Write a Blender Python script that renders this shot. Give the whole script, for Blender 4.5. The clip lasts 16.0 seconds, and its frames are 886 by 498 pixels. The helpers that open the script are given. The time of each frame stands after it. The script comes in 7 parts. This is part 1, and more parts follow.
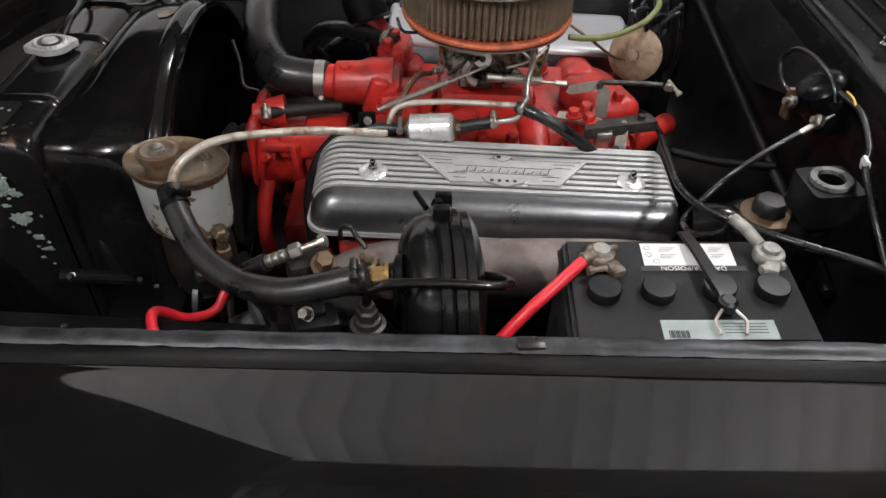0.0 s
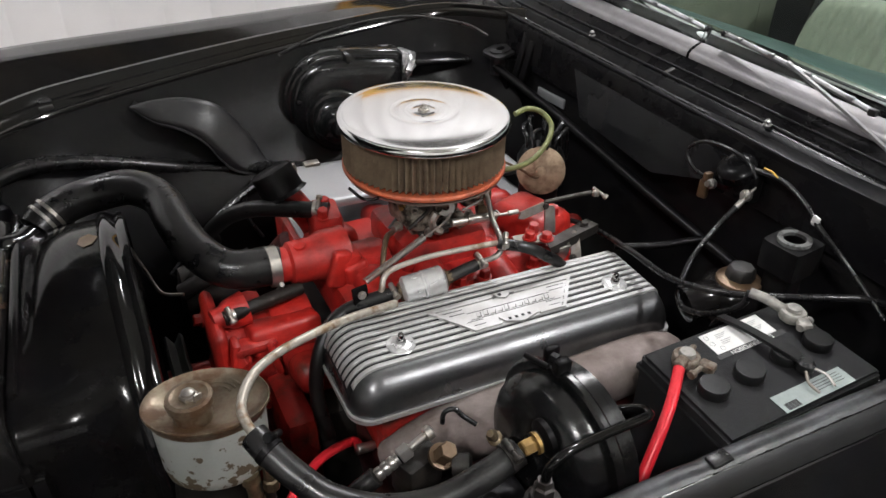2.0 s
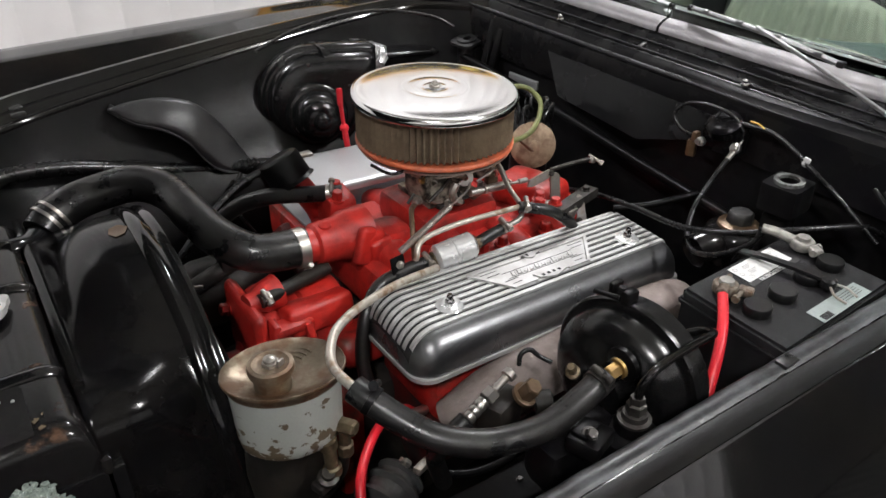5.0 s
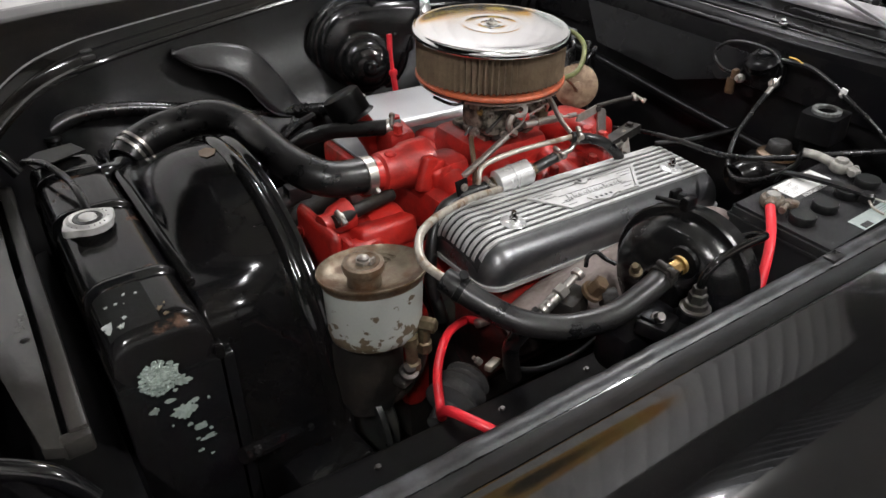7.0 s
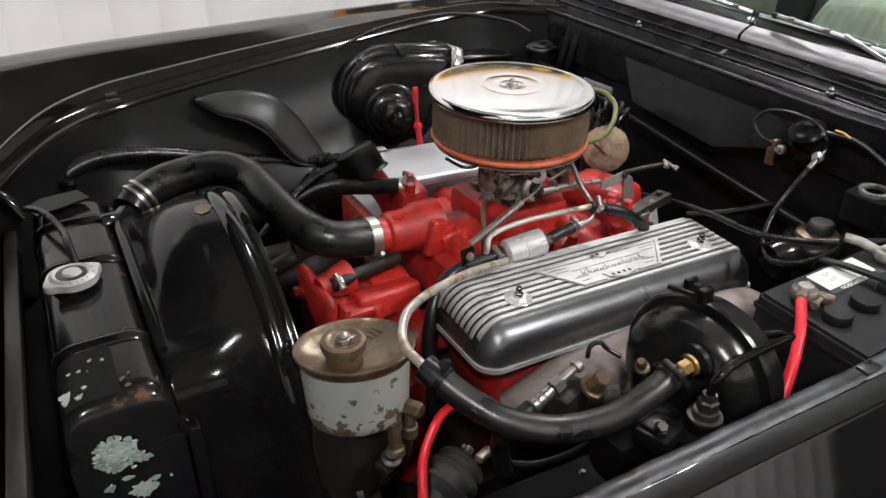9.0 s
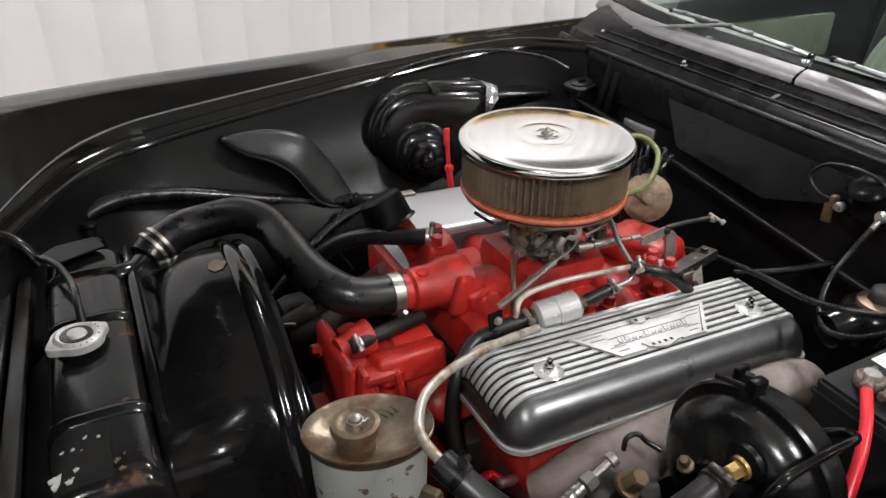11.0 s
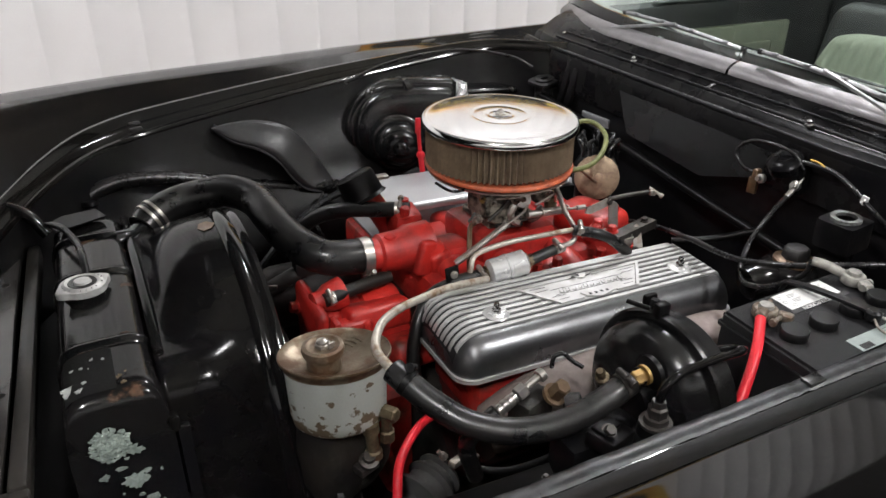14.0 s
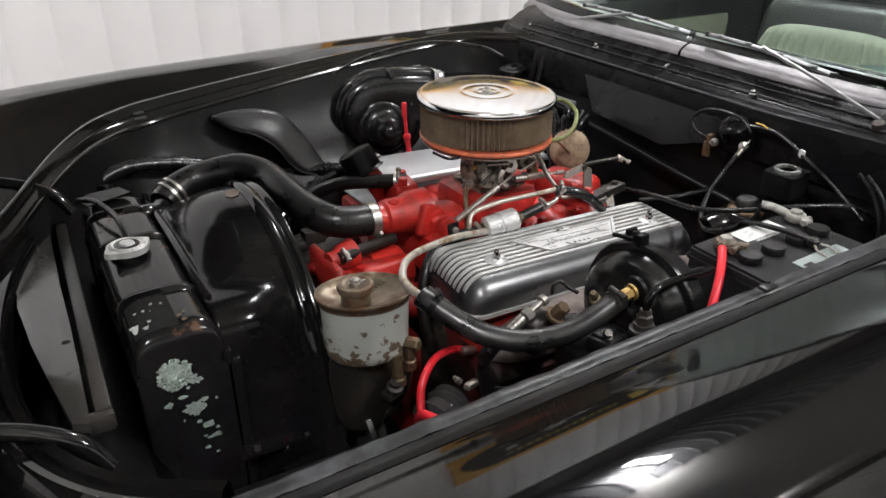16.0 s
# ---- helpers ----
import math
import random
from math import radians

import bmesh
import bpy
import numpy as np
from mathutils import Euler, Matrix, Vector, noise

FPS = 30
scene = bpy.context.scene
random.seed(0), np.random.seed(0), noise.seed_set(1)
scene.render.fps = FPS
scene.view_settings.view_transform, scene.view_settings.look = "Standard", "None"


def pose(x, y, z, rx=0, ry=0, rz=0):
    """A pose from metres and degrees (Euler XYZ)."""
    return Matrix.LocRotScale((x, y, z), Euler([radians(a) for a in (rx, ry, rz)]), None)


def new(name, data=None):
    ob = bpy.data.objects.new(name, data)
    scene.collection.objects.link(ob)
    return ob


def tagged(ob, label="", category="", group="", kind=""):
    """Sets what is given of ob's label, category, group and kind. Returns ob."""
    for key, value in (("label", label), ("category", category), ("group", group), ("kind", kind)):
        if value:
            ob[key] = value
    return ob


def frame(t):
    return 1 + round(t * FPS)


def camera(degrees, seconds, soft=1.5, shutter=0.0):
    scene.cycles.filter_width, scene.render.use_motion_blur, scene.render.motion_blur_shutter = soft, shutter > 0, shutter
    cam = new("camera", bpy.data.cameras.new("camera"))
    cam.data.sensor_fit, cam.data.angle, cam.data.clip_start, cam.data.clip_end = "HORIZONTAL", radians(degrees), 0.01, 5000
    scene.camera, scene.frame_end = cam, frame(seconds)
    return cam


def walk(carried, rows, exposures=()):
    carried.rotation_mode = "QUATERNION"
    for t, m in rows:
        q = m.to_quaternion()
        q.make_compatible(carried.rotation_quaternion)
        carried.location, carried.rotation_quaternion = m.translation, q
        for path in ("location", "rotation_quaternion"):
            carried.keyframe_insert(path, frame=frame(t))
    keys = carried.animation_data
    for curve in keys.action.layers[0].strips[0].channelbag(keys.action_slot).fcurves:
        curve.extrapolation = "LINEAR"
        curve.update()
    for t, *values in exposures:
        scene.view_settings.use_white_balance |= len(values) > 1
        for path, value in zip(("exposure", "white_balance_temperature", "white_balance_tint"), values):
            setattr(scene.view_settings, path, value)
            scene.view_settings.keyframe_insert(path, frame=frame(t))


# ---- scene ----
cam = camera(63.8, 16.0)
METRES, EYE, TILT, LEAN, TURN = 1.35, 1.35, -41.0, -1.5, 0.0
ROWS = [
    (0.0, 0.0, 0.0, 0.0, -0.0, 0.0, 0.0),
    (0.5, -0.1253, 0.0011, 0.0477, -7.24, 0.53, 6.52),
    (1.0, -0.1838, 0.0208, 0.0703, -14.11, 2.71, 12.55),
    (1.5, -0.2134, 0.0296, 0.0816, -16.87, 4.12, 14.71),
    (2.0, -0.2529, 0.0387, 0.0907, -19.97, 5.15, 17.52),
    (2.5, -0.28, 0.0457, 0.0974, -23.53, 5.78, 20.3),
    (3.0, -0.298, 0.0681, 0.0981, -26.12, 6.22, 21.96),
    (5.5, -0.4232, 0.0739, 0.0768, -27.42, 3.52, 22.67),
    (6.0, -0.4602, 0.069, 0.0628, -27.02, 3.2, 22.7),
    (6.5, -0.4721, 0.0651, 0.0513, -26.92, 2.77, 22.75),
    (7.0, -0.4831, 0.0659, 0.0488, -26.94, 2.38, 22.79),
    (7.5, -0.4779, 0.0548, 0.0543, -26.75, 2.59, 22.82),
    (8.0, -0.4437, 0.055, 0.0483, -26.15, 4.44, 22.15),
    (8.5, -0.426, 0.0788, 0.0572, -24.69, 5.88, 20.88),
    (9.0, -0.4078, 0.0788, 0.0655, -22.68, 6.89, 19.46),
    (9.5, -0.3917, 0.0843, 0.0796, -21.18, 7.39, 18.52),
    (10.0, -0.383, 0.1107, 0.1062, -20.04, 8.06, 17.85),
    (12.5, -0.3576, 0.0979, 0.1081, -19.85, 10.47, 17.99),
    (13.0, -0.3619, 0.0755, 0.0768, -20.03, 10.58, 18.08),
    (13.5, -0.3724, 0.0525, 0.0376, -20.13, 10.58, 18.16),
    (14.0, -0.3868, 0.0267, 0.0277, -20.19, 10.49, 18.22),
    (14.5, -0.4404, 0.0139, 0.0238, -20.49, 10.84, 18.58),
    (15.0, -0.4809, 0.0137, 0.0095, -21.34, 10.88, 19.67),
    (15.5, -0.4926, -0.0052, -0.0034, -23.0, 10.33, 20.8),
    (16.0, -0.4948, -0.0259, -0.0258, -23.74, 9.97, 21.03),
]
walk(cam, [(t, pose(0, 0, EYE, TILT, LEAN, TURN) @ pose(METRES * x, METRES * y, METRES * z, 90 + pitch, roll, yaw)) for t, x, y, z, yaw, pitch, roll in ROWS],
     exposures=[(0.0, -0.10), (3.0, -0.20), (5.5, 0.0), (10.0, 0.04), (12.5, -0.05), (16.0, 0.04)])

# ---- light ----
world = bpy.data.worlds.new("world")
scene.world = world
world.use_nodes = True
world.node_tree.nodes["Background"].inputs[0].default_value = (0.9, 0.95, 1.0, 1)
world.node_tree.nodes["Background"].inputs[1].default_value = 0.02


def ceiling_lamp_light(x, y, z, sx, sy, watts):
    data = bpy.data.lights.new("lamp_light", "AREA")
    data.shape, data.size, data.size_y, data.energy = "RECTANGLE", sx, sy, watts
    data.color = (0.985, 0.972, 1.0)
    ob = new("lamp_light", data)
    ob.matrix_world = pose(x, y, z)
    return ob


CEIL = 4.6
# Far pair mirrored in the paint; pair at y -2.0 added as fill.
LAMPS = [(-2.15, 2.75, 0.85), (2.15, 2.75, 0.70), (-2.15, -2.0, 0.80), (2.15, -2.0, 0.90)]
DROP = 0.22
for lx, ly, power in LAMPS:
    ceiling_lamp_light(lx, ly, CEIL - DROP - 0.09, 0.10, 0.7, 120 * power)
    # Upward light added at each lamp to brighten the ceiling.
    ceiling_lamp_light(lx, ly, CEIL - DROP + 0.03, 0.10, 0.7, 290 * power).matrix_world = pose(lx, ly, CEIL - DROP + 0.03, 180)

# ---- materials ----


def material(name, base, rough=0.5, metal=0.0, coat=0.0, second=None, scale=40.0, cover=0.5, sharp=0.15,
             bump=0.0, bump_scale=300.0, rough2=None, fine=0.06, metal2=None, spec=0.5):
    """A surface with a base, blotches of a second look at the given scale, fine grain and relief."""
    m = bpy.data.materials.new(name)
    m.use_nodes = True
    nt = m.node_tree
    n, l = nt.nodes, nt.links
    b = n["Principled BSDF"]
    b.inputs["Roughness"].default_value = rough
    b.inputs["Metallic"].default_value = metal
    b.inputs["Coat Weight"].default_value = coat
    b.inputs["Coat Roughness"].default_value = 0.06
    b.inputs["Specular IOR Level"].default_value = spec
    tc = n.new("ShaderNodeTexCoord")
    big = n.new("ShaderNodeTexNoise")
    big.inputs["Scale"].default_value = scale
    big.inputs["Detail"].default_value = 6
    big.inputs["Roughness"].default_value = 0.6
    l.new(tc.outputs["Object"], big.inputs["Vector"])
    ramp = n.new("ShaderNodeMapRange")
    ramp.inputs["From Min"].default_value = cover - sharp
    ramp.inputs["From Max"].default_value = cover + sharp
    l.new(big.outputs["Fac"], ramp.inputs["Value"])
    grain = n.new("ShaderNodeTexNoise")
    grain.inputs["Scale"].default_value = bump_scale
    grain.inputs["Detail"].default_value = 3
    l.new(tc.outputs["Object"], grain.inputs["Vector"])
    mix = n.new("ShaderNodeMix")
    mix.data_type = "RGBA"
    mix.inputs["A"].default_value = (*base, 1)
    mix.inputs["B"].default_value = (*(second or [c * 0.8 for c in base]), 1)
    l.new(ramp.outputs["Result"], mix.inputs["Factor"])
    g2 = n.new("ShaderNodeMapRange")
    g2.inputs["To Min"].default_value = 1 - fine
    g2.inputs["To Max"].default_value = 1 + fine
    l.new(grain.outputs["Fac"], g2.inputs["Value"])
    mul = n.new("ShaderNodeVectorMath")
    mul.operation = "SCALE"
    l.new(mix.outputs["Result"], mul.inputs[0])
    l.new(g2.outputs["Result"], mul.inputs["Scale"])
    l.new(mul.outputs["Vector"], b.inputs["Base Color"])
    r2 = n.new("ShaderNodeMapRange")
    r2.inputs["To Min"].default_value = rough
    r2.inputs["To Max"].default_value = rough2 if rough2 is not None else min(1, rough * 1.25 + 0.02)
    l.new(ramp.outputs["Result"], r2.inputs["Value"])
    l.new(r2.outputs["Result"], b.inputs["Roughness"])
    if metal2 is not None:
        m2 = n.new("ShaderNodeMapRange")
        m2.inputs["To Min"].default_value = metal
        m2.inputs["To Max"].default_value = metal2
        l.new(ramp.outputs["Result"], m2.inputs["Value"])
        l.new(m2.outputs["Result"], b.inputs["Metallic"])
    if bump:
        bp = n.new("ShaderNodeBump")
        bp.inputs["Strength"].default_value = bump
        bp.inputs["Distance"].default_value = 0.001
        l.new(grain.outputs["Fac"], bp.inputs["Height"])
        l.new(bp.outputs["Normal"], b.inputs["Normal"])
    return m


BODY = material("gloss_black_paint", (0.004, 0.004, 0.0045), 0.035, second=(0.006, 0.0055, 0.005), scale=6, rough2=0.06, fine=0.1, spec=0.27)
TRIMBLACK = material("old_black_enamel", (0.005, 0.005, 0.0055), 0.07, spec=0.36, second=(0.009, 0.0085, 0.008), scale=14, cover=0.58, rough2=0.20, bump=0.02, bump_scale=120)
SATIN = material("satin_black_paint", (0.003, 0.003, 0.0035), 0.33, spec=0.12, second=(0.006, 0.0056, 0.0052), scale=18, cover=0.56, rough2=0.45, bump=0.08, bump_scale=200)
SCOOPPAINT = material("dull_satin_black", (0.012, 0.012, 0.013), 0.36, spec=0.4, second=(0.02, 0.0195, 0.019), scale=16, cover=0.56, rough2=0.46, bump=0.06, bump_scale=200)
DUSTY = material("dusty_black_metal", (0.011, 0.011, 0.011), 0.45, second=(0.03, 0.027, 0.024), scale=30, cover=0.58, bump=0.2, bump_scale=250)
GRIME = material("oily_grime", (0.007, 0.0065, 0.006), 0.5, spec=0.3, second=(0.016, 0.012, 0.009), scale=22, cover=0.55, bump=0.4, bump_scale=180)
RUBBER = material("black_rubber", (0.007, 0.007, 0.0075), 0.24, spec=0.42, second=(0.014, 0.0135, 0.013), scale=30, rough2=0.40, bump=0.12, bump_scale=420)
WIRE = material("black_wire_sheath", (0.007, 0.007, 0.0075), 0.24, spec=0.35, second=(0.012, 0.012, 0.012), scale=30)
RED = material("red_engine_enamel", (0.46, 0.020, 0.014), 0.40, coat=0.10, second=(0.20, 0.014, 0.011), scale=20, cover=0.56, sharp=0.12, rough2=0.5, bump=0.5, bump_scale=150)
REDGRIME = material("grimy_red_enamel", (0.34, 0.014, 0.010), 0.42, second=(0.09, 0.022, 0.014), scale=22, cover=0.56, sharp=0.1, bump=0.3, bump_scale=130)
ALU = material("polished_cast_aluminium", (0.57, 0.57, 0.565), 0.44, metal=0.6, second=(0.48, 0.475, 0.46), scale=30, rough2=0.55, bump=0.05, bump_scale=400)
GUN = material("brushed_dark_aluminium", (0.185, 0.19, 0.195), 0.26, metal=0.88, second=(0.115, 0.115, 0.118), scale=14, rough2=0.38, bump=0.05, bump_scale=350)
GROOVE = material("black_groove_paint", (0.008, 0.008, 0.0085), 0.6, second=(0.02, 0.019, 0.018), scale=60, cover=0.6)
PLAINALU = material("dull_rolled_aluminium", (0.52, 0.53, 0.54), 0.33, metal=0.85, second=(0.52, 0.53, 0.54), scale=9, rough2=0.46)
CHROME = material("chrome", (0.60, 0.60, 0.60), 0.06, metal=1.0, second=(0.54, 0.535, 0.52), scale=14, rough2=0.12, fine=0.02)
LIDCHROME = material("hazy_chrome", (0.72, 0.72, 0.715), 0.09, metal=1.0, second=(0.66, 0.655, 0.645), scale=10, rough2=0.14, fine=0.02)
COWLPAINT = material("dull_black_cowl_paint", (0.0035, 0.0035, 0.004), 0.24, spec=0.10, second=(0.007, 0.0065, 0.006), scale=16, cover=0.58, rough2=0.36, bump=0.05, bump_scale=150)
FARBODY = material("aged_gloss_black_paint", (0.004, 0.004, 0.0045), 0.06, spec=0.34, second=(0.009, 0.0075, 0.006), scale=6, rough2=0.11, fine=0.1, bump=0.02, bump_scale=120)
# Darkened red: shade low in the bay is in the colour, with some oil.
REDOILSHADE = material("oily_shaded_red_enamel", (0.10, 0.008, 0.006), 0.5, second=(0.02, 0.010, 0.008), scale=14, cover=0.48, sharp=0.12, bump=0.3, bump_scale=130)
SHROUDPAINT = material("black_shroud_enamel", (0.0025, 0.0025, 0.003), 0.09, spec=0.14, second=(0.006, 0.0055, 0.005), scale=14, rough2=0.16)
TIN = material("bright_tin_plate", (0.90, 0.91, 0.91), 0.22, metal=0.6, second=(0.72, 0.73, 0.72), scale=25, rough2=0.3)
CAPSILVER = material("satin_pressed_silver", (0.74, 0.74, 0.72), 0.45, metal=0.35, second=(0.58, 0.57, 0.55), scale=60, bump=0.15)
WORNGREY = material("corroded_pale_metal", (0.12, 0.125, 0.12), 0.6, second=(0.03, 0.028, 0.026), scale=55, cover=0.52, sharp=0.05, bump=0.3)
DARKSTEEL = material("oily_dark_steel", (0.075, 0.07, 0.066), 0.42, metal=0.7, second=(0.035, 0.03, 0.026), scale=40, cover=0.52, bump=0.15)
STEEL = material("worn_steel", (0.42, 0.40, 0.37), 0.34, metal=0.9, second=(0.22, 0.17, 0.12), scale=45, cover=0.58, rough2=0.6, metal2=0.4, bump=0.1)
ZINC = material("zinc_plated_steel", (0.50, 0.485, 0.455), 0.30, metal=0.9, second=(0.40, 0.36, 0.30), scale=60, cover=0.58, rough2=0.45)
TUBEPAINT = material("grey_brown_steel_tube", (0.50, 0.465, 0.405), 0.36, metal=0.4, second=(0.25, 0.165, 0.10), scale=38, cover=0.58, sharp=0.08, rough2=0.6, bump=0.1)
RUST = material("rusty_brown_steel", (0.11, 0.062, 0.03), 0.45, metal=0.35, second=(0.17, 0.125, 0.085), scale=15, cover=0.52, sharp=0.14, rough2=0.3, metal2=0.75, fine=0.2, bump=0.2)
DIAPHRAGM = material("tan_corroded_steel", (0.30, 0.22, 0.145), 0.55, metal=0.35, second=(0.13, 0.075, 0.045), scale=34, cover=0.57, sharp=0.1, bump=0.25)
CANGREY = material("chipped_grey_enamel", (0.36, 0.375, 0.345), 0.36, second=(0.105, 0.078, 0.045), scale=52, cover=0.60, sharp=0.010, rough2=0.65, bump=0.2)
PANRUST = material("golden_rust_steel", (0.20, 0.165, 0.12), 0.36, metal=0.75, second=(0.10, 0.055, 0.028), scale=40, cover=0.50, sharp=0.10, rough2=0.5, metal2=0.3, fine=0.2, bump=0.12)


def chip_towards_base(m, reach):
    """More of the enamel has flaked off low on the can, where oil has run."""
    n, l = m.node_tree.nodes, m.node_tree.links
    ramp = next(q for q in n if q.type == "MAP_RANGE" and q.inputs["Value"].is_linked and q.inputs["Value"].links[0].from_node.inputs["Scale"].default_value == 52)
    src = ramp.inputs["Value"].links[0].from_socket
    sep = n.new("ShaderNodeSeparateXYZ")
    tc = n.new("ShaderNodeTexCoord")
    l.new(tc.outputs["Generated"], sep.inputs[0])
    fall = n.new("ShaderNodeMapRange")
    fall.inputs["From Min"].default_value = 0.1
    fall.inputs["From Max"].default_value = 0.62
    fall.inputs["To Min"].default_value = reach
    fall.inputs["To Max"].default_value = -0.03
    l.new(sep.outputs["Z"], fall.inputs["Value"])
    add = n.new("ShaderNodeMath")
    l.new(src, add.inputs[0])
    l.new(fall.outputs["Result"], add.inputs[1])
    l.new(add.outputs[0], ramp.inputs["Value"])


chip_towards_base(CANGREY, 0.115)
EXHAUST = material("brown_grey_cast_iron", (0.25, 0.21, 0.195), 0.7, second=(0.16, 0.125, 0.11), scale=24, bump=0.35, bump_scale=300)
OLDBRASS = material("tarnished_brass", (0.20, 0.16, 0.10), 0.42, metal=0.7, second=(0.10, 0.072, 0.045), scale=60, cover=0.5, bump=0.2)
CARBMETAL = material("varnish_stained_casting", (0.36, 0.33, 0.27), 0.40, metal=0.55, second=(0.035, 0.030, 0.022), scale=70, cover=0.5, sharp=0.12, rough2=0.6, bump=0.3, bump_scale=300)
LIPPAINT = material("scuffed_black_edge", (0.012, 0.012, 0.013), 0.36, spec=0.36, second=(0.05, 0.052, 0.057), scale=26, cover=0.55, sharp=0.12, rough2=0.48, bump=0.6, bump_scale=60)
COUPLING = material("dusty_grey_rubber", (0.05, 0.05, 0.05), 0.5, second=(0.03, 0.029, 0.028), scale=30, bump=0.3)
LEDGEPAINT = material("dull_black_ledge", (0.004, 0.004, 0.0045), 0.30, spec=0.22, second=(0.007, 0.0068, 0.0066), scale=20, rough2=0.42, bump=0.1, bump_scale=120)
DARKWALL = material("dark_upper_wall", (0.045, 0.043, 0.040), 0.7, second=(0.035, 0.033, 0.03), scale=2.0)
BRASS = material("brass", (0.42, 0.27, 0.085), 0.42, metal=0.7, second=(0.28, 0.18, 0.07), scale=70, cover=0.52)
PLASTIC = material("battery_plastic", (0.008, 0.008, 0.009), 0.46, spec=0.24, second=(0.012, 0.012, 0.0125), scale=30, fine=0.5, bump=0.9, bump_scale=900)
CAPS = material("gloss_black_cap_plastic", (0.006, 0.006, 0.0065), 0.3, spec=0.24, second=(0.009, 0.009, 0.009), scale=30, rough2=0.36)
LABEL = material("white_sticker", (0.74, 0.74, 0.72), 0.4, second=(0.62, 0.62, 0.60), scale=30)
SILVERLABEL = material("silver_sticker", (0.30, 0.345, 0.33), 0.45, second=(0.24, 0.28, 0.265), scale=30)
BANNERBLACK = material("black_banner_print", (0.012, 0.012, 0.013), 0.5)
INK = material("black_ink", (0.03, 0.03, 0.03), 0.5)
PRINTGREY = material("grey_fine_print", (0.30, 0.30, 0.30), 0.5)
LEAD = material("oxidised_lead", (0.22, 0.215, 0.20), 0.5, metal=0.5, second=(0.38, 0.365, 0.33), scale=90, cover=0.55, bump=0.3, bump_scale=400)
CORRODED = material("corroded_terminal", (0.20, 0.175, 0.145), 0.55, metal=0.5, second=(0.085, 0.05, 0.03), scale=110, cover=0.50, bump=0.5, bump_scale=300)
REDCABLE = material("red_cable_sheath", (0.72, 0.022, 0.035), 0.30, second=(0.55, 0.02, 0.03), scale=20)
ORANGE = material("orange_gasket", (0.52, 0.115, 0.045), 0.5, second=(0.28, 0.075, 0.04), scale=60, cover=0.56)
PLEAT = material("dusty_filter_paper", (0.176, 0.127, 0.078), 0.85, second=(0.11, 0.078, 0.050), scale=45, cover=0.5, sharp=0.2, fine=0.25, bump=0.3, bump_scale=700)
GREENHOSE = material("green_vacuum_hose", (0.19, 0.21, 0.07), 0.45, second=(0.12, 0.13, 0.05), scale=30)
WALLPAINT = material("white_metal_siding", (0.81, 0.80, 0.79), 0.42, second=(0.78, 0.77, 0.76), scale=2.5, rough2=0.5)
CEILPAINT = material("pale_ceiling_board", (0.82, 0.81, 0.77), 0.5, second=(0.76, 0.75, 0.71), scale=0.8, sharp=0.3)
CEILMETAL = material("bare_metal_ceiling_sheet", (0.30, 0.305, 0.31), 0.36, metal=0.25, second=(0.25, 0.255, 0.26), scale=3.0, rough2=0.45)
CONCRETE = material("sealed_concrete", (0.26, 0.25, 0.23), 0.35, second=(0.20, 0.19, 0.175), scale=2.4, rough2=0.5, bump=0.1, bump_scale=60)
SEATVINYL = material("pale_green_vinyl", (0.30, 0.32, 0.245), 0.5, second=(0.26, 0.28, 0.215), scale=20, bump=0.1)
DOORVINYL = material("olive_door_vinyl", (0.20, 0.21, 0.155), 0.5, second=(0.15, 0.16, 0.12), scale=12, bump=0.1)
DASHPAINT = material("dark_teal_dash_paint", (0.028, 0.066, 0.057), 0.28, spec=0.5, second=(0.034, 0.075, 0.065), scale=8, rough2=0.3)
DARKVINYL = material("black_vinyl", (0.012, 0.012, 0.013), 0.4, second=(0.02, 0.02, 0.02), scale=15, bump=0.1)
BLOTCHBLACK = material("brown_blotched_black", (0.008, 0.0075, 0.0075), 0.13, spec=0.2, second=(0.09, 0.042, 0.02), scale=20, cover=0.65, sharp=0.06, rough2=0.5)
PEELED = material("flaked_pale_paint", (0.36, 0.38, 0.36), 0.7, second=(0.22, 0.23, 0.21), scale=60, bump=0.4, bump_scale=300)
VERDIGRIS = material("pale_green_corrosion", (0.30, 0.35, 0.31), 0.85, second=(0.20, 0.24, 0.21), scale=90, cover=0.5, sharp=0.12, fine=0.3, bump=1.0, bump_scale=400)
FOIL = material("crumpled_foil_tape", (0.62, 0.62, 0.62), 0.28, metal=0.9, second=(0.30, 0.30, 0.30), scale=70, cover=0.5, sharp=0.05, bump=1.0, bump_scale=110)
STAINLESS = material("brushed_stainless_trim", (0.23, 0.222, 0.225), 0.44, metal=0.8, second=(0.19, 0.182, 0.185), scale=22, rough2=0.54)
WIPERMETAL = material("dull_wiper_metal", (0.30, 0.305, 0.31), 0.35, metal=0.8, second=(0.2, 0.2, 0.2), scale=60)
APRONPAINT = material("dusty_satin_apron", (0.004, 0.004, 0.0045), 0.28, spec=0.16, second=(0.009, 0.0086, 0.0082), scale=9, cover=0.52, rough2=0.48, bump=0.08, bump_scale=160)
PANELPAINT = material("satin_firewall_panel", (0.004, 0.0042, 0.0048), 0.22, spec=0.20, second=(0.008, 0.008, 0.0085), scale=9, cover=0.55, rough2=0.34, bump=0.06, bump_scale=40)
BOOSTERBLACK = material("smooth_black_enamel", (0.005, 0.005, 0.0055), 0.17, spec=0.35, second=(0.008, 0.0078, 0.0075), scale=20, rough2=0.28)
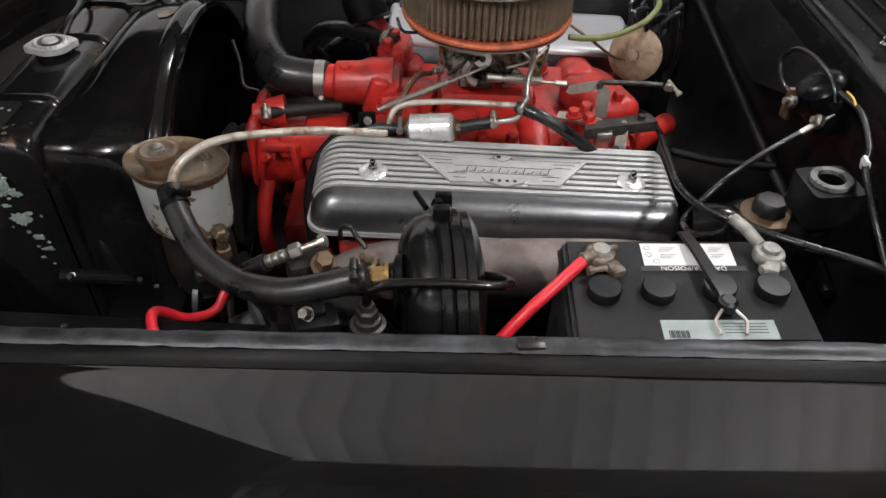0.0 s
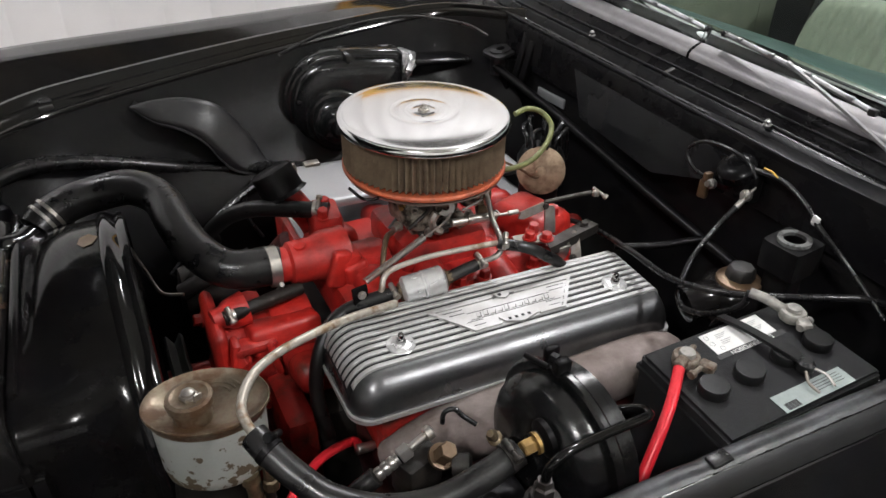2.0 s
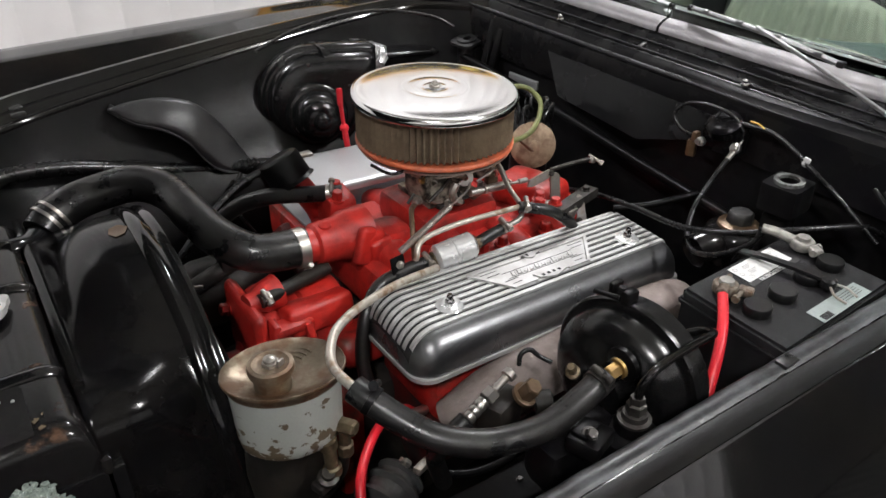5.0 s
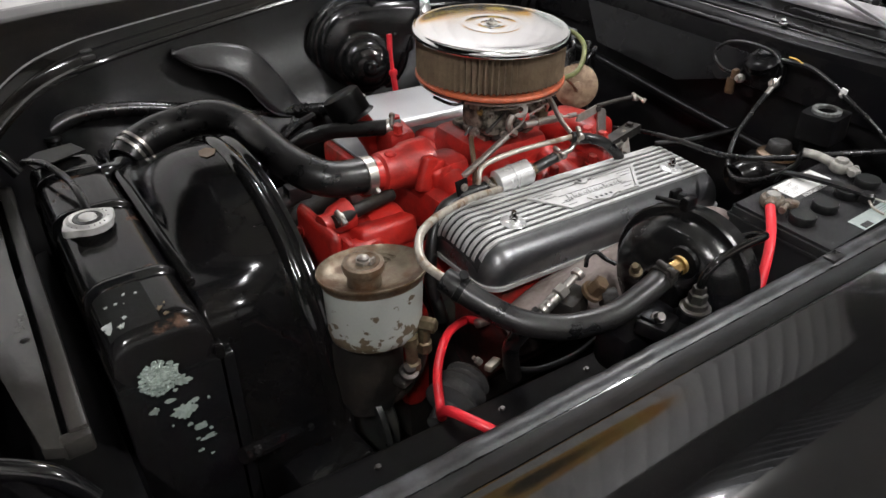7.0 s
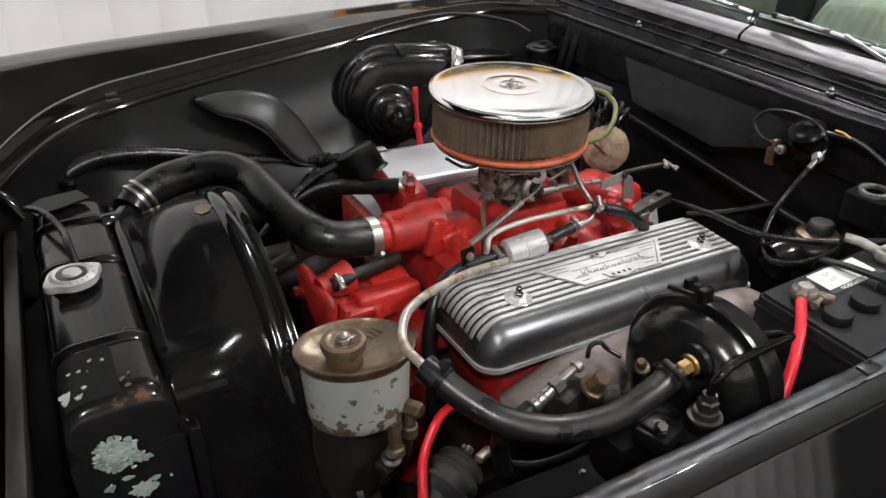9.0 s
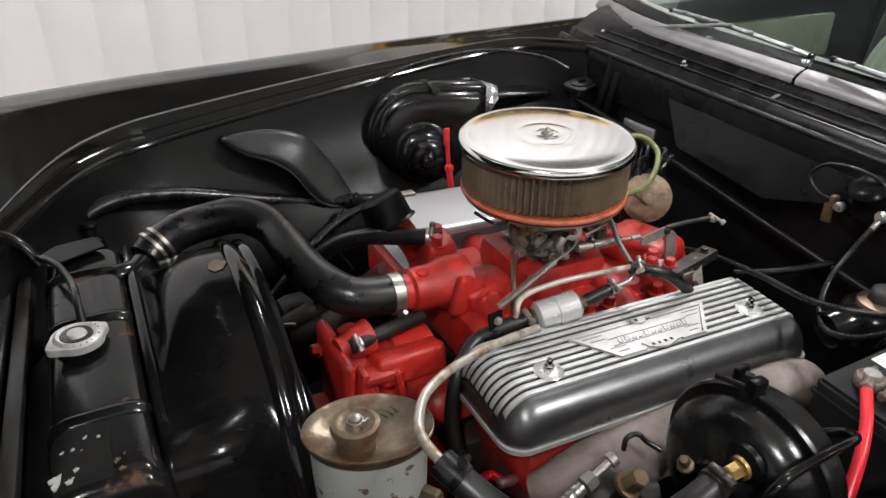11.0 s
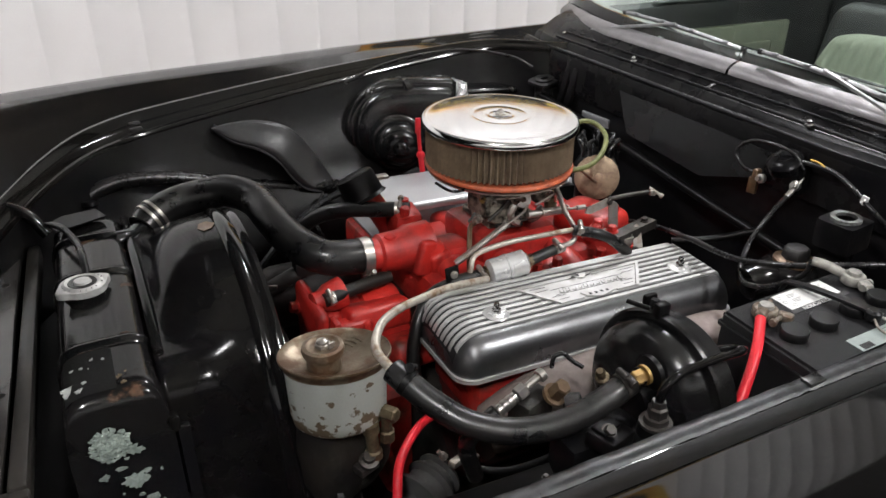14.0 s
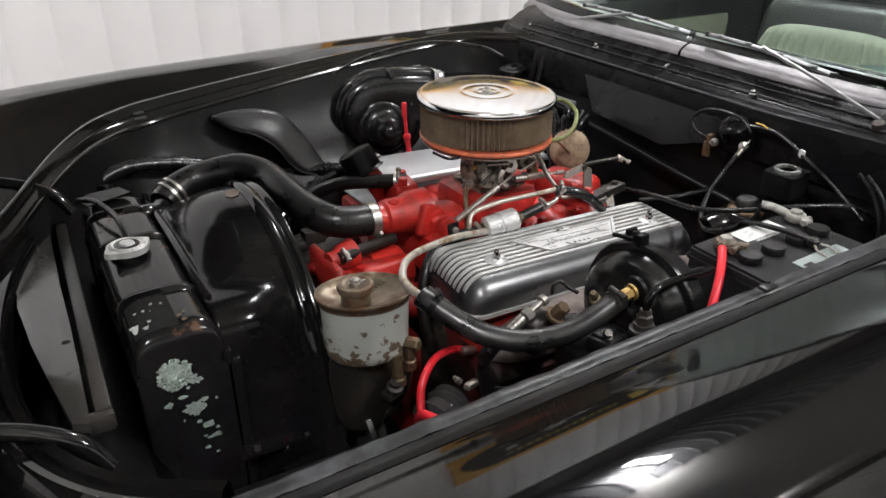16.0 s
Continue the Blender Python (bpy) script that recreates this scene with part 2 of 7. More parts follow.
DEADBLACK = material("bare_matt_black_patch", (0.004, 0.004, 0.004), 0.7, spec=0.15, second=(0.009, 0.0085, 0.008), scale=50, bump=0.3)
YELLOW = material("orange_yellow_paint", (0.72, 0.30, 0.03), 0.4, second=(0.70, 0.44, 0.08), scale=3)
SIGNYELLOW = material("pale_yellow_sign_paint", (0.75, 0.58, 0.12), 0.4)
PANELGREY = material("glossy_dark_panel", (0.026, 0.025, 0.023), 0.11, spec=0.5, second=(0.034, 0.032, 0.029), scale=10, rough2=0.2)
RAILDARK = material("dark_grey_rail", (0.020, 0.019, 0.0175), 0.3, spec=0.3, second=(0.03, 0.027, 0.024), scale=16, rough2=0.4)
LAMPGLOW = bpy.data.materials.new("lamp_diffuser")
LAMPGLOW.use_nodes = True
LAMPGLOW.node_tree.nodes["Principled BSDF"].inputs["Emission Color"].default_value = (1, 0.97, 0.92, 1)
LAMPGLOW.node_tree.nodes["Principled BSDF"].inputs["Emission Strength"].default_value = 14.0
GLASS = bpy.data.materials.new("tinted_glass")
GLASS.use_nodes = True
GLASS.node_tree.nodes["Principled BSDF"].inputs["Base Color"].default_value = (0.80, 0.93, 0.87, 1)
GLASS.node_tree.nodes["Principled BSDF"].inputs["Transmission Weight"].default_value = 1.0
GLASS.node_tree.nodes["Principled BSDF"].inputs["Roughness"].default_value = 0.01
GLASS.node_tree.nodes["Principled BSDF"].inputs["IOR"].default_value = 1.45

# ---- mesh helpers ----
ORIGIN = {}


def thing(name, at, label, category, group="", kind=""):
    ob = new(name)
    ob.empty_display_size = 0.02
    ob.location = at
    ORIGIN[ob] = Vector(at)
    return tagged(ob, label, category, group, kind)


def part(name, bm, mat, parent=None, label="", angle=38):
    """Links bm, in world places, as one mesh under a thing or a part."""
    me = bpy.data.meshes.new(name)
    o = ORIGIN.get(parent, Vector((0, 0, 0)))
    bm.transform(Matrix.Translation(-o))
    bmesh.ops.recalc_face_normals(bm, faces=bm.faces)
    bm.to_mesh(me)
    bm.free()
    me.materials.append(mat)
    me.shade_smooth()
    me.set_sharp_from_angle(angle=radians(angle))
    ob = new(name, me)
    if parent:
        ob.parent = parent
        ORIGIN[ob] = o
    if label:
        ob["label"] = label
    return ob


def single(name, bm, mat, label, category, group="", kind="", angle=38):
    return tagged(part(name, bm, mat, None, "", angle), label, category, group, kind)


def aim(at, way, spin=(0, 0, 1)):
    """A matrix that carries the z axis to way and the origin to at."""
    q = Vector(way).normalized().to_track_quat("Z", "Y")
    return Matrix.Translation(at) @ q.to_matrix().to_4x4()


def box(bm, centre, size, bevel=0.0, turn=(0, 0, 0), seg=2):
    made = bmesh.ops.create_cube(bm, size=1, matrix=pose(*centre, *turn) @ Matrix.Diagonal((*size, 1)))
    if bevel:
        edges = {e for v in made["verts"] for e in v.link_edges}
        bmesh.ops.bevel(bm, geom=list(edges), offset=bevel, segments=seg, affect="EDGES", profile=0.5)
    return bm


def grid_faces(bm, rows, close_u=False, close_v=False, cap=False):
    vs = [[bm.verts.new(p) for p in row] for row in rows]
    nu, nv = len(vs), len(vs[0])
    for i in range(nu if close_u else nu - 1):
        for j in range(nv if close_v else nv - 1):
            a, b, c, d = vs[i][j], vs[(i + 1) % nu][j], vs[(i + 1) % nu][(j + 1) % nv], vs[i][(j + 1) % nv]
            bm.faces.new((a, b, c, d))
    if cap and close_v:
        bm.faces.new(vs[0])
        bm.faces.new(vs[-1][::-1])
    return bm


def lathe(bm, at, way, profile, seg=32):
    """Turns (radius, height) pairs round the axis way through at."""
    m = aim(at, way)
    rows = []
    for r, h in profile:
        rr = max(r, 0.0002)
        rows.append([m @ Vector((rr * math.cos(2 * math.pi * k / seg), rr * math.sin(2 * math.pi * k / seg), h)) for k in range(seg)])
    return grid_faces(bm, rows, close_v=True, cap=True)


def smooth_path(pts, n=10):
    p = [Vector(q) for q in pts]
    p = [p[0] * 2 - p[1]] + p + [p[-1] * 2 - p[-2]]
    out = []
    for i in range(1, len(p) - 2):
        for k in range(n):
            t = k / n
            a, b, c, d = p[i - 1:i + 3]
            out.append(0.5 * ((2 * b) + (c - a) * t + (2 * a - 5 * b + 4 * c - d) * t * t + (3 * b - a - 3 * c + d) * t ** 3))
    return out + [p[-2]]


def tube(bm, pts, r, seg=12, n=10, smooth=True, swell=None):
    """A pipe along points; swell(s) scales the radius along it."""
    path = smooth_path(pts, n) if smooth else [Vector(q) for q in pts]
    up = Vector((0.13, 0.31, 0.94))
    rows = []
    for i, q in enumerate(path):
        d = (path[min(i + 1, len(path) - 1)] - path[max(i - 1, 0)]).normalized()
        u = (up - d * up.dot(d)).normalized()
        up = u
        w = d.cross(u)
        rr = r * (swell(i / (len(path) - 1)) if swell else 1)
        rows.append([q + (u * math.cos(2 * math.pi * k / seg) + w * math.sin(2 * math.pi * k / seg)) * rr for k in range(seg)])
    return grid_faces(bm, rows, close_v=True, cap=True)


def prism(bm, poly, m, h, bevel=0.0):
    """A flat outline in the plane of m, raised by h."""
    n = len(poly)
    rows = [[m @ Vector((x, y, z)) for x, y in poly] for z in (0, h)]
    before = set(bm.faces)
    grid_faces(bm, rows, close_v=True, cap=True)
    if bevel:
        top = [f for f in bm.faces if f not in before][-1]
        bmesh.ops.bevel(bm, geom=list(top.edges), offset=bevel, segments=2, affect="EDGES", profile=0.5)
    return bm


def oval(a, b, n=36, turn=0.0):
    c, s = math.cos(turn), math.sin(turn)
    return [(a * math.cos(2 * math.pi * k / n) * c - b * math.sin(2 * math.pi * k / n) * s,
             a * math.cos(2 * math.pi * k / n) * s + b * math.sin(2 * math.pi * k / n) * c) for k in range(n)]


def hexbolt(name, at, way, r, h, mat, parent, label=""):
    bm = bmesh.new()
    lathe(bm, at, way, [(r * 1.35, 0), (r * 1.35, h * 0.2), (r * 1.05, h * 0.22)], 20)
    lathe(bm, Vector(at) + Vector(way).normalized() * h * 0.2, way, [(r, 0), (r, h * 0.7), (r * 0.85, h * 0.8)], 6)
    return part(name, bm, mat, parent, label, 25)


def clamp_band(at, way, r, width, parent, label="zinc-plated worm-drive hose clamp", screw=(0, -1, -0.3), mat=None):
    bm = bmesh.new()
    lathe(bm, Vector(at) - Vector(way).normalized() * width / 2, way, [(r * 1.0, 0), (r * 1.06, 0.0004), (r * 1.06, width - 0.0004), (r * 1.0, width)], 28)
    ob = part("clamp", bm, mat or ZINC, parent, label)
    s = Vector(screw).normalized()
    side = Vector(way).normalized().cross(s)
    bm = bmesh.new()
    c = Vector(at) + s * r * 1.15
    lathe(bm, c - side * 0.011, side, [(0.0035, 0), (0.0042, 0.001), (0.0042, 0.014), (0.003, 0.0145), (0.003, 0.021), (0.0052, 0.0212), (0.0052, 0.026)], 10)
    part("screw", bm, mat or STEEL, ob)
    return ob


def ease(x, knots):
    """Smooth table lookup between (x, value) knots."""
    near = [x + d for d in (-0.05, -0.036, -0.022, -0.008, 0.008, 0.022, 0.036, 0.05)]
    return float(np.mean(np.interp(near, [k[0] for k in knots], [k[1] for k in knots])))

# ---- the room ----


def siding(bm, length, height, m, pitch=0.228, rib=0.006, start=0.0):
    """Ribbed metal sheet in the plane of m, as a closed thin slab."""
    xs = [(0.0, 0.0)]
    x = pitch / 2
    while x < length:
        xs += [(x - 0.014, 0.0), (x - 0.006, rib), (x + 0.006, rib), (x + 0.014, 0.0)]
        x += pitch
    xs.append((length, 0.0))
    rows = [[m @ Vector((x, 0, z)) for x, z in xs], [m @ Vector((x, height, z)) for x, z in xs]]
    return grid_faces(bm, rows)


bm = bmesh.new()
box(bm, (0.5, 0.5, -0.05), (12, 10, 0.1))
single("floor", bm, CONCRETE, "grey sealed concrete garage floor", "floor", kind="structure")
wall_y = 4.0
WHITE_TOP = 3.35
bm = bmesh.new()
box(bm, (0.5, wall_y + 0.1, CEIL / 2), (12, 0.16, CEIL))
far_wall = single("wall_north", bm, WALLPAINT, "white ribbed metal siding wall behind the car", "wall", kind="structure")
for k in range(13):
    bm = bmesh.new()
    siding(bm, 0.912, WHITE_TOP, pose(-5.4 + 0.07 + 0.912 * k, wall_y + 0.006, 0, 90, 0, 0))
    part("wall_panel", bm, WALLPAINT, far_wall)
bm = bmesh.new()
box(bm, (0.5, wall_y + 0.0, (WHITE_TOP + CEIL) / 2), (12, 0.05, CEIL - WHITE_TOP))
part("upper_band", bm, DARKWALL, far_wall, "dark upper wall above the siding")
for nm, c, s, m, ln in (("wall_south", (0.5, -3.6, CEIL / 2), (12, 0.16, CEIL), pose(6.5, -3.506, 0, 90, 0, 180), 12),
                        ("wall_west", (-5.5, 0.25, CEIL / 2), (0.16, 7.6, CEIL), pose(-5.406, -3.5, 0, 90, 0, 90), 7.5),
                        ("wall_east", (6.5, 0.25, CEIL / 2), (0.16, 7.6, CEIL), pose(6.406, 4.0, 0, 90, 0, -90), 7.5)):
    bm = bmesh.new()
    box(bm, c, s)
    w = single(nm, bm, DARKWALL, "white ribbed metal siding wall", "wall", kind="structure")
    bm = bmesh.new()
    siding(bm, ln, WHITE_TOP, m)
    part("wall_panel", bm, WALLPAINT, w)
bm = bmesh.new()
box(bm, (0.5, 0.25, CEIL + 0.06), (12, 8, 0.1))
single("ceiling", bm, CEILPAINT, "pale grey plain garage ceiling", "ceiling", kind="structure")
bm = bmesh.new()
siding(bm, 12.0, 1.7, pose(-5.5, 4.05, CEIL + 0.004, 180, 0, 0), rib=0.022)
ob = single("ceiling_sheet", bm, CEILMETAL, "bare ribbed metal sheeting under the ceiling edge", "ceiling", kind="structure")
for lx, ly, power in LAMPS:
    lamp = thing("ceiling_lamp", (lx, ly, CEIL), "lit white ceiling strip lamp, the south pair added as fill", "lamp", "ceiling lamps")
    bm = bmesh.new()
    box(bm, (lx, ly, CEIL - DROP - 0.03), (0.14, 0.76, 0.06), 0.01)
    part("housing", bm, WALLPAINT, lamp)
    bm = bmesh.new()
    box(bm, (lx, ly, CEIL - DROP - 0.066), (0.10, 0.7, 0.010), 0.003)
    part("diffuser", bm, LAMPGLOW, lamp)
    for dy in (-0.3, 0.3):
        bm = bmesh.new()
        tube(bm, [(lx, ly + dy, CEIL - DROP), (lx, ly + dy, CEIL)], 0.006, 8, 2)
        part("hanger", bm, STEEL, lamp)

# ---- the car's body ----
car = thing("car", (0, 1.0, 0.0), "glossy black vintage two-seat car with its hood open", "car")


def near_lip(x):
    return 0.41 - 0.064 * (x - 0.1), 0.890 + 0.069 * (x - 0.1)


FARY = [(-0.98, 0.75), (-0.74, 1.15), (-0.69, 1.27), (-0.64, 1.37), (-0.59, 1.455), (-0.52, 1.54), (-0.46, 1.58), (-0.40, 1.594), (0.0, 1.618), (0.30, 1.635), (0.38, 1.625), (0.44, 1.57), (0.48, 1.50), (0.52, 1.44)]
FARZ = [(-0.98, 0.80), (-0.74, 0.835), (-0.59, 0.882), (-0.44, 0.892), (-0.20, 0.926), (0.0, 0.951), (0.30, 0.980), (0.45, 0.999), (0.8, 1.0)]
CROWNFAR = [(-0.98, 0.905), (-0.69, 0.942), (-0.45, 0.957), (-0.17, 0.966), (0.145, 0.977), (0.485, 0.984), (0.8, 0.99)]


def far_lip(x):
    return ease(x, FARY), ease(x, FARZ)


def near_section(x, yl, zl):
    """Near fender, from its inner flange over the lip and the dished ledge, up the flank and down the outside."""
    out = [(yl + dy, zl + dz) for dy, dz in ((0.05, -0.27), (0.03, -0.13), (0.012, -0.03), (0.008, -0.005), (0.004, 0.0), (-0.008, 0.0), (-0.0105, -0.0018), (-0.014, -0.0020), (-0.020, -0.0012),
                                             (-0.028, 0.0016), (-0.035, 0.0052), (-0.041, 0.0086), (-0.045, 0.0108))]
    y, z = out[-1]
    cap = ease(x, [(-0.9, 0.42), (-0.24, 0.42), (-0.16, 0.350), (-0.08, 0.305), (0.0, 0.275), (0.15, 0.25), (0.8, 0.24)])
    for k in range(44):
        rise = float(np.interp(0.005 * k, SLOPE_U, SLOPE_V))
        z += 0.005 * min(rise, cap)
        y -= 0.005
        out.append((y, z))
    for dy, dz in ((0.014, -0.012), (0.026, -0.034), (0.036, -0.07), (0.044, -0.15), (0.046, -0.32), (0.033, -0.52), (0.008, -0.68)):
        out.append((y - dy, z + dz))
    return out


SLOPE_U = [0.0, 0.006, 0.014, 0.024, 0.034, 0.048, 0.072, 0.096, 0.110, 0.122, 0.134, 0.146, 0.180, 0.205, 0.220]
SLOPE_V = [0.300, 0.365, 0.402, 0.410, 0.395, 0.350, 0.290, 0.236, 0.190, 0.120, 0.055, 0.0, -0.03, -0.10, -0.35]


def far_section(x, yl, zl, zc):
    """Far fender: lip, double-stepped channel, narrow crest, inner slope, flat crown, and the outside."""
    f = min(1.0, max(0.0, (x + 0.45) / 0.80))
    a, b = 0.050 - 0.028 * f, 0.034 - 0.020 * f
    out = [(yl - dy, zl + dz) for dy, dz in ((0.05, -0.27), (0.03, -0.13), (0.012, -0.03), (0.006, -0.006), (0.002, 0.0), (-0.004, 0.0012), (-0.008, 0.0))]
    out += [(yl + a * u, zl + b * v) for u, v in ((0.22, 0.02), (0.36, 0.25), (0.50, 0.42), (0.60, 0.46), (0.66, 0.38), (0.74, 0.50), (0.86, 0.90), (0.93, 0.98), (1.08, 1.0), (1.25, 0.98), (1.36, 0.92))]
    y0, z0 = out[-1]
    y1, y2 = 1.766 + 0.016 * f, 1.85
    steep = 0.40 * (1 - f) ** 0.5
    for u in np.linspace(0.08, 1.0, 14):
        y = y0 + (y1 - y0) * u
        straight = z0 + (zc - 0.003 - z0) * u
        out.append((y, max(z0 - 0.05 - 0.3 * max(0.0, -0.5 - x), min(straight, zc - 0.003 - steep * (y1 - y)))))
    for u, v in ((0.2, 0.3), (0.45, 0.65), (0.75, 0.95), (1.0, 1.0)):
        out.append((y1 + (y2 - y1) * u, zc - 0.003 + 0.003 * v))
    for dy, dz in ((0.018, -0.010), (0.032, -0.032), (0.042, -0.07), (0.048, -0.15), (0.048, -0.32), (0.035, -0.52), (0.01, -0.68)):
        out.append((y2 + dy, zc + dz))
    return out


bm = bmesh.new()
rows = []
for x in np.linspace(-0.98, 0.80, 60):
    yl, zl = near_lip(x)
    tuck = 0.10 * max(0.0, (-0.60 - x) / 0.3) ** 2
    rows.append([(x, y, z) for y, z in near_section(x, yl + tuck, zl - 0.05 * max(0, -0.6 - x))])
grid_faces(bm, rows)
fender_left = part("front_fender", bm, BODY, car, "glossy black fender reflecting ribbed panels", 30)
bm = bmesh.new()
rows = []
rnd = random.Random(8)
for x in np.linspace(-0.70, 0.48, 90):
    yl, zl = near_lip(x)
    tuck = 0.10 * max(0.0, (-0.60 - x) / 0.3) ** 2
    wob = 0.0006 * math.sin(x * 61) + 0.0005 * math.sin(x * 143 + 1) + rnd.uniform(-0.0004, 0.0004)
    rows.append([(x, yl + tuck + dy, zl - 0.05 * max(0, -0.6 - x) + dz + 0.0005 + wob) for dy, dz in ((0.0125, -0.03), (0.009, -0.004), (0.0045, 0.0012), (-0.002, 0.0016), (-0.0075, 0.0012), (-0.0105, -0.0008), (-0.0125, -0.0022))])
grid_faces(bm, rows)
part("lip_edge", bm, LIPPAINT, fender_left, "scuffed folded edge of the fender lip", 60)
bm = bmesh.new()
rows = []
for x in np.linspace(-0.72, 0.50, 60):
    yl, zl = near_lip(x)
    tuck = 0.10 * max(0.0, (-0.60 - x) / 0.3) ** 2
    rows.append([(x, y, z + 0.0006) for y, z in near_section(x, yl + tuck, zl - 0.05 * max(0, -0.6 - x))[7:13]])
grid_faces(bm, rows)
part("ledge", bm, LEDGEPAINT, fender_left, "dull black ledge beside the lip", 60)
rnd = random.Random(2)
for k, x in enumerate(np.linspace(-0.46, 0.40, 12)):
    x += rnd.uniform(-0.02, 0.02)
    yl, zl = near_lip(x)
    bm = bmesh.new()
    lathe(bm, (x, yl - 0.001, zl - 0.0012), (0.06, 0, 1), [(0.0075, 0), (0.006, 0.0014), (0.0035, 0.0021), (0.001, 0.0022)], 16)
    part("weld_dimple", bm, LIPPAINT, fender_left)
bm = bmesh.new()
box(bm, (0.088, near_lip(0.088)[0] - 0.003, near_lip(0.088)[1] + 0.001), (0.024, 0.014, 0.005), 0.0015)
part("bumper_pad", bm, RUBBER, fender_left, "small black rubber hood bumper")
bm = bmesh.new()
rows = []
for x in np.linspace(-0.98, 0.80, 90):
    yl, zl = far_lip(x)
    rows.append([(x, y, z) for y, z in far_section(x, yl, zl, ease(x, CROWNFAR))])
grid_faces(bm, rows)
fender_right = part("front_fender", bm, FARBODY, car, "glossy black fender with a stepped channel", 30)
bm = bmesh.new()
box(bm, (-0.444, 1.600, 0.898), (0.026, 0.014, 0.010), 0.002, (0, 0, 14))
box(bm, (-0.444, 1.615, 0.906), (0.022, 0.020, 0.008), 0.002, (0, 0, 14))
part("clip", bm, DUSTY, fender_right)

# inner aprons: sheets that fall from each lip into the bay
APRON = [(0.0, 0.0), (0.012, -0.05), (0.035, -0.10), (0.075, -0.145), (0.12, -0.19), (0.15, -0.27), (0.165, -0.38), (0.17, -0.55)]
bm = bmesh.new()
rows = []
for x in np.linspace(-0.70, 0.49, 60):
    yl, zl = far_lip(x)
    bulge = 0.007 * math.sin((x + 0.66) * 5)
    rows.append([(x, yl - 0.008 - dy - bulge * (dy > 0.02), zl - 0.008 + dz) for dy, dz in APRON])
grid_faces(bm, rows)
part("inner_apron", bm, APRONPAINT, car, "satin black inner fender apron", 50)
bm = bmesh.new()
rows = []
for x in np.linspace(-0.66, 0.49, 30):
    yl, zl = near_lip(x)
    rows.append([(x, yl + 0.012 + dy * 0.35, zl - 0.01 + dz * 1.05) for dy, dz in APRON])
grid_faces(bm, rows)
part("inner_apron", bm, SATIN, car, "satin black inner fender apron", 50)

bm = bmesh.new()
rows = []
for x in np.linspace(-0.62, 0.06, 40):
    yl = near_lip(x)[0] + 0.012
    zz = 0.745 + 0.02 * x
    rows.append([(x, yl + dy, zz + dz) for dy, dz in ((0.012, 0.05), (0.026, 0.012), (0.036, 0.004), (0.066, 0.001), (0.074, 0.0035), (0.079, 0.0035), (0.084, 0.0), (0.122, -0.004), (0.128, -0.008), (0.130, -0.05))])
grid_faces(bm, rows)
ledge = part("apron_ledge", bm, SATIN, car, "black ledge along the inner apron with a raised bead", 40)
for x in (-0.42, -0.264, -0.14):
    yl, zz = near_lip(x)[0] + 0.012, 0.745 + 0.02 * x
    hexbolt("ledge_bolt", (x, yl + 0.104, zz - 0.003), (0, 0, 1), 0.0034, 0.004, DARKSTEEL, ledge)

# firewall
bm = bmesh.new()
box(bm, (0.52, 1.0, 0.62), (0.05, 1.22, 0.72), 0.004)
firewall = part("firewall", bm, SATIN, car, "black firewall with a raised panel")
bm = bmesh.new()
rows = [[(0.488, 1.215, 0.962), (0.462, 1.15, 0.890), (0.462, 0.94, 0.868), (0.484, 0.80, 0.908), (0.488, 0.80, 0.945)],
        [(0.52, 1.222, 0.966), (0.52, 1.156, 0.882), (0.52, 0.935, 0.860), (0.52, 0.792, 0.902), (0.52, 0.79, 0.95)]]
grid_faces(bm, rows, close_v=True, cap=True)
part("raised_panel", bm, PANELPAINT, firewall)
bm = bmesh.new()
tube(bm, [(0.455, 1.46, 0.90), (0.465, 1.2, 0.865), (0.462, 0.9, 0.825), (0.455, 0.58, 0.79)], 0.0085, 10)
part("brace_rod", bm, SATIN, firewall)

# cowl, lofted across the car
COWL = [(0.488, 0.90), (0.490, 0.962), (0.496, 0.982), (0.504, 0.988), (0.512, 0.986), (0.516, 0.976), (0.524, 0.975), (0.529, 0.988), (0.536, 0.996),
        (0.548, 1.000), (0.556, 1.006), (0.572, 1.016), (0.585, 1.024), (0.615, 1.036), (0.66, 1.045), (0.70, 1.04)]
bm = bmesh.new()
rows = []
for y in np.linspace(0.30, 1.63, 50):
    bend = 0.10 * max(0.0, abs(y - 1.0) - 0.52) ** 1.5 / 0.2
    rows.append([(x + bend, y, z + 0.035 * (y - 1.0) - 1.0 * max(0, abs(y - 1.0) - 0.60) ** 2) for x, z in COWL])
grid_faces(bm, rows)
cowl = part("cowl", bm, COWLPAINT, car, "stepped black cowl with a rubber hood seal", 30)
bm = bmesh.new()
tube(bm, [(0.520, y, 0.978 + 0.035 * (y - 1.0)) for y in (0.42, 0.7, 1.0, 1.3, 1.58)], 0.006, 8)
part("seal", bm, RUBBER, cowl)
for sx, sz, r in ((0.499, 0.9865, 0.0035), (0.543, 0.9995, 0.0028), (0.562, 1.0105, 0.0022)):
    bm = bmesh.new()
    tube(bm, [(sx, y, sz + 0.035 * (y - 1.0)) for y in (0.47, 0.7, 1.0, 1.3, 1.53)], r, 8)
    part("seam_bead", bm, SATIN, cowl)
bm = bmesh.new()
box(bm, (0.552, 1.03, 1.004), (0.022, 0.010, 0.006), 0.002, (0, -18, 0))
part("hood_stop", bm, RUBBER, cowl, "small black rubber hood stop")
bm = bmesh.new()
box(bm, (0.489, 1.285, 0.880), (0.006, 0.085, 0.020), 0.002, (2, 0, 6))
part("data_plate", bm, PLAINALU, firewall, "dull bare metal data plate")
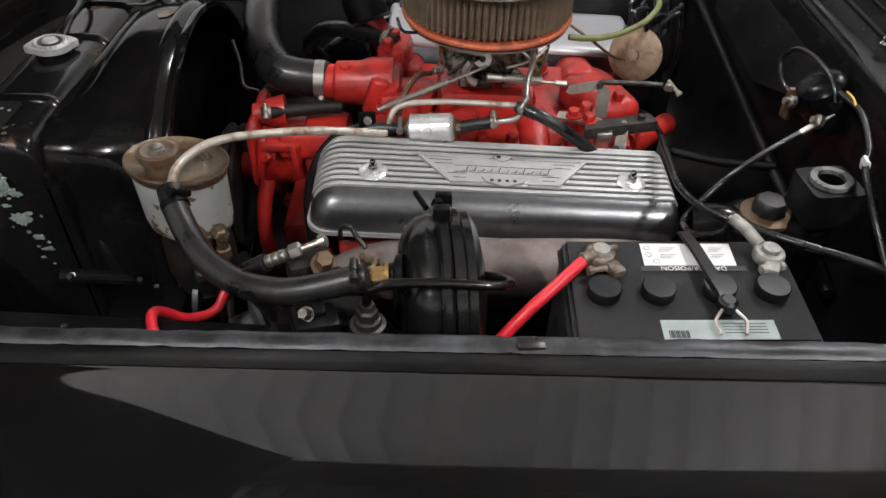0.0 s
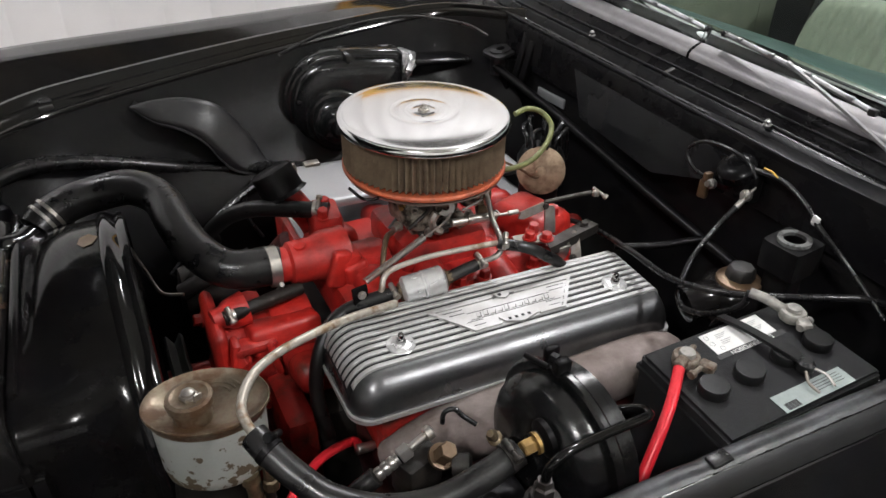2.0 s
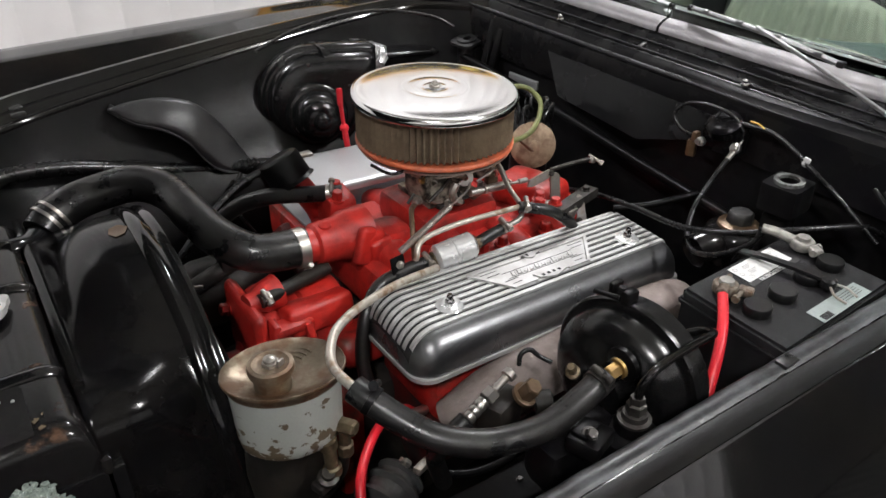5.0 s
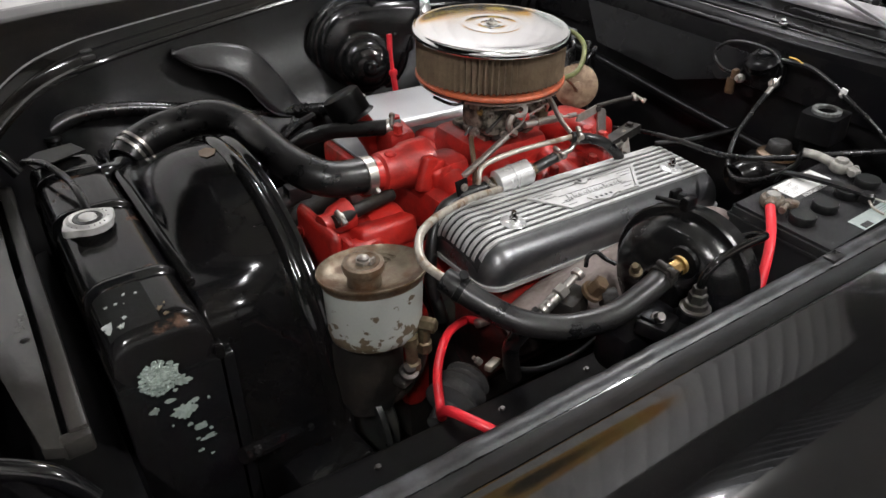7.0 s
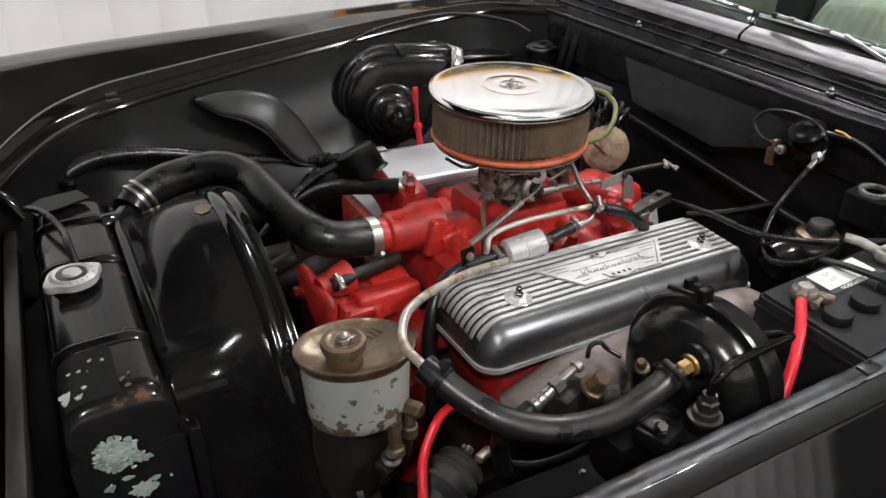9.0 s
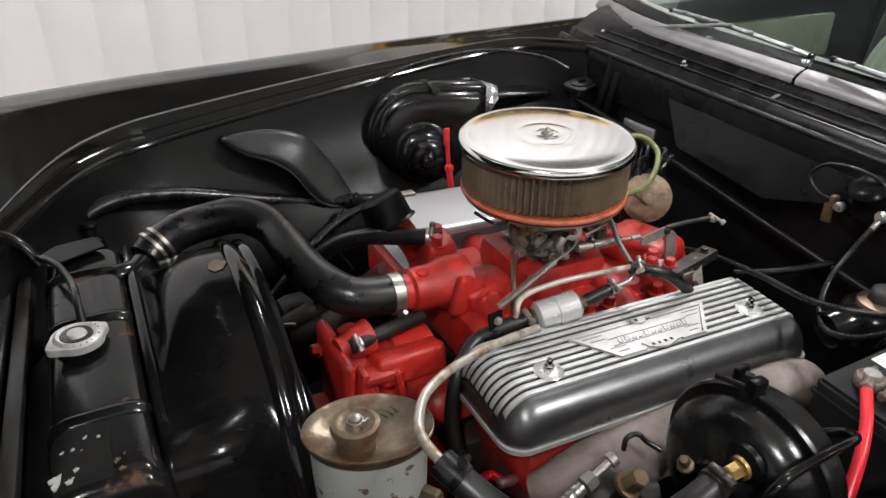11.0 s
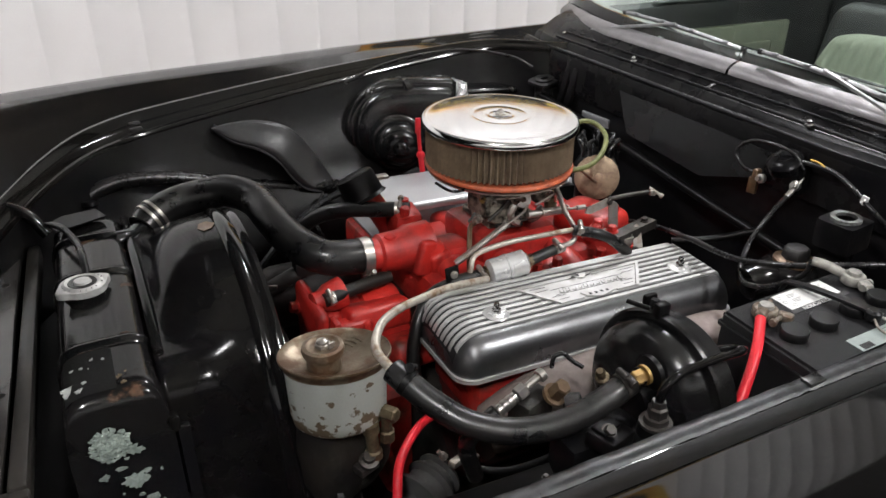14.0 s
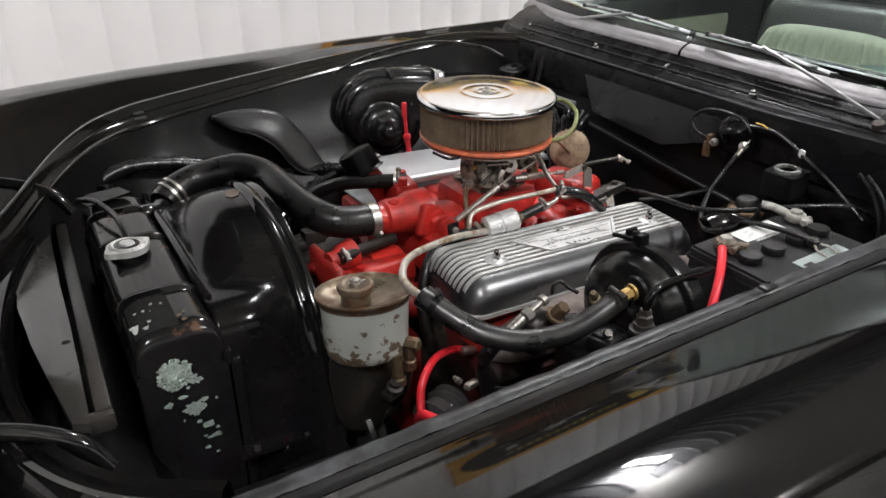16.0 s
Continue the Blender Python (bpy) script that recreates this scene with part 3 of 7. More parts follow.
for y0, y1 in ((0.36, 1.024), (1.030, 1.72)):
    bm = bmesh.new()
    rows = []
    for y in np.linspace(y0, y1, 24):
        bend = 0.75 * max(0.0, abs(y - 1.0) - 0.35) ** 2
        z = 0.035 * (y - 1.0) - 0.35 * max(0.0, abs(y - 1.0) - 0.55) ** 2
        rows.append([(x + bend, y, zz + z) for x, zz in ((0.583, 1.024), (0.584, 1.032), (0.590, 1.038), (0.598, 1.0425), (0.606, 1.046), (0.611, 1.047), (0.614, 1.040))])
    grid_faces(bm, rows)
    part("windshield_trim", bm, STAINLESS, cowl, "dull bright-metal windshield trim")
for at in ((0.535, 0.795, 0.993), (0.545, 1.245, 1.010), (0.56, 1.52, 1.018)):
    bm = bmesh.new()
    lathe(bm, at, (-0.2, 0, 1), [(0.0075, 0), (0.0075, 0.003), (0.004, 0.005), (0.005, 0.009), (0.0025, 0.012)], 12)
    part("washer_nozzle", bm, CHROME, cowl, "small chrome washer nozzle")

# windshield and cabin
bm = bmesh.new()
rows = []
for y in np.linspace(0.26, 1.74, 32):
    bend = 0.75 * max(0.0, abs(y - 1.0) - 0.35) ** 2
    z = 0.035 * (y - 1.0)
    rows.append([(0.612 + bend + 0.36 * s, y, 1.038 + z + 0.37 * s) for s in np.linspace(0, 0.62, 8)])
grid_faces(bm, rows)
ob = part("windshield", bm, GLASS, car, "green-tinted windshield glass")
sol = ob.modifiers.new("thickness", "SOLIDIFY")
sol.thickness = 0.005
ob.visible_shadow = False
bm = bmesh.new()
tube(bm, [(0.715, 1.735, 1.01), (0.74, 1.745, 1.055), (0.82, 1.745, 1.15), (0.925, 1.735, 1.29)], 0.011, 12)
part("windshield_pillar", bm, CHROME, car, "bright-metal windshield pillar")
bm = bmesh.new()
tube(bm, [(0.715, 0.265, 0.96), (0.74, 0.255, 1.01), (0.82, 0.255, 1.10), (0.925, 0.265, 1.245)], 0.011, 12)
part("windshield_pillar", bm, CHROME, car, "bright-metal windshield pillar")
bm = bmesh.new()
rows = []
for y in np.linspace(0.265, 1.735, 32):
    bend = 0.75 * max(0.0, abs(y - 1.0) - 0.35) ** 2
    rows.append([(0.835 + bend + 0.012 * math.cos(a), y, 1.268 + 0.035 * (y - 1.0) + 0.010 * math.sin(a)) for a in np.linspace(0, 2 * math.pi, 10, endpoint=False)])
grid_faces(bm, rows, close_v=True, cap=True)
part("windshield_header", bm, CHROME, car, "bright-metal rail along the top of the windshield")
bm = bmesh.new()
rows = []
for y in np.linspace(0.36, 1.64, 40):
    hump = 0.022 * math.exp(-((y - 0.72) / 0.10) ** 2)
    bow = 0.10 * max(0.0, abs(y - 1.0) - 0.25) ** 2
    rows.append([(0.63 + bow, y, 1.015), (0.70 + bow, y, 1.022), (0.82, y, 1.012 + hump * 0.6), (0.905, y, 0.995 + hump), (0.935, y, 0.982 + hump), (0.945, y, 0.95), (0.92, y, 0.75)])
grid_faces(bm, rows)
part("dashboard", bm, DASHPAINT, car, "dark teal painted dashboard behind the glass")
for sy in (0.74, 1.28):
    bm = bmesh.new()
    box(bm, (1.595, sy, 0.77), (0.16, 0.57, 0.54), 0.07, (0, 14, 0), 5)
    sb = part("seat_back", bm, DARKVINYL, car, "black seat back")
    bm = bmesh.new()
    rows = []
    for u in np.linspace(-1, 1, 97):
        row = []
        for v in np.linspace(-1, 1, 21):
            y, z = 0.250 * u * math.sqrt(1 - 0.16 * max(0.0, v) ** 2 - 0.10 * v * v), 0.150 * v * math.sqrt(1 - 0.30 * u ** 4)
            r = max(abs(u), abs(v))
            puff = 0.022 * math.sqrt(max(0.0, 1 - r ** 10)) + 0.0050 * abs(math.sin(math.pi * u * 8)) * (1 - r ** 10)
            row.append((1.500 - puff + 0.25 * z, sy - 0.015 + y, 0.818 + z))
        rows.append(row)
    grid_faces(bm, rows)
    part("seat_insert", bm, SEATVINYL, sb, "pale green pleated vinyl insert", 60)
bm = bmesh.new()
box(bm, (1.9, 1.0, 0.8), (0.06, 1.62, 0.7), 0.02)
box(bm, (1.25, 0.22, 0.7), (1.3, 0.08, 0.62), 0.03)
box(bm, (1.40, 1.80, 0.71), (1.0, 0.08, 0.64), 0.03)
box(bm, (1.3, 1.0, 0.33), (1.3, 1.5, 0.06), 0.01)
part("cabin", bm, DARKVINYL, car, "dark cabin with black trim")
bm = bmesh.new()
box(bm, (1.30, 1.752, 0.80), (0.72, 0.018, 0.30), 0.012)
box(bm, (1.30, 1.745, 0.80), (0.56, 0.014, 0.18), 0.010)
part("door_panel", bm, DOORVINYL, car, "pale olive vinyl door panel")
bm = bmesh.new()
box(bm, (1.45, 1.775, 1.034), (0.75, 0.022, 0.007), 0.002)
part("door_sill_strip", bm, WIPERMETAL, car, "bright-metal strip along the door top")
bm = bmesh.new()
box(bm, (1.175, 1.79, 1.15), (0.045, 0.035, 0.26), 0.012, (0, 12, 0))
part("vent_post", bm, DARKVINYL, car, "dark quarter-window post")


def wiper(a, b, pivot):
    a, b, pivot = Vector(a), Vector(b), Vector(pivot)
    pts = [a.lerp(b, s) + Vector((-0.006, 0, 0.006)) * math.sin(math.pi * s) for s in np.linspace(0, 1, 9)]
    blade = bmesh.new()
    tube(blade, pts, 0.0046, 8)
    wb = part("wiper_blade", blade, WIPERMETAL, car, "bright-metal wiper blade")
    for s in (1, 3, 5, 7):
        bm = bmesh.new()
        box(bm, pts[s] + Vector((-0.003, 0, 0.003)), (0.007, 0.014, 0.0065), 0.002)
        part("blade_clip", bm, WIPERMETAL, wb)
    for q in (pts[0], pts[-1]):
        bm = bmesh.new()
        box(bm, q, (0.010, 0.012, 0.010), 0.002)
        part("blade_tip", bm, RUBBER, wb)
    bm = bmesh.new()
    tube(bm, [pivot, pivot.lerp(pts[4], 0.5) + Vector((-0.004, 0, 0.006)), pts[4] + Vector((-0.006, 0, 0.006))], 0.0036, 6)
    part("wiper_arm", bm, WIPERMETAL, wb)
    bm = bmesh.new()
    lathe(bm, pivot - Vector((0, 0, 0.014)), (-0.3, 0, 1), [(0.011, 0), (0.0105, 0.010), (0.006, 0.014)], 16)
    part("wiper_hub", bm, DARKSTEEL, wb)


wiper((0.617, 0.985, 1.072), (0.590, 0.680, 1.046), (0.548, 0.560, 1.000))
wiper((0.640, 1.045, 1.062), (0.640, 1.40, 1.085), (0.585, 1.50, 1.030))

# hood, hinged at the front and standing open beyond the radiator
bm = bmesh.new()
rows = []
for v in np.linspace(-1, 1, 14):
    crown = 0.05 * (1 - v * v)
    rows.append([(-1.02 + 0.60 * s - crown * 0.8, 1.005 + v * (0.38 + 0.14 * s), 0.80 + 0.90 * s + crown * 0.5) for s in np.linspace(0, 1, 9)])
grid_faces(bm, rows)
ob = part("hood", bm, TRIMBLACK, car, "black hood standing open on its front hinges")
ob.modifiers.new("thickness", "SOLIDIFY").thickness = 0.02
for y, dz, dx in ((0.70, 0.0, 0.0), (1.36, 0.055, 0.045)):
    bm = bmesh.new()
    tube(bm, [(-1.0 + dx, y, 0.86 + dz), (-0.90 + dx, y, 0.852 + dz), (-0.81 + dx, y, 0.838 + dz), (-0.745 + dx, y - 0.01, 0.822 + dz), (-0.695 + dx, y - 0.03, 0.80 + dz), (-0.67 + dx, y - 0.045, 0.765 + dz)], 0.0105, 12)
    part("hinge_arm", bm, TRIMBLACK, car, "black curved hood hinge arm")
# front of the bay: baffle panel, support bar, header
EDGE = [(-0.56, 1.50, 0.868), (-0.62, 1.42, 0.852), (-0.675, 1.32, 0.838), (-0.715, 1.20, 0.825), (-0.748, 1.05, 0.815), (-0.760, 0.90, 0.810), (-0.745, 0.76, 0.808), (-0.715, 0.66, 0.81), (-0.66, 0.56, 0.825), (-0.58, 0.49, 0.835)]
bm = bmesh.new()
rows = []
path = smooth_path(EDGE, 6)
for i, q in enumerate(path):
    d = (path[min(i + 1, len(path) - 1)] - path[max(i - 1, 0)]).normalized()
    side = Vector((d.y, -d.x, 0)).normalized()
    rows.append([q + side * a + Vector((0, 0, c)) for a, c in ((-0.012, -0.06), (-0.008, -0.008), (-0.002, 0.0), (0.010, 0.0), (0.013, -0.006), (0.022, -0.006), (0.028, 0.006), (0.036, 0.008), (0.05, -0.01), (0.06, -0.08))])
grid_faces(bm, rows)
part("front_edge", bm, BODY, car, "rounded front edge of the hood opening", 40)
bm = bmesh.new()
m = pose(0, 0, 0.785, 0, 0, 0)
prism(bm, [(-0.684, 1.385), (-0.668, 1.385), (-0.672, 1.22), (-0.675, 1.08), (-0.675, 0.95), (-0.677, 0.82), (-0.679, 0.70), (-0.698, 0.71), (-0.707, 0.776), (-0.715, 0.833), (-0.725, 0.91), (-0.735, 1.03), (-0.732, 1.12), (-0.717, 1.25), (-0.701, 1.348)], m, 0.014, 0.003)
baffle = part("baffle_panel", bm, PANELGREY, car, "glossy grey air baffle panel before the radiator")
for at in ((-0.689, 1.195), (-0.685, 0.895)):
    bm = bmesh.new()
    lathe(bm, (at[0], at[1], 0.797), (0, 0, 1), [(0.006, 0), (0.006, 0.002), (0.003, 0.003)], 7)
    part("hole_plug", bm, GRIME, baffle)
bm = bmesh.new()
box(bm, (-0.657, 1.015, 0.790), (0.019, 0.60, 0.03), 0.004, (0, 0, -1.2))
box(bm, (-0.668, 0.712, 0.788), (0.030, 0.016, 0.024), 0.004)
part("support_bar", bm, RAILDARK, car, "dark grey radiator support rail")
bm = bmesh.new()
box(bm, (-0.88, 1.0, 0.68), (0.24, 1.3, 0.14), 0.03)
box(bm, (-0.70, 1.0, 0.55), (0.16, 1.2, 0.3), 0.02)
part("front_header", bm, SATIN, car, "dark front header panel")
bm = bmesh.new()
box(bm, (-0.1, 1.0, 0.24), (1.5, 1.2, 0.04), 0.01)
part("underside", bm, GRIME, car, "dark oily chassis underside")
bm = bmesh.new()
rows = []
for x, hw, zt in ((1.92, 0.855, 0.985), (2.0, 0.860, 0.985), (2.3, 0.862, 0.975), (2.6, 0.855, 0.955), (2.9, 0.835, 0.925), (3.15, 0.80, 0.885), (3.28, 0.76, 0.82), (3.34, 0.70, 0.72)):
    row = []
    for a in np.linspace(math.pi, 0, 33):
        c, q = math.cos(a), math.sin(a)
        row.append((x, 1.0 + hw * math.copysign(abs(c) ** 0.35, c), 0.34 + (zt - 0.34) * abs(q) ** 0.35))
    rows.append(row)
grid_faces(bm, rows, close_v=True, cap=True)
part("rear_body", bm, BODY, car, "glossy black rear deck and tail")
for wx, wy in ((-0.55, 0.23), (-0.55, 1.77), (2.55, 0.23), (2.55, 1.77)):
    bm = bmesh.new()
    lathe(bm, (wx, wy - 0.09, 0.33), (0, 1, 0), [(0.19, 0.0), (0.30, 0.0), (0.33, 0.02), (0.335, 0.09), (0.33, 0.16), (0.30, 0.18), (0.19, 0.18)], 40)
    part("wheel", bm, RUBBER, car, "black tyre under the fender")

# signboard on the far wall, seen in the paint and the chrome
bm = bmesh.new()
box(bm, (1.92, wall_y - 0.045, 1.70), (2.0, 0.03, 0.84), 0.004)
sign = single("wall_sign", bm, YELLOW, "orange signboard with a black oval field on the wall", "sign")
bm = bmesh.new()
stad = [(0.61 + 0.33 * math.cos(a), 0.33 * math.sin(a)) for a in np.linspace(-math.pi / 2, math.pi / 2, 20)]
stad += [(-x, -y) for x, y in stad]
prism(bm, stad, pose(1.92, wall_y - 0.061, 1.69, 90, 0, 0), 0.004)
field = part("sign_field", bm, BANNERBLACK, sign, "black oval field")
rnd = random.Random(12)
for k in range(13):
    bm = bmesh.new()
    box(bm, (1.34 + 0.075 * k, wall_y - 0.068, 1.86), (rnd.uniform(0.035, 0.055), 0.004, rnd.choice((0.05, 0.07, 0.06))), 0, (0, rnd.uniform(-8, 8), 0))
    part("lettering_bar", bm, SIGNYELLOW, field, "pale yellow lettering")
for bx, bz, w, h in ((2.50, 1.80, 0.20, 0.20), (1.72, 1.66, 0.16, 0.06), (1.36, 1.70, 0.08, 0.09)):
    bm = bmesh.new()
    box(bm, (bx, wall_y - 0.068, bz), (w, 0.004, h), 0, (0, 12, 0))
    part("emblem_bar", bm, SIGNYELLOW if w > 0.18 else LABEL, field)

# ---- engine ----
engine = thing("engine", (0.08, 1.0, 0.35), "red-painted V8 engine with a finned aluminium valve cover", "engine")
bm = bmesh.new()
box(bm, (0.07, 1.02, 0.52), (0.56, 0.36, 0.28), 0.02)
# The red block is coloured near-black here for shade as well as oil.
block = part("block", bm, GRIME, engine, "engine block darkened for shade and oily grime")
for sy, turn in ((0.80, 38), (1.24, -38)):
    bm = bmesh.new()
    box(bm, (0.11, sy, 0.62), (0.46, 0.16, 0.18), 0.015, (turn, 0, 0))
    part("cylinder_bank", bm, REDOILSHADE, block)
bm = bmesh.new()
box(bm, (0.105, 0.795, 0.70), (0.46, 0.145, 0.07), 0.012)
part("cylinder_head", bm, REDGRIME, engine)
bm = bmesh.new()
box(bm, (0.12, 1.255, 0.705), (0.44, 0.155, 0.07), 0.012)
part("cylinder_head", bm, REDGRIME, engine)


def cover_profile(y, x, x0, x1, y0, y1, zb, zt, rf, re, slope, rr=None):
    """Height of the cover's skin at (x, y): filleted along its sides and rounded at its ends."""
    rr = rr or re
    dy = min(y - y0, y1 - y)
    dx = (x - x0) if x - x0 < x1 - x else (x1 - x) * re / rr
    fy = 0.0 if dy >= rf else rf - math.sqrt(max(0, rf * rf - (rf - max(dy, 0)) ** 2))
    fx = 0.0 if dx >= re else re - math.sqrt(max(0, re * re - (re - max(dx, 0)) ** 2))
    return max(zb, zt + slope * (y - (y0 + y1) / 2) - fy - fx)


VX0, VX1, VY0, VY1, VZB, VZT = -0.160, 0.327, 0.708, 0.862, 0.757, 0.809
SLOPE = 0.06
TILTX = -0.034


def corner(x, front=0.030, back=0.016):
    """How far the cover's plan draws in beside its rounded corners."""
    r, d = (front, x - VX0) if x < 0.09 else (back, VX1 - x)
    return 0.0 if d >= r else r - math.sqrt(max(0.0, r * r - (r - max(d, 0.0)) ** 2))


def vz(x, y):
    return cover_profile(y, x, VX0, VX1, VY0 + corner(x), VY1 - corner(x), VZB, VZT, 0.034, 0.044, SLOPE, 0.016) + TILTX * (x - 0.09)


bm = bmesh.new()
def cosine(a, b, n):
    return [a + (b - a) * (0.5 - 0.5 * math.cos(math.pi * k / (n - 1))) for k in range(n)]
rows = []
for x in cosine(VX0, VX1, 64):
    base = VZB - 0.002 + TILTX * (x - 0.09)
    ins = corner(x)
    rows.append([(x, VY0 + ins - 0.001, base)] + [(x, y, vz(x, y)) for y in cosine(VY0 + ins, VY1 - ins, 40)] + [(x, VY1 - ins + 0.001, base)])
for q, first in ((rows[0], True), (rows[-1], False)):
    skirt = [(x - 0.001 if first else x + 0.001, y, VZB - 0.002 + TILTX * (x - 0.09)) for x, y, z in q]
    rows = [skirt] + rows if first else rows + [skirt]
grid_faces(bm, rows)
cover = part("valve_cover", bm, GUN, engine, "finned aluminium valve cover with polished ribs", 60)
bm = bmesh.new()
xm = (VX0 + VX1) / 2
low = [(x, VY0 + corner(x) - 0.004) for x in cosine(VX0, VX1, 72)]
plan = [((x - xm) * 1.014, y) for x, y in low] + [((x - xm) * 1.014, VY0 + VY1 - y) for x, y in reversed(low)]
prism(bm, plan, pose(xm, 0, VZB - 0.007, 0, math.degrees(math.atan(-TILTX)), 0), 0.006, 0.0015)
part("flange", bm, ALU, cover, "bright machined flange")
RIBS = 10
for k in range(RIBS):
    y = 0.7405 + k * (0.845 - 0.7405) / (RIBS - 1)
    xs = cosine(VX0 + 0.0035 + 0.004 * (k == 0), VX1 - 0.006, 48)
    bm = bmesh.new()
    rows = []
    for x in xs:
        zc = vz(x, y)
        rows.append([(x, y - 0.0034, zc - 0.003), (x, y - 0.0032, zc + 0.0030), (x, y - 0.0026, zc + 0.0036), (x, y + 0.0026, zc + 0.0036), (x, y + 0.0032, zc + 0.0030), (x, y + 0.0034, zc - 0.003)])
    grid_faces(bm, rows, close_v=True, cap=True)
    part("rib", bm, ALU, cover, "")
# groove floor painted dark
bm = bmesh.new()
rows = []
for x in cosine(VX0 + 0.002, VX1 - 0.003, 48):
    rows.append([(x, y, vz(x, y) + 0.0008) for y in np.linspace(0.738, 0.849, 22)])
grid_faces(bm, rows)
part("groove_floor", bm, GROOVE, cover, "dark painted grooves", 60)


def on_cover(poly, h, lift=0.0035):
    bm = bmesh.new()
    poly = [(x, 0.7765 + (y - 0.79) * 0.76) for x, y in poly]
    rows = [[(x, y, VZT + SLOPE * (y - 0.7835) + TILTX * (x - 0.09) + lift + dz) for x, y in poly] for dz in (0, h)]
    return grid_faces(bm, rows, close_v=True, cap=True)


# wing-shaped badge: a plate with a raised border, fine engraved lines and a plain raised script
CX = 0.094
part("badge_plate", on_cover([(CX - 0.106, 0.822), (CX - 0.02, 0.822), (CX + 0.02, 0.822), (CX + 0.106, 0.822), (CX + 0.066, 0.759), (CX - 0.066, 0.759)], 0.0014), ALU, cover, "wing-shaped badge plate")
for a, b in (((-0.112, 0.826), (-0.068, 0.754)), ((0.112, 0.826), (0.068, 0.754)), ((-0.112, 0.824), (-0.018, 0.824)), ((0.018, 0.824), (0.112, 0.824)), ((-0.070, 0.756), (-0.030, 0.756)), ((0.030, 0.756), (0.070, 0.756))):
    s, v = (0.0032, 0.0) if abs(a[1] - b[1]) > 0.01 else (0.0, 0.0016)
    part("badge_border", on_cover([(CX + a[0] - s, a[1] + v), (CX + a[0] + s, a[1] - v), (CX + b[0] + s, b[1] - v), (CX + b[0] - s, b[1] + v)] if s else
                                  [(CX + a[0], a[1] - v), (CX + b[0], b[1] - v), (CX + b[0], b[1] + v), (CX + a[0], a[1] + v)], 0.0034), ALU, cover)
for yy in (0.768, 0.779, 0.805, 0.815):
    w = 0.066 + 0.042 * (yy - 0.757) / 0.065
    for sgn in (-1, 1):
        x0, x1 = CX + sgn * (0.050 if yy < 0.78 else 0.068), CX + sgn * (w - 0.006)
        part("engraved_line", on_cover([(min(x0, x1), yy - 0.0006), (max(x0, x1), yy - 0.0006), (max(x0, x1), yy + 0.0006), (min(x0, x1), yy + 0.0006)], 0.0003, 0.0049), GROOVE, cover)
for yy in (0.783, 0.801):
    part("engraved_line", on_cover([(CX - 0.066, yy - 0.0005), (CX + 0.066, yy - 0.0005), (CX + 0.066, yy + 0.0005), (CX - 0.066, yy + 0.0005)], 0.0003, 0.0049), GROOVE, cover)
for k in range(11):
    x = CX - 0.056 + k * 0.0108
    h = 0.0125 if k in (0, 1, 4, 7, 10) else 0.007
    part("script_bar", on_cover([(x, 0.786), (x + 0.0055, 0.786), (x + 0.0085, 0.786 + h), (x + 0.0035, 0.786 + h)], 0.0014, 0.0049), ALU, cover)
    # A dark sliver beside each bar paints in the raised script's shadow.
    part("script_shadow", on_cover([(x + 0.0058, 0.786), (x + 0.0070, 0.786), (x + 0.0098, 0.786 + h), (x + 0.0088, 0.786 + h)], 0.0004, 0.0049), GROOVE, cover)
part("badge_shield", on_cover([(CX - 0.030, 0.770), (CX + 0.030, 0.770), (CX + 0.024, 0.757), (CX + 0.010, 0.751), (CX, 0.747), (CX - 0.010, 0.751), (CX - 0.024, 0.757)], 0.0030, 0.0040), ALU, cover)
for k in range(4):
    x = CX - 0.019 + k * 0.0100
    part("lettering_bar", on_cover([(x, 0.757), (x + 0.0045, 0.757), (x + 0.0045, 0.763), (x, 0.763)], 0.0003, 0.0071), GROOVE, cover)
part("badge_crest", on_cover([(CX - 0.013, 0.829), (CX, 0.832), (CX + 0.013, 0.829), (CX + 0.008, 0.819), (CX, 0.815), (CX - 0.008, 0.819)], 0.0034, 0.0040), ALU, cover)
part("crest_mark", on_cover([(CX - 0.008, 0.828), (CX - 0.002, 0.829), (CX - 0.003, 0.821), (CX - 0.007, 0.822)], 0.0003, 0.0075), GROOVE, cover)
for x, y in ((-0.077, 0.764), (0.263, 0.768)):
    z = vz(x, y) + 0.0035
    bm = bmesh.new()
    lathe(bm, (x, y, z), (0.03, -0.06, 1), [(0.0185, 0), (0.0190, 0.0008), (0.0175, 0.0022), (0.008, 0.0034)], 30)
    wsh = part("washer", bm, TIN, cover, "bright flat washer")
    bm = bmesh.new()
    lathe(bm, (x, y, z + 0.003), (0.03, -0.06, 1), [(0.0065, 0), (0.0065, 0.006), (0.0055, 0.0072)], 6)
    lathe(bm, (x, y, z + 0.009), (0.03, -0.06, 1), [(0.0042, 0), (0.0042, 0.008), (0.003, 0.0095)], 12)
    part("acorn_nut", bm, CHROME, wsh)

# far cover: plain folded aluminium
bm = bmesh.new()
FX0, FX1, FY0, FY1 = -0.085, 0.36, 1.165, 1.325
rows = []
for x in cosine(FX0, FX1, 30):
    rows.append([(x, y, cover_profile(y, x, FX0, FX1, FY0, FY1, 0.745, 0.812, 0.012, 0.012, 0.02) + TILTX * (x - 0.09)) for y in cosine(FY0, FY1, 24)])
grid_faces(bm, rows)
fcover = part("far_valve_cover", bm, PLAINALU, engine, "plain dull aluminium valve cover", 60)
bm = bmesh.new()
box(bm, (0.14, 1.245, 0.741), (0.46, 0.175, 0.006), 0.002, (0, 2, 0))
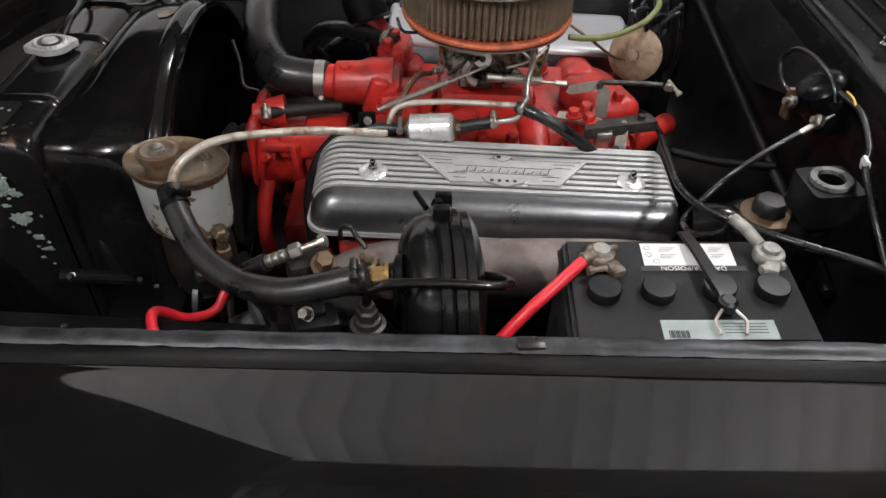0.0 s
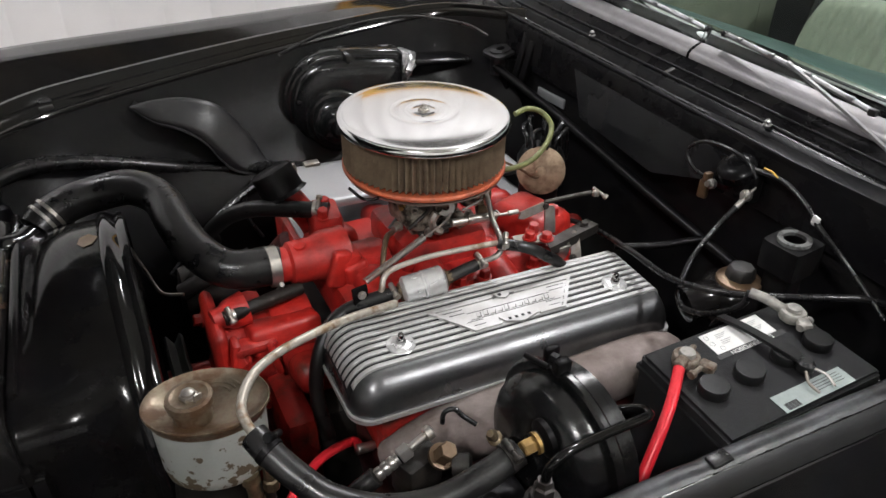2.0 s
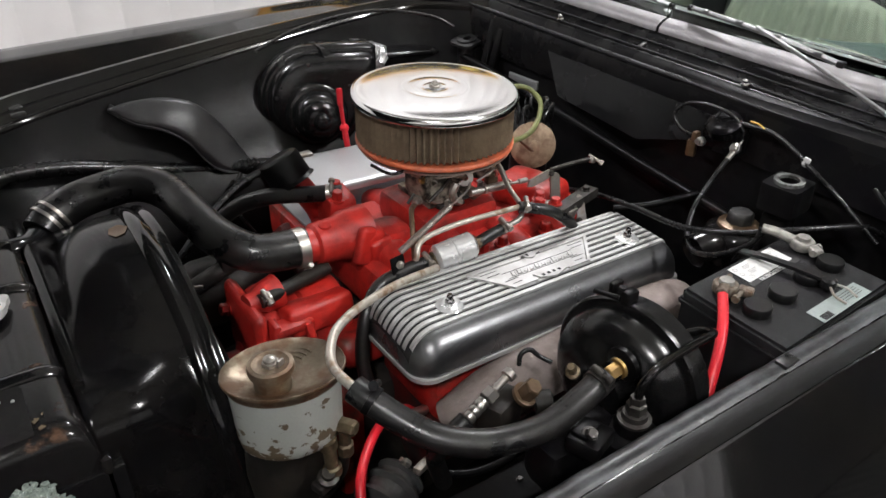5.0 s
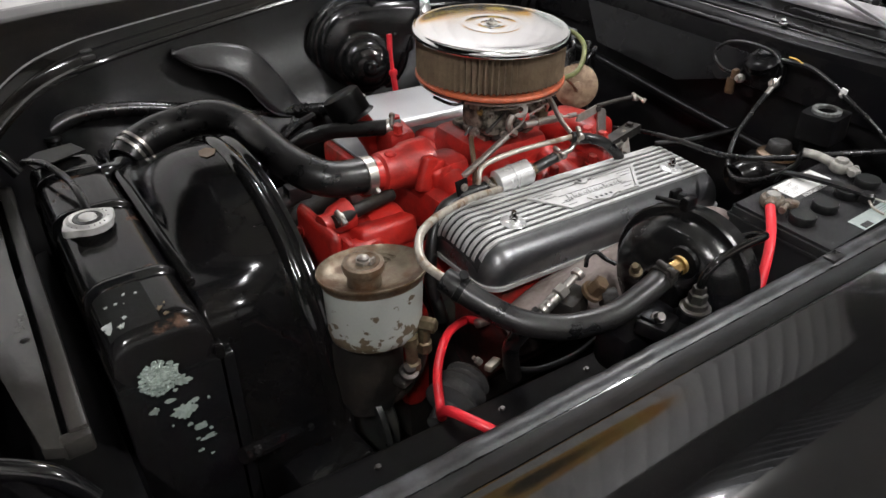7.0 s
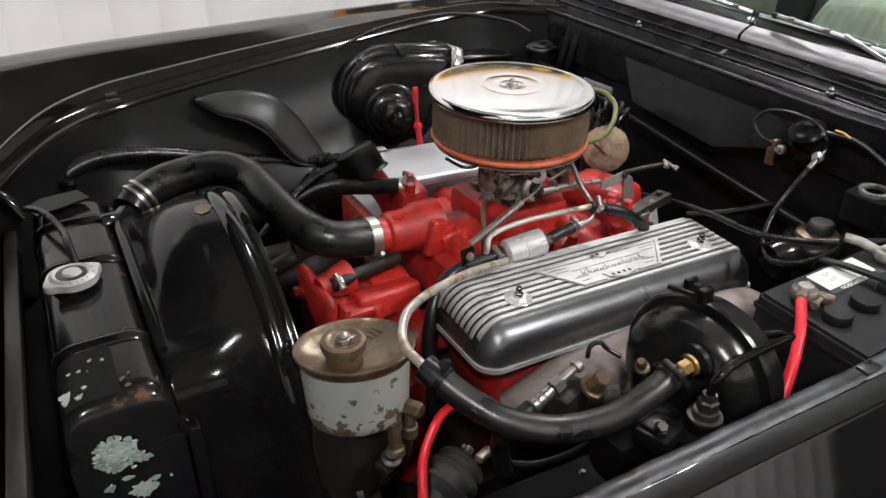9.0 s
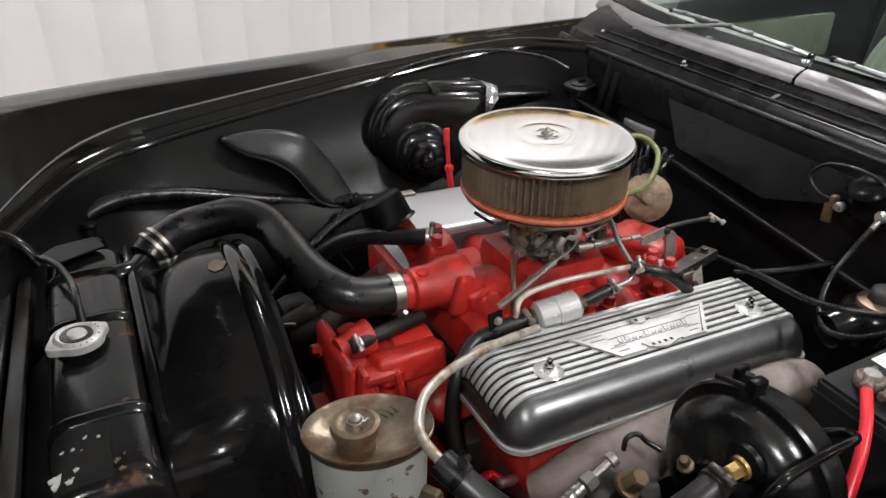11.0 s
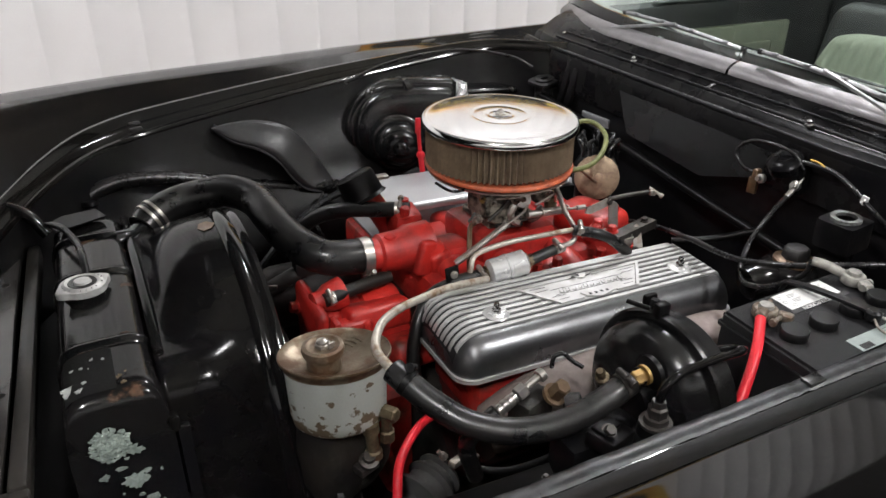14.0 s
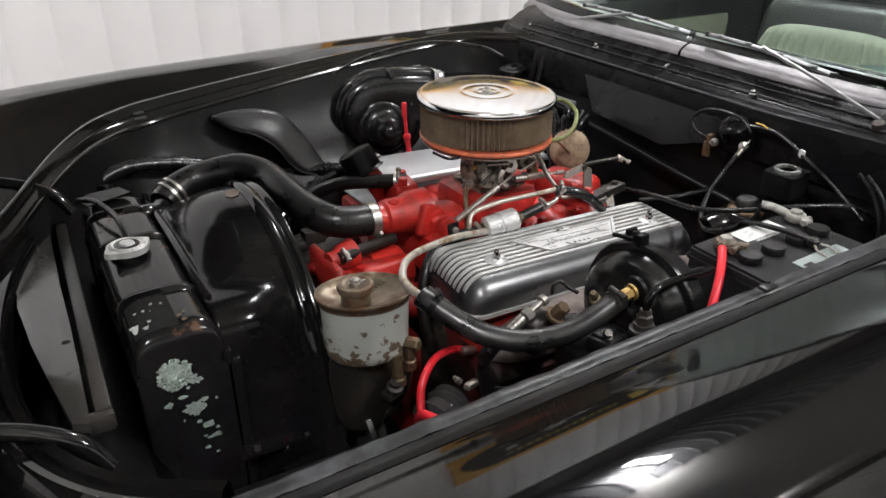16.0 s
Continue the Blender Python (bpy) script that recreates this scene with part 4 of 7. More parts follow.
part("flange", bm, PLAINALU, fcover)
bm = bmesh.new()
box(bm, (-0.02, 1.318, 0.818), (0.03, 0.02, 0.008), 0.002)
lathe(bm, (-0.06, 1.30, 0.815), (0, 0, 1), [(0.008, 0), (0.007, 0.012), (0.004, 0.018)], 10)
part("cover_clip", bm, STEEL, fcover)

# oil filler pipe and breather cap
bm = bmesh.new()
tube(bm, [(-0.052, 1.155, 0.70), (-0.070, 1.155, 0.78), (-0.096, 1.160, 0.830), (-0.113, 1.167, 0.852)], 0.021, 18)
part("filler_pipe", bm, RED, engine, "red oil filler pipe")
bm = bmesh.new()
lathe(bm, (-0.1105, 1.164, 0.846), (-0.34, 0.34, 0.87), [(0.022, 0.003), (0.0385, 0.0), (0.0405, 0.0005), (0.0385, 0.003), (0.0360, 0.006), (0.0350, 0.040), (0.0335, 0.0455), (0.029, 0.0485), (0.012, 0.050), (0.004, 0.050)], 40)
part("breather_cap", bm, SATIN, engine, "black domed breather cap leaning on its pipe")

# intake manifold with runners and bosses
bm = bmesh.new()
box(bm, (0.10, 1.02, 0.745), (0.40, 0.26, 0.085), 0.02)
box(bm, (0.08, 1.02, 0.805), (0.15, 0.15, 0.06), 0.018)
manifold = part("intake_manifold", bm, RED, engine, "bright red cast intake manifold")
for x, w in ((-0.045, 0.055), (0.045, 0.05), (0.15, 0.05), (0.245, 0.06)):
    for sy in (-1, 1):
        bm = bmesh.new()
        box(bm, (x, 1.02 + sy * 0.105, 0.772), (w, 0.13, 0.055), 0.02, (sy * -14, 0, 0), 3)
        part("runner", bm, RED, manifold)
bm = bmesh.new()
box(bm, (0.255, 0.985, 0.80), (0.09, 0.12, 0.06), 0.02, (0, 0, 18), 3)
part("heat_riser", bm, RED, manifold)
bm = bmesh.new()
box(bm, (-0.065, 1.10, 0.795), (0.05, 0.075, 0.10), 0.012, (0, 0, -8), 2)
part("hose_boss", bm, RED, manifold)
for x, y, z in ((-0.01, 0.885, 0.80), (0.07, 0.882, 0.795), (0.115, 0.89, 0.79), (0.20, 0.885, 0.79), (-0.065, 1.10, 0.85), (-0.075, 1.075, 0.845), (0.275, 0.95, 0.83), (0.225, 0.93, 0.82), (0.18, 1.10, 0.80)):
    hexbolt("manifold_bolt", (x, y, z - 0.006), (0, -0.1, 1), 0.009, 0.018, RED, manifold)

# thermostat housing
bm = bmesh.new()
lathe(bm, (-0.185, 1.007, 0.817), (1, 0.02, -0.04), [(0.025, 0), (0.0265, 0.004), (0.0265, 0.03), (0.032, 0.034), (0.034, 0.07), (0.040, 0.085), (0.042, 0.12)], 26)
box(bm, (-0.075, 1.01, 0.795), (0.05, 0.10, 0.075), 0.012)
box(bm, (-0.045, 1.0, 0.785), (0.10, 0.07, 0.07), 0.02)
th = part("thermostat_housing", bm, RED, engine, "bright red thermostat housing")
bm = bmesh.new()
box(bm, (-0.088, 0.968, 0.812), (0.030, 0.018, 0.060), 0.007, (0, 18, 12), 3)
box(bm, (-0.062, 0.965, 0.800), (0.040, 0.020, 0.040), 0.009, (0, -10, 8), 3)
part("housing_flange", bm, RED, th)
bm = bmesh.new()
lathe(bm, (-0.135, 1.0, 0.846), (-0.1, -0.2, 1), [(0.010, 0), (0.009, 0.003), (0.004, 0.005)], 14)
part("housing_plug", bm, RED, th)

# water pump and timing cover
bm = bmesh.new()
box(bm, (-0.20, 1.0, 0.58), (0.05, 0.36, 0.20), 0.02)
part("timing_cover", bm, REDGRIME, engine, "red front cover with grime")
bm = bmesh.new()
lathe(bm, (-0.275, 0.985, 0.705), (1, -0.02, 0.02), [(0.030, 0), (0.056, 0.002), (0.060, 0.010), (0.056, 0.020), (0.056, 0.075), (0.063, 0.080), (0.063, 0.12), (0.058, 0.14)], 30)
pump = part("water_pump", bm, RED, engine, "bright red cast water pump")
bm = bmesh.new()
box(bm, (-0.185, 0.945, 0.745), (0.105, 0.05, 0.045), 0.010, (-14, 2, 4), 3)
part("pump_rib", bm, RED, pump)
bm = bmesh.new()
box(bm, (-0.275, 0.985, 0.725), (0.020, 0.13, 0.115), 0.012, (0, 0, 0), 3)
part("pump_flange", bm, RED, pump)
bm = bmesh.new()
lathe(bm, (-0.278, 0.968, 0.778), (1, 0.15, 0.06), [(0.013, 0), (0.016, 0.001), (0.016, 0.014), (0.022, 0.024), (0.026, 0.05)], 20)
part("pump_inlet", bm, RED, pump)
bm = bmesh.new()
lathe(bm, (-0.35, 1.0, 0.66), (1, 0, 0), [(0.022, 0), (0.022, 0.06), (0.045, 0.07), (0.05, 0.10)], 24)
part("pump_nose", bm, RED, pump)
bm = bmesh.new()
box(bm, (-0.14, 0.90, 0.70), (0.10, 0.10, 0.05), 0.018, (-24, 0, 0), 3)
part("side_casting", bm, REDGRIME, pump)
for at, w in (((-0.25, 0.92, 0.735), (-0.5, -1, 0.3)), ((-0.225, 0.915, 0.655), (-0.5, -1, 0)), ((-0.285, 1.03, 0.74), (-1, 0, 0.2))):
    hexbolt("pump_bolt", at, w, 0.009, 0.014, RED, pump)
bm = bmesh.new()
box(bm, (-0.262, 0.925, 0.730), (0.012, 0.03, 0.075), 0.005, (0, 8, 0))
box(bm, (-0.232, 0.925, 0.752), (0.06, 0.03, 0.014), 0.005, (0, 3, 5))
box(bm, (-0.208, 0.922, 0.728), (0.012, 0.03, 0.06), 0.005, (0, -10, 0))
part("pump_web", bm, RED, pump)
bm = bmesh.new()
tube(bm, [(-0.255, 0.905, 0.70), (-0.262, 0.885, 0.66), (-0.262, 0.870, 0.61), (-0.255, 0.875, 0.55)], 0.012, 14)
part("pump_bracket", bm, RED, engine, "red accessory bracket")
bm = bmesh.new()
tube(bm, [(-0.262, 0.955, 0.786), (-0.225, 0.962, 0.788), (-0.185, 0.972, 0.788), (-0.145, 0.985, 0.784)], 0.0105, 14)
byp = part("bypass_pipe", bm, GRIME, engine, "oily brown bypass hose")
clamp_band((-0.252, 0.957, 0.786), (1, 0.2, 0), 0.0108, 0.009, byp, screw=(-0.2, -0.6, 0.8))

# crank and fan pulleys
bm = bmesh.new()
lathe(bm, (-0.345, 1.0, 0.62), (1, 0, 0), [(0.03, 0), (0.10, 0.0), (0.105, 0.004), (0.09, 0.014), (0.105, 0.024), (0.10, 0.028), (0.03, 0.028)], 48)
part("fan_pulley", bm, DUSTY, engine, "dark fan pulley")
bm = bmesh.new()
lathe(bm, (-0.315, 0.80, 0.55), (1, 0, 0), [(0.02, 0), (0.066, 0.0), (0.070, 0.004), (0.060, 0.012), (0.070, 0.020), (0.066, 0.024), (0.02, 0.024)], 40)
part("pump_pulley", bm, DUSTY, engine, "dusty steering pump pulley")
bm = bmesh.new()
rows = []
for a in np.linspace(0, 2 * math.pi, 60, endpoint=False):
    c = Vector((-0.331, 0.90 + 0.20 * math.cos(a), 0.585 + 0.10 * math.sin(a)))
    rows.append([c + Vector(o) for o in ((-0.005, 0, 0), (0.005, 0, 0), (0.004, 0.008 * math.cos(a), 0.008 * math.sin(a)), (-0.004, 0.008 * math.cos(a), 0.008 * math.sin(a)))])
grid_faces(bm, rows, close_u=True, close_v=True)
part("fan_belt", bm, RUBBER, engine, "worn black fan belt")

# exhaust manifold
bm = bmesh.new()
tube(bm, [(-0.125, 0.712, 0.692), (-0.09, 0.690, 0.710), (0.0, 0.678, 0.726), (0.10, 0.677, 0.731), (0.20, 0.680, 0.731), (0.268, 0.686, 0.724), (0.308, 0.692, 0.703), (0.328, 0.70, 0.63)], 0.039, 20, 10, True, lambda q: 0.45 + 0.55 * min(1.0, q / 0.20))
exm = part("exhaust_manifold", bm, EXHAUST, engine, "brown-grey cast-iron exhaust manifold")
for x in (0.04, 0.14, 0.27):
    bm = bmesh.new()
    box(bm, (x, 0.715, 0.705), (0.06, 0.07, 0.05), 0.018, (20, 0, 0), 3)
    part("exhaust_port", bm, EXHAUST, exm)

# ---- carburettor ----
carb = thing("carburetor", (0.08, 1.02, 0.83), "dirty metal carburetor under the air cleaner", "carburetor")
bm = bmesh.new()
box(bm, (0.082, 1.022, 0.838), (0.098, 0.096, 0.012), 0.004)
box(bm, (0.084, 1.025, 0.868), (0.078, 0.070, 0.05), 0.010)
lathe(bm, (0.08, 1.02, 0.895), (0, 0, 1), [(0.05, 0), (0.042, 0.012), (0.040, 0.034)], 26)
part("body", bm, CARBMETAL, carb)
bm = bmesh.new()
box(bm, (0.028, 0.985, 0.882), (0.038, 0.05, 0.042), 0.010, (0, 0, 12))
part("float_bowl", bm, CARBMETAL, carb)
bm = bmesh.new()
box(bm, (0.135, 0.985, 0.885), (0.034, 0.05, 0.038), 0.009, (0, 0, -10))
part("float_bowl", bm, CARBMETAL, carb)
bm = bmesh.new()
lathe(bm, (0.045, 0.975, 0.872), (-0.35, -1, 0.15), [(0.024, 0), (0.026, 0.004), (0.026, 0.014), (0.022, 0.02), (0.012, 0.022)], 24)
part("choke_housing", bm, CARBMETAL, carb, "brown choke housing")
for k, (a, b, r, m) in enumerate((((0.02, 0.955, 0.86), (0.06, 0.945, 0.905), 0.0028, DARKSTEEL), ((0.06, 0.95, 0.85), (0.13, 0.945, 0.858), 0.003, DARKSTEEL), ((0.12, 0.95, 0.905), (0.15, 0.955, 0.87), 0.0025, ZINC), ((0.0, 0.985, 0.85), (0.035, 0.962, 0.908), 0.0025, DARKSTEEL),
                                  ((0.03, 0.948, 0.90), (0.075, 0.944, 0.895), 0.002, STEEL), ((0.105, 0.948, 0.875), (0.16, 0.955, 0.905), 0.002, STEEL), ((0.14, 0.965, 0.85), (0.165, 0.975, 0.90), 0.0028, OLDBRASS))):
    bm = bmesh.new()
    tube(bm, [a, ((a[0] + b[0]) / 2 + 0.006, a[1] - 0.004, (a[2] + b[2]) / 2), b], r, 6)
    part("link_rod", bm, m, carb)
for at, w, r, m in (((0.01, 0.97, 0.86), (-1, -0.6, 0), 0.006, STEEL), ((0.075, 0.962, 0.855), (0, -1, 0), 0.006, DARKSTEEL), ((0.12, 0.957, 0.862), (0, -1, 0.2), 0.005, STEEL), ((0.15, 0.98, 0.875), (1, -0.4, 0), 0.006, BRASS), ((0.06, 0.965, 0.905), (0, -1, 0.3), 0.005, DARKSTEEL),
                 ((0.030, 0.957, 0.888), (-0.3, -1, 0), 0.004, STEEL), ((0.014, 0.965, 0.895), (-0.6, -1, 0), 0.004, BRASS), ((0.135, 0.957, 0.890), (0.2, -1, 0), 0.004, STEEL), ((0.098, 0.955, 0.905), (0, -1, 0), 0.004, DARKSTEEL), ((0.045, 0.94, 0.858), (-0.3, -1, 0), 0.005, STEEL)):
    hexbolt("fitting", at, w, r, r * 2.3, m, carb)
for at, sz, turn, m in (((0.085, 0.958, 0.892), (0.03, 0.012, 0.018), (0, 12, 0), CARBMETAL), ((0.11, 0.958, 0.848), (0.022, 0.014, 0.012), (0, -8, 10), CARBMETAL), ((0.012, 0.972, 0.905), (0.016, 0.02, 0.014), (0, 0, 20), CARBMETAL), ((0.15, 0.968, 0.86), (0.018, 0.02, 0.022), (0, 0, -15), OLDBRASS), ((0.06, 0.955, 0.845), (0.05, 0.012, 0.008), (0, 4, 0), DARKSTEEL)):
    bm = bmesh.new()
    box(bm, at, sz, 0.003, turn)
    part("casting_boss", bm, m, carb)
bm = bmesh.new()
tube(bm, [(-0.055, 0.995, 0.925), (-0.045, 0.96, 0.922), (-0.02, 0.958, 0.922), (0.0, 0.972, 0.925)], 0.0025, 8)
part("wire_loop", bm, WIRE, carb)
arc = [(0.013 * math.cos(a), 0.013 * math.sin(a)) for a in np.linspace(-2.6, 2.2, 20)] + [(0.005 * math.cos(a), 0.005 * math.sin(a)) for a in np.linspace(2.2, -2.6, 20)]
bm = bmesh.new()
prism(bm, arc, aim((0.068, 0.930, 0.898), (-0.25, -1, 0.3)), 0.003)
part("throttle_cam", bm, STEEL, carb, "slotted grey steel cam")
bm = bmesh.new()
tube(bm, [(0.052, 0.928, 0.893), (0.045, 0.928, 0.880), (0.050, 0.928, 0.866), (0.060, 0.928, 0.860)], 0.006, 6)
part("throttle_lever", bm, STEEL, carb)

# ---- air cleaner ----
AX, AY = 0.076, 1.022
air = thing("air_cleaner", (AX, AY, 0.925), "round chrome-topped air cleaner with a dusty pleated filter", "air cleaner")
LEANW = (0.0, -0.041, 1)
bm = bmesh.new()
lathe(bm, (AX, AY, 1.0), LEANW, [(0.1240, -0.0030), (0.1280, -0.0025), (0.1295, 0.0010), (0.1290, 0.0055), (0.1276, 0.0084), (0.1255, 0.0103), (0.1225, 0.0100), (0.1180, 0.0101), (0.1110, 0.0108), (0.100, 0.0117), (0.085, 0.0124), (0.070, 0.0129), (0.055, 0.0131), (0.049, 0.0132),
                               (0.0465, 0.0129), (0.044, 0.01285), (0.0415, 0.0132), (0.030, 0.0134), (0.021, 0.0135), (0.0195, 0.0132), (0.0175, 0.0132), (0.016, 0.0139), (0.010, 0.0135), (0.0, 0.0135)], 128)
lid = part("lid", bm, LIDCHROME, air, "chrome lid with a stepped centre", 60)
bm = bmesh.new()
lathe(bm, (AX, AY, 1.0120), LEANW, [(0.009, 0), (0.009, 0.0035), (0.0055, 0.0045), (0.0055, 0.007), (0.0035, 0.0075), (0.0035, 0.010)], 8)
for s in (-1, 1):
    box(bm, (AX + s * 0.006, AY + s * 0.002, 1.016), (0.005, 0.003, 0.003), 0.001, (0, 0, 18))
part("wing_nut", bm, ZINC, lid)
bm = bmesh.new()
N = 78
rows = []
for z in (0.9364, 0.938, 0.994, 0.998):
    rows.append([(AX + (0.1228 if k % 2 else 0.1125) * math.cos(2 * math.pi * k / (2 * N)), AY + (0.1228 if k % 2 else 0.1125) * math.sin(2 * math.pi * k / (2 * N)), z) for k in range(2 * N)])
grid_faces(bm, rows, close_v=True)
part("filter_element", bm, PLEAT, air, "dusty brown pleated filter paper", 20)
bm = bmesh.new()
lathe(bm, (AX, AY, 0.925), LEANW, [(0.10, 0.003), (0.1225, 0.0035), (0.1248, 0.0055), (0.1248, 0.0085), (0.1228, 0.011), (0.116, 0.0115)], 96)
part("lower_seal", bm, ORANGE, air, "faded orange rubber seal ring")
bm = bmesh.new()
lathe(bm, (AX, AY, 0.915), LEANW, [(0.045, 0.0), (0.10, 0.002), (0.121, 0.008), (0.122, 0.011), (0.10, 0.012), (0.045, 0.014)], 64)
part("base_pan", bm, STEEL, air)

# ---- radiator ----
radiator = thing("radiator", (-0.56, 1.0, 0.3), "black radiator with peeling paint and corroded corner", "radiator")
TY0, TY1, TX0, TX1, TZ0, TZ1 = 0.765, 1.275, -0.618, -0.508, 0.775, 0.852
bm = bmesh.new()
rows = []
for y in cosine(TY0, TY1, 40):
    end = min(y - TY0, TY1 - y)
    rr = 0.022
    drop = 0 if end > rr else rr - math.sqrt(max(0, rr * rr - (rr - end) ** 2))
    shape = []
    for a in np.linspace(math.pi, 0, 17):
        cx, sx = math.cos(a), math.sin(a)
        x = (TX0 + TX1) / 2 + (TX1 - TX0) / 2 * math.copysign(abs(cx) ** 0.45, cx)
        z = TZ0 + (TZ1 - TZ0 - drop) * abs(sx) ** 0.45
        shape.append((x, y, z + 0.012 * (y - 1.0)))
    rows.append(shape)
for row in (rows[0], rows[-1]):
    flat = [((TX0 + TX1) / 2 + (x - (TX0 + TX1) / 2) * 0.6, y + (0.001 if row is rows[-1] else -0.001), TZ0) for x, y, z in row]
    if row is rows[0]:
        first = flat
    else:
        last = flat
rows = [first] + rows + [last]
grid_faces(bm, rows)
tank = part("top_tank", bm, BLOTCHBLACK, radiator, "black top tank with brown blotches", 60)
for y in (0.874, 1.065, 1.19):
    bm = bmesh.new()
    rows = []
    for dy, s in ((-0.009, 1.0), (-0.004, 1.05), (0.004, 1.05), (0.009, 1.0)):
        row = []
        for a in np.linspace(math.pi, 0, 17):
            cx, sx = math.cos(a), math.sin(a)
            row.append(((TX0 + TX1) / 2 + (TX1 - TX0) / 2 * s * math.copysign(abs(cx) ** 0.45, cx), y + dy, TZ0 + (TZ1 - TZ0) * (1 + (s - 1) * 1.5) * abs(sx) ** 0.45 + 0.012 * (y - 1.0)))
        rows.append(row)
    grid_faces(bm, rows)
    part("tank_rib", bm, TRIMBLACK, tank, "", 60)
bm = bmesh.new()
box(bm, (-0.563, 1.02, 0.764), (0.112, 0.50, 0.014), 0.004)
box(bm, (-0.563, 1.02, 0.50), (0.09, 0.48, 0.52), 0.004)
part("core", bm, GRIME, radiator)
bm = bmesh.new()
box(bm, (-0.555, 0.768, 0.55), (0.13, 0.016, 0.47), 0.004)
side = part("side_plate", bm, TRIMBLACK, radiator, "black side plate with flaking paint")
bm = bmesh.new()
box(bm, (-0.555, 1.275, 0.55), (0.13, 0.016, 0.47), 0.004)
part("side_plate", bm, TRIMBLACK, radiator)
rnd = random.Random(4)


def crumb(at, r, squash, way):
    """A small irregular lump lying on a face that looks along way."""
    bm = bmesh.new()
    bmesh.ops.create_icosphere(bm, subdivisions=2 if r > 0.004 else 1, radius=r)
    for v in bm.verts:
        v.co *= rnd.uniform(0.72, 1.25)
    bm.transform(aim(at, way) @ Matrix.Diagonal((rnd.uniform(0.7, 1.5), rnd.uniform(0.6, 1.1), squash, 1)))
    return bm


DOWN = (0, -1, 0.1)
for k in range(170):
    q = rnd.random() ** 0.6
    a = rnd.uniform(0, 2 * math.pi)
    part("corrosion_crumb", crumb((-0.576 + 0.021 * q * math.cos(a), 0.7585 - 0.005 * (1 - q), 0.790 + 0.023 * q * math.sin(a)), rnd.uniform(0.0022, 0.0048) * (1.15 - 0.4 * q), 0.7, DOWN), VERDIGRIS, side, "pale green corrosion", 20)


def blotch(at, rx, ry, way, seed, h=0.0012):
    """A thin ragged patch lying on a face that looks along way."""
    poly = []
    for k in range(44):
        a = 2 * math.pi * k / 44
        q = Vector((math.cos(a), math.sin(a), seed * 3.7))
        w = 0.72 + 0.55 * noise.noise(q * 1.3) + 0.38 * noise.noise(q * 3.1) + 0.22 * noise.noise(q * 7.0)
        poly.append((rx * max(0.25, w) * math.cos(a), ry * max(0.25, w) * math.sin(a)))
    bm = bmesh.new()
    return prism(bm, poly, aim(at, way), h)


for k, (x, z, rx, rz) in enumerate(((-0.556, 0.773, 0.013, 0.008), (-0.571, 0.752, 0.008, 0.0035), (-0.589, 0.745, 0.006, 0.005), (-0.559, 0.729, 0.018, 0.012), (-0.546, 0.739, 0.006, 0.004), (-0.545, 0.697, 0.009, 0.007), (-0.556, 0.706, 0.004, 0.003),
                                    (-0.541, 0.676, 0.013, 0.004), (-0.552, 0.680, 0.003, 0.002), (-0.535, 0.688, 0.003, 0.003), (-0.563, 0.764, 0.003, 0.002), (-0.53, 0.735, 0.002, 0.003), (-0.575, 0.715, 0.002, 0.002), (-0.552, 0.660, 0.005, 0.0025), (-0.540, 0.648, 0.003, 0.002))):
    part("corrosion_flake", blotch((x, 0.7600, z), rx, rz, (0.02, -1, 0.02), k + 1), VERDIGRIS, side, "", 20)
bm = bmesh.new()
rows = []
for y in np.linspace(0.778, 0.862, 12):
    end = y - TY0
    drop = 0 if end > 0.022 else 0.022 - math.sqrt(max(0, 0.022 ** 2 - (0.022 - end) ** 2))
    row = []
    for x in np.linspace(-0.610, -0.556 - 0.004 * (y > 0.855), 10):
        ca = (abs(x - (TX0 + TX1) / 2) / ((TX1 - TX0) / 2)) ** (1 / 0.45)
        row.append((x, y, TZ0 + (TZ1 - TZ0 - drop) * math.sqrt(max(0, 1 - ca * ca)) ** 0.45 + 0.012 * (y - 1.0) + 0.0012))
    rows.append(row)
grid_faces(bm, rows)
part("bare_patch", bm, DEADBLACK, tank, "bare matt patch where the paint has gone", 60)
for k, (x, y, r, m) in enumerate(((-0.604, 0.796, 0.011, PEELED), (-0.594, 0.788, 0.006, PEELED), (-0.588, 0.800, 0.004, PEELED), (-0.590, 0.830, 0.003, PEELED), (-0.578, 0.842, 0.003, PEELED), (-0.566, 0.838, 0.0025, PEELED), (-0.582, 0.825, 0.0015, PEELED), (-0.600, 0.832, 0.003, PEELED),
                 (-0.552, 0.796, 0.005, OLDBRASS), (-0.549, 0.783, 0.0045, OLDBRASS), (-0.545, 0.803, 0.002, OLDBRASS))):
    end = y - TY0
    drop = 0 if end > 0.022 else 0.022 - math.sqrt(max(0, 0.022 ** 2 - (0.022 - end) ** 2))
    cx = abs(x - (TX0 + TX1) / 2) / ((TX1 - TX0) / 2)
    ca = cx ** (1 / 0.45)
    z = TZ0 + (TZ1 - TZ0 - drop) * math.sqrt(max(0, 1 - ca * ca)) ** 0.45 + 0.012 * (y - 1.0)
    part("paint_flake", blotch((x, y, z + 0.0014), r, r * 0.7, (0.1, -0.1, 1), k + 40, 0.0008), m, tank)
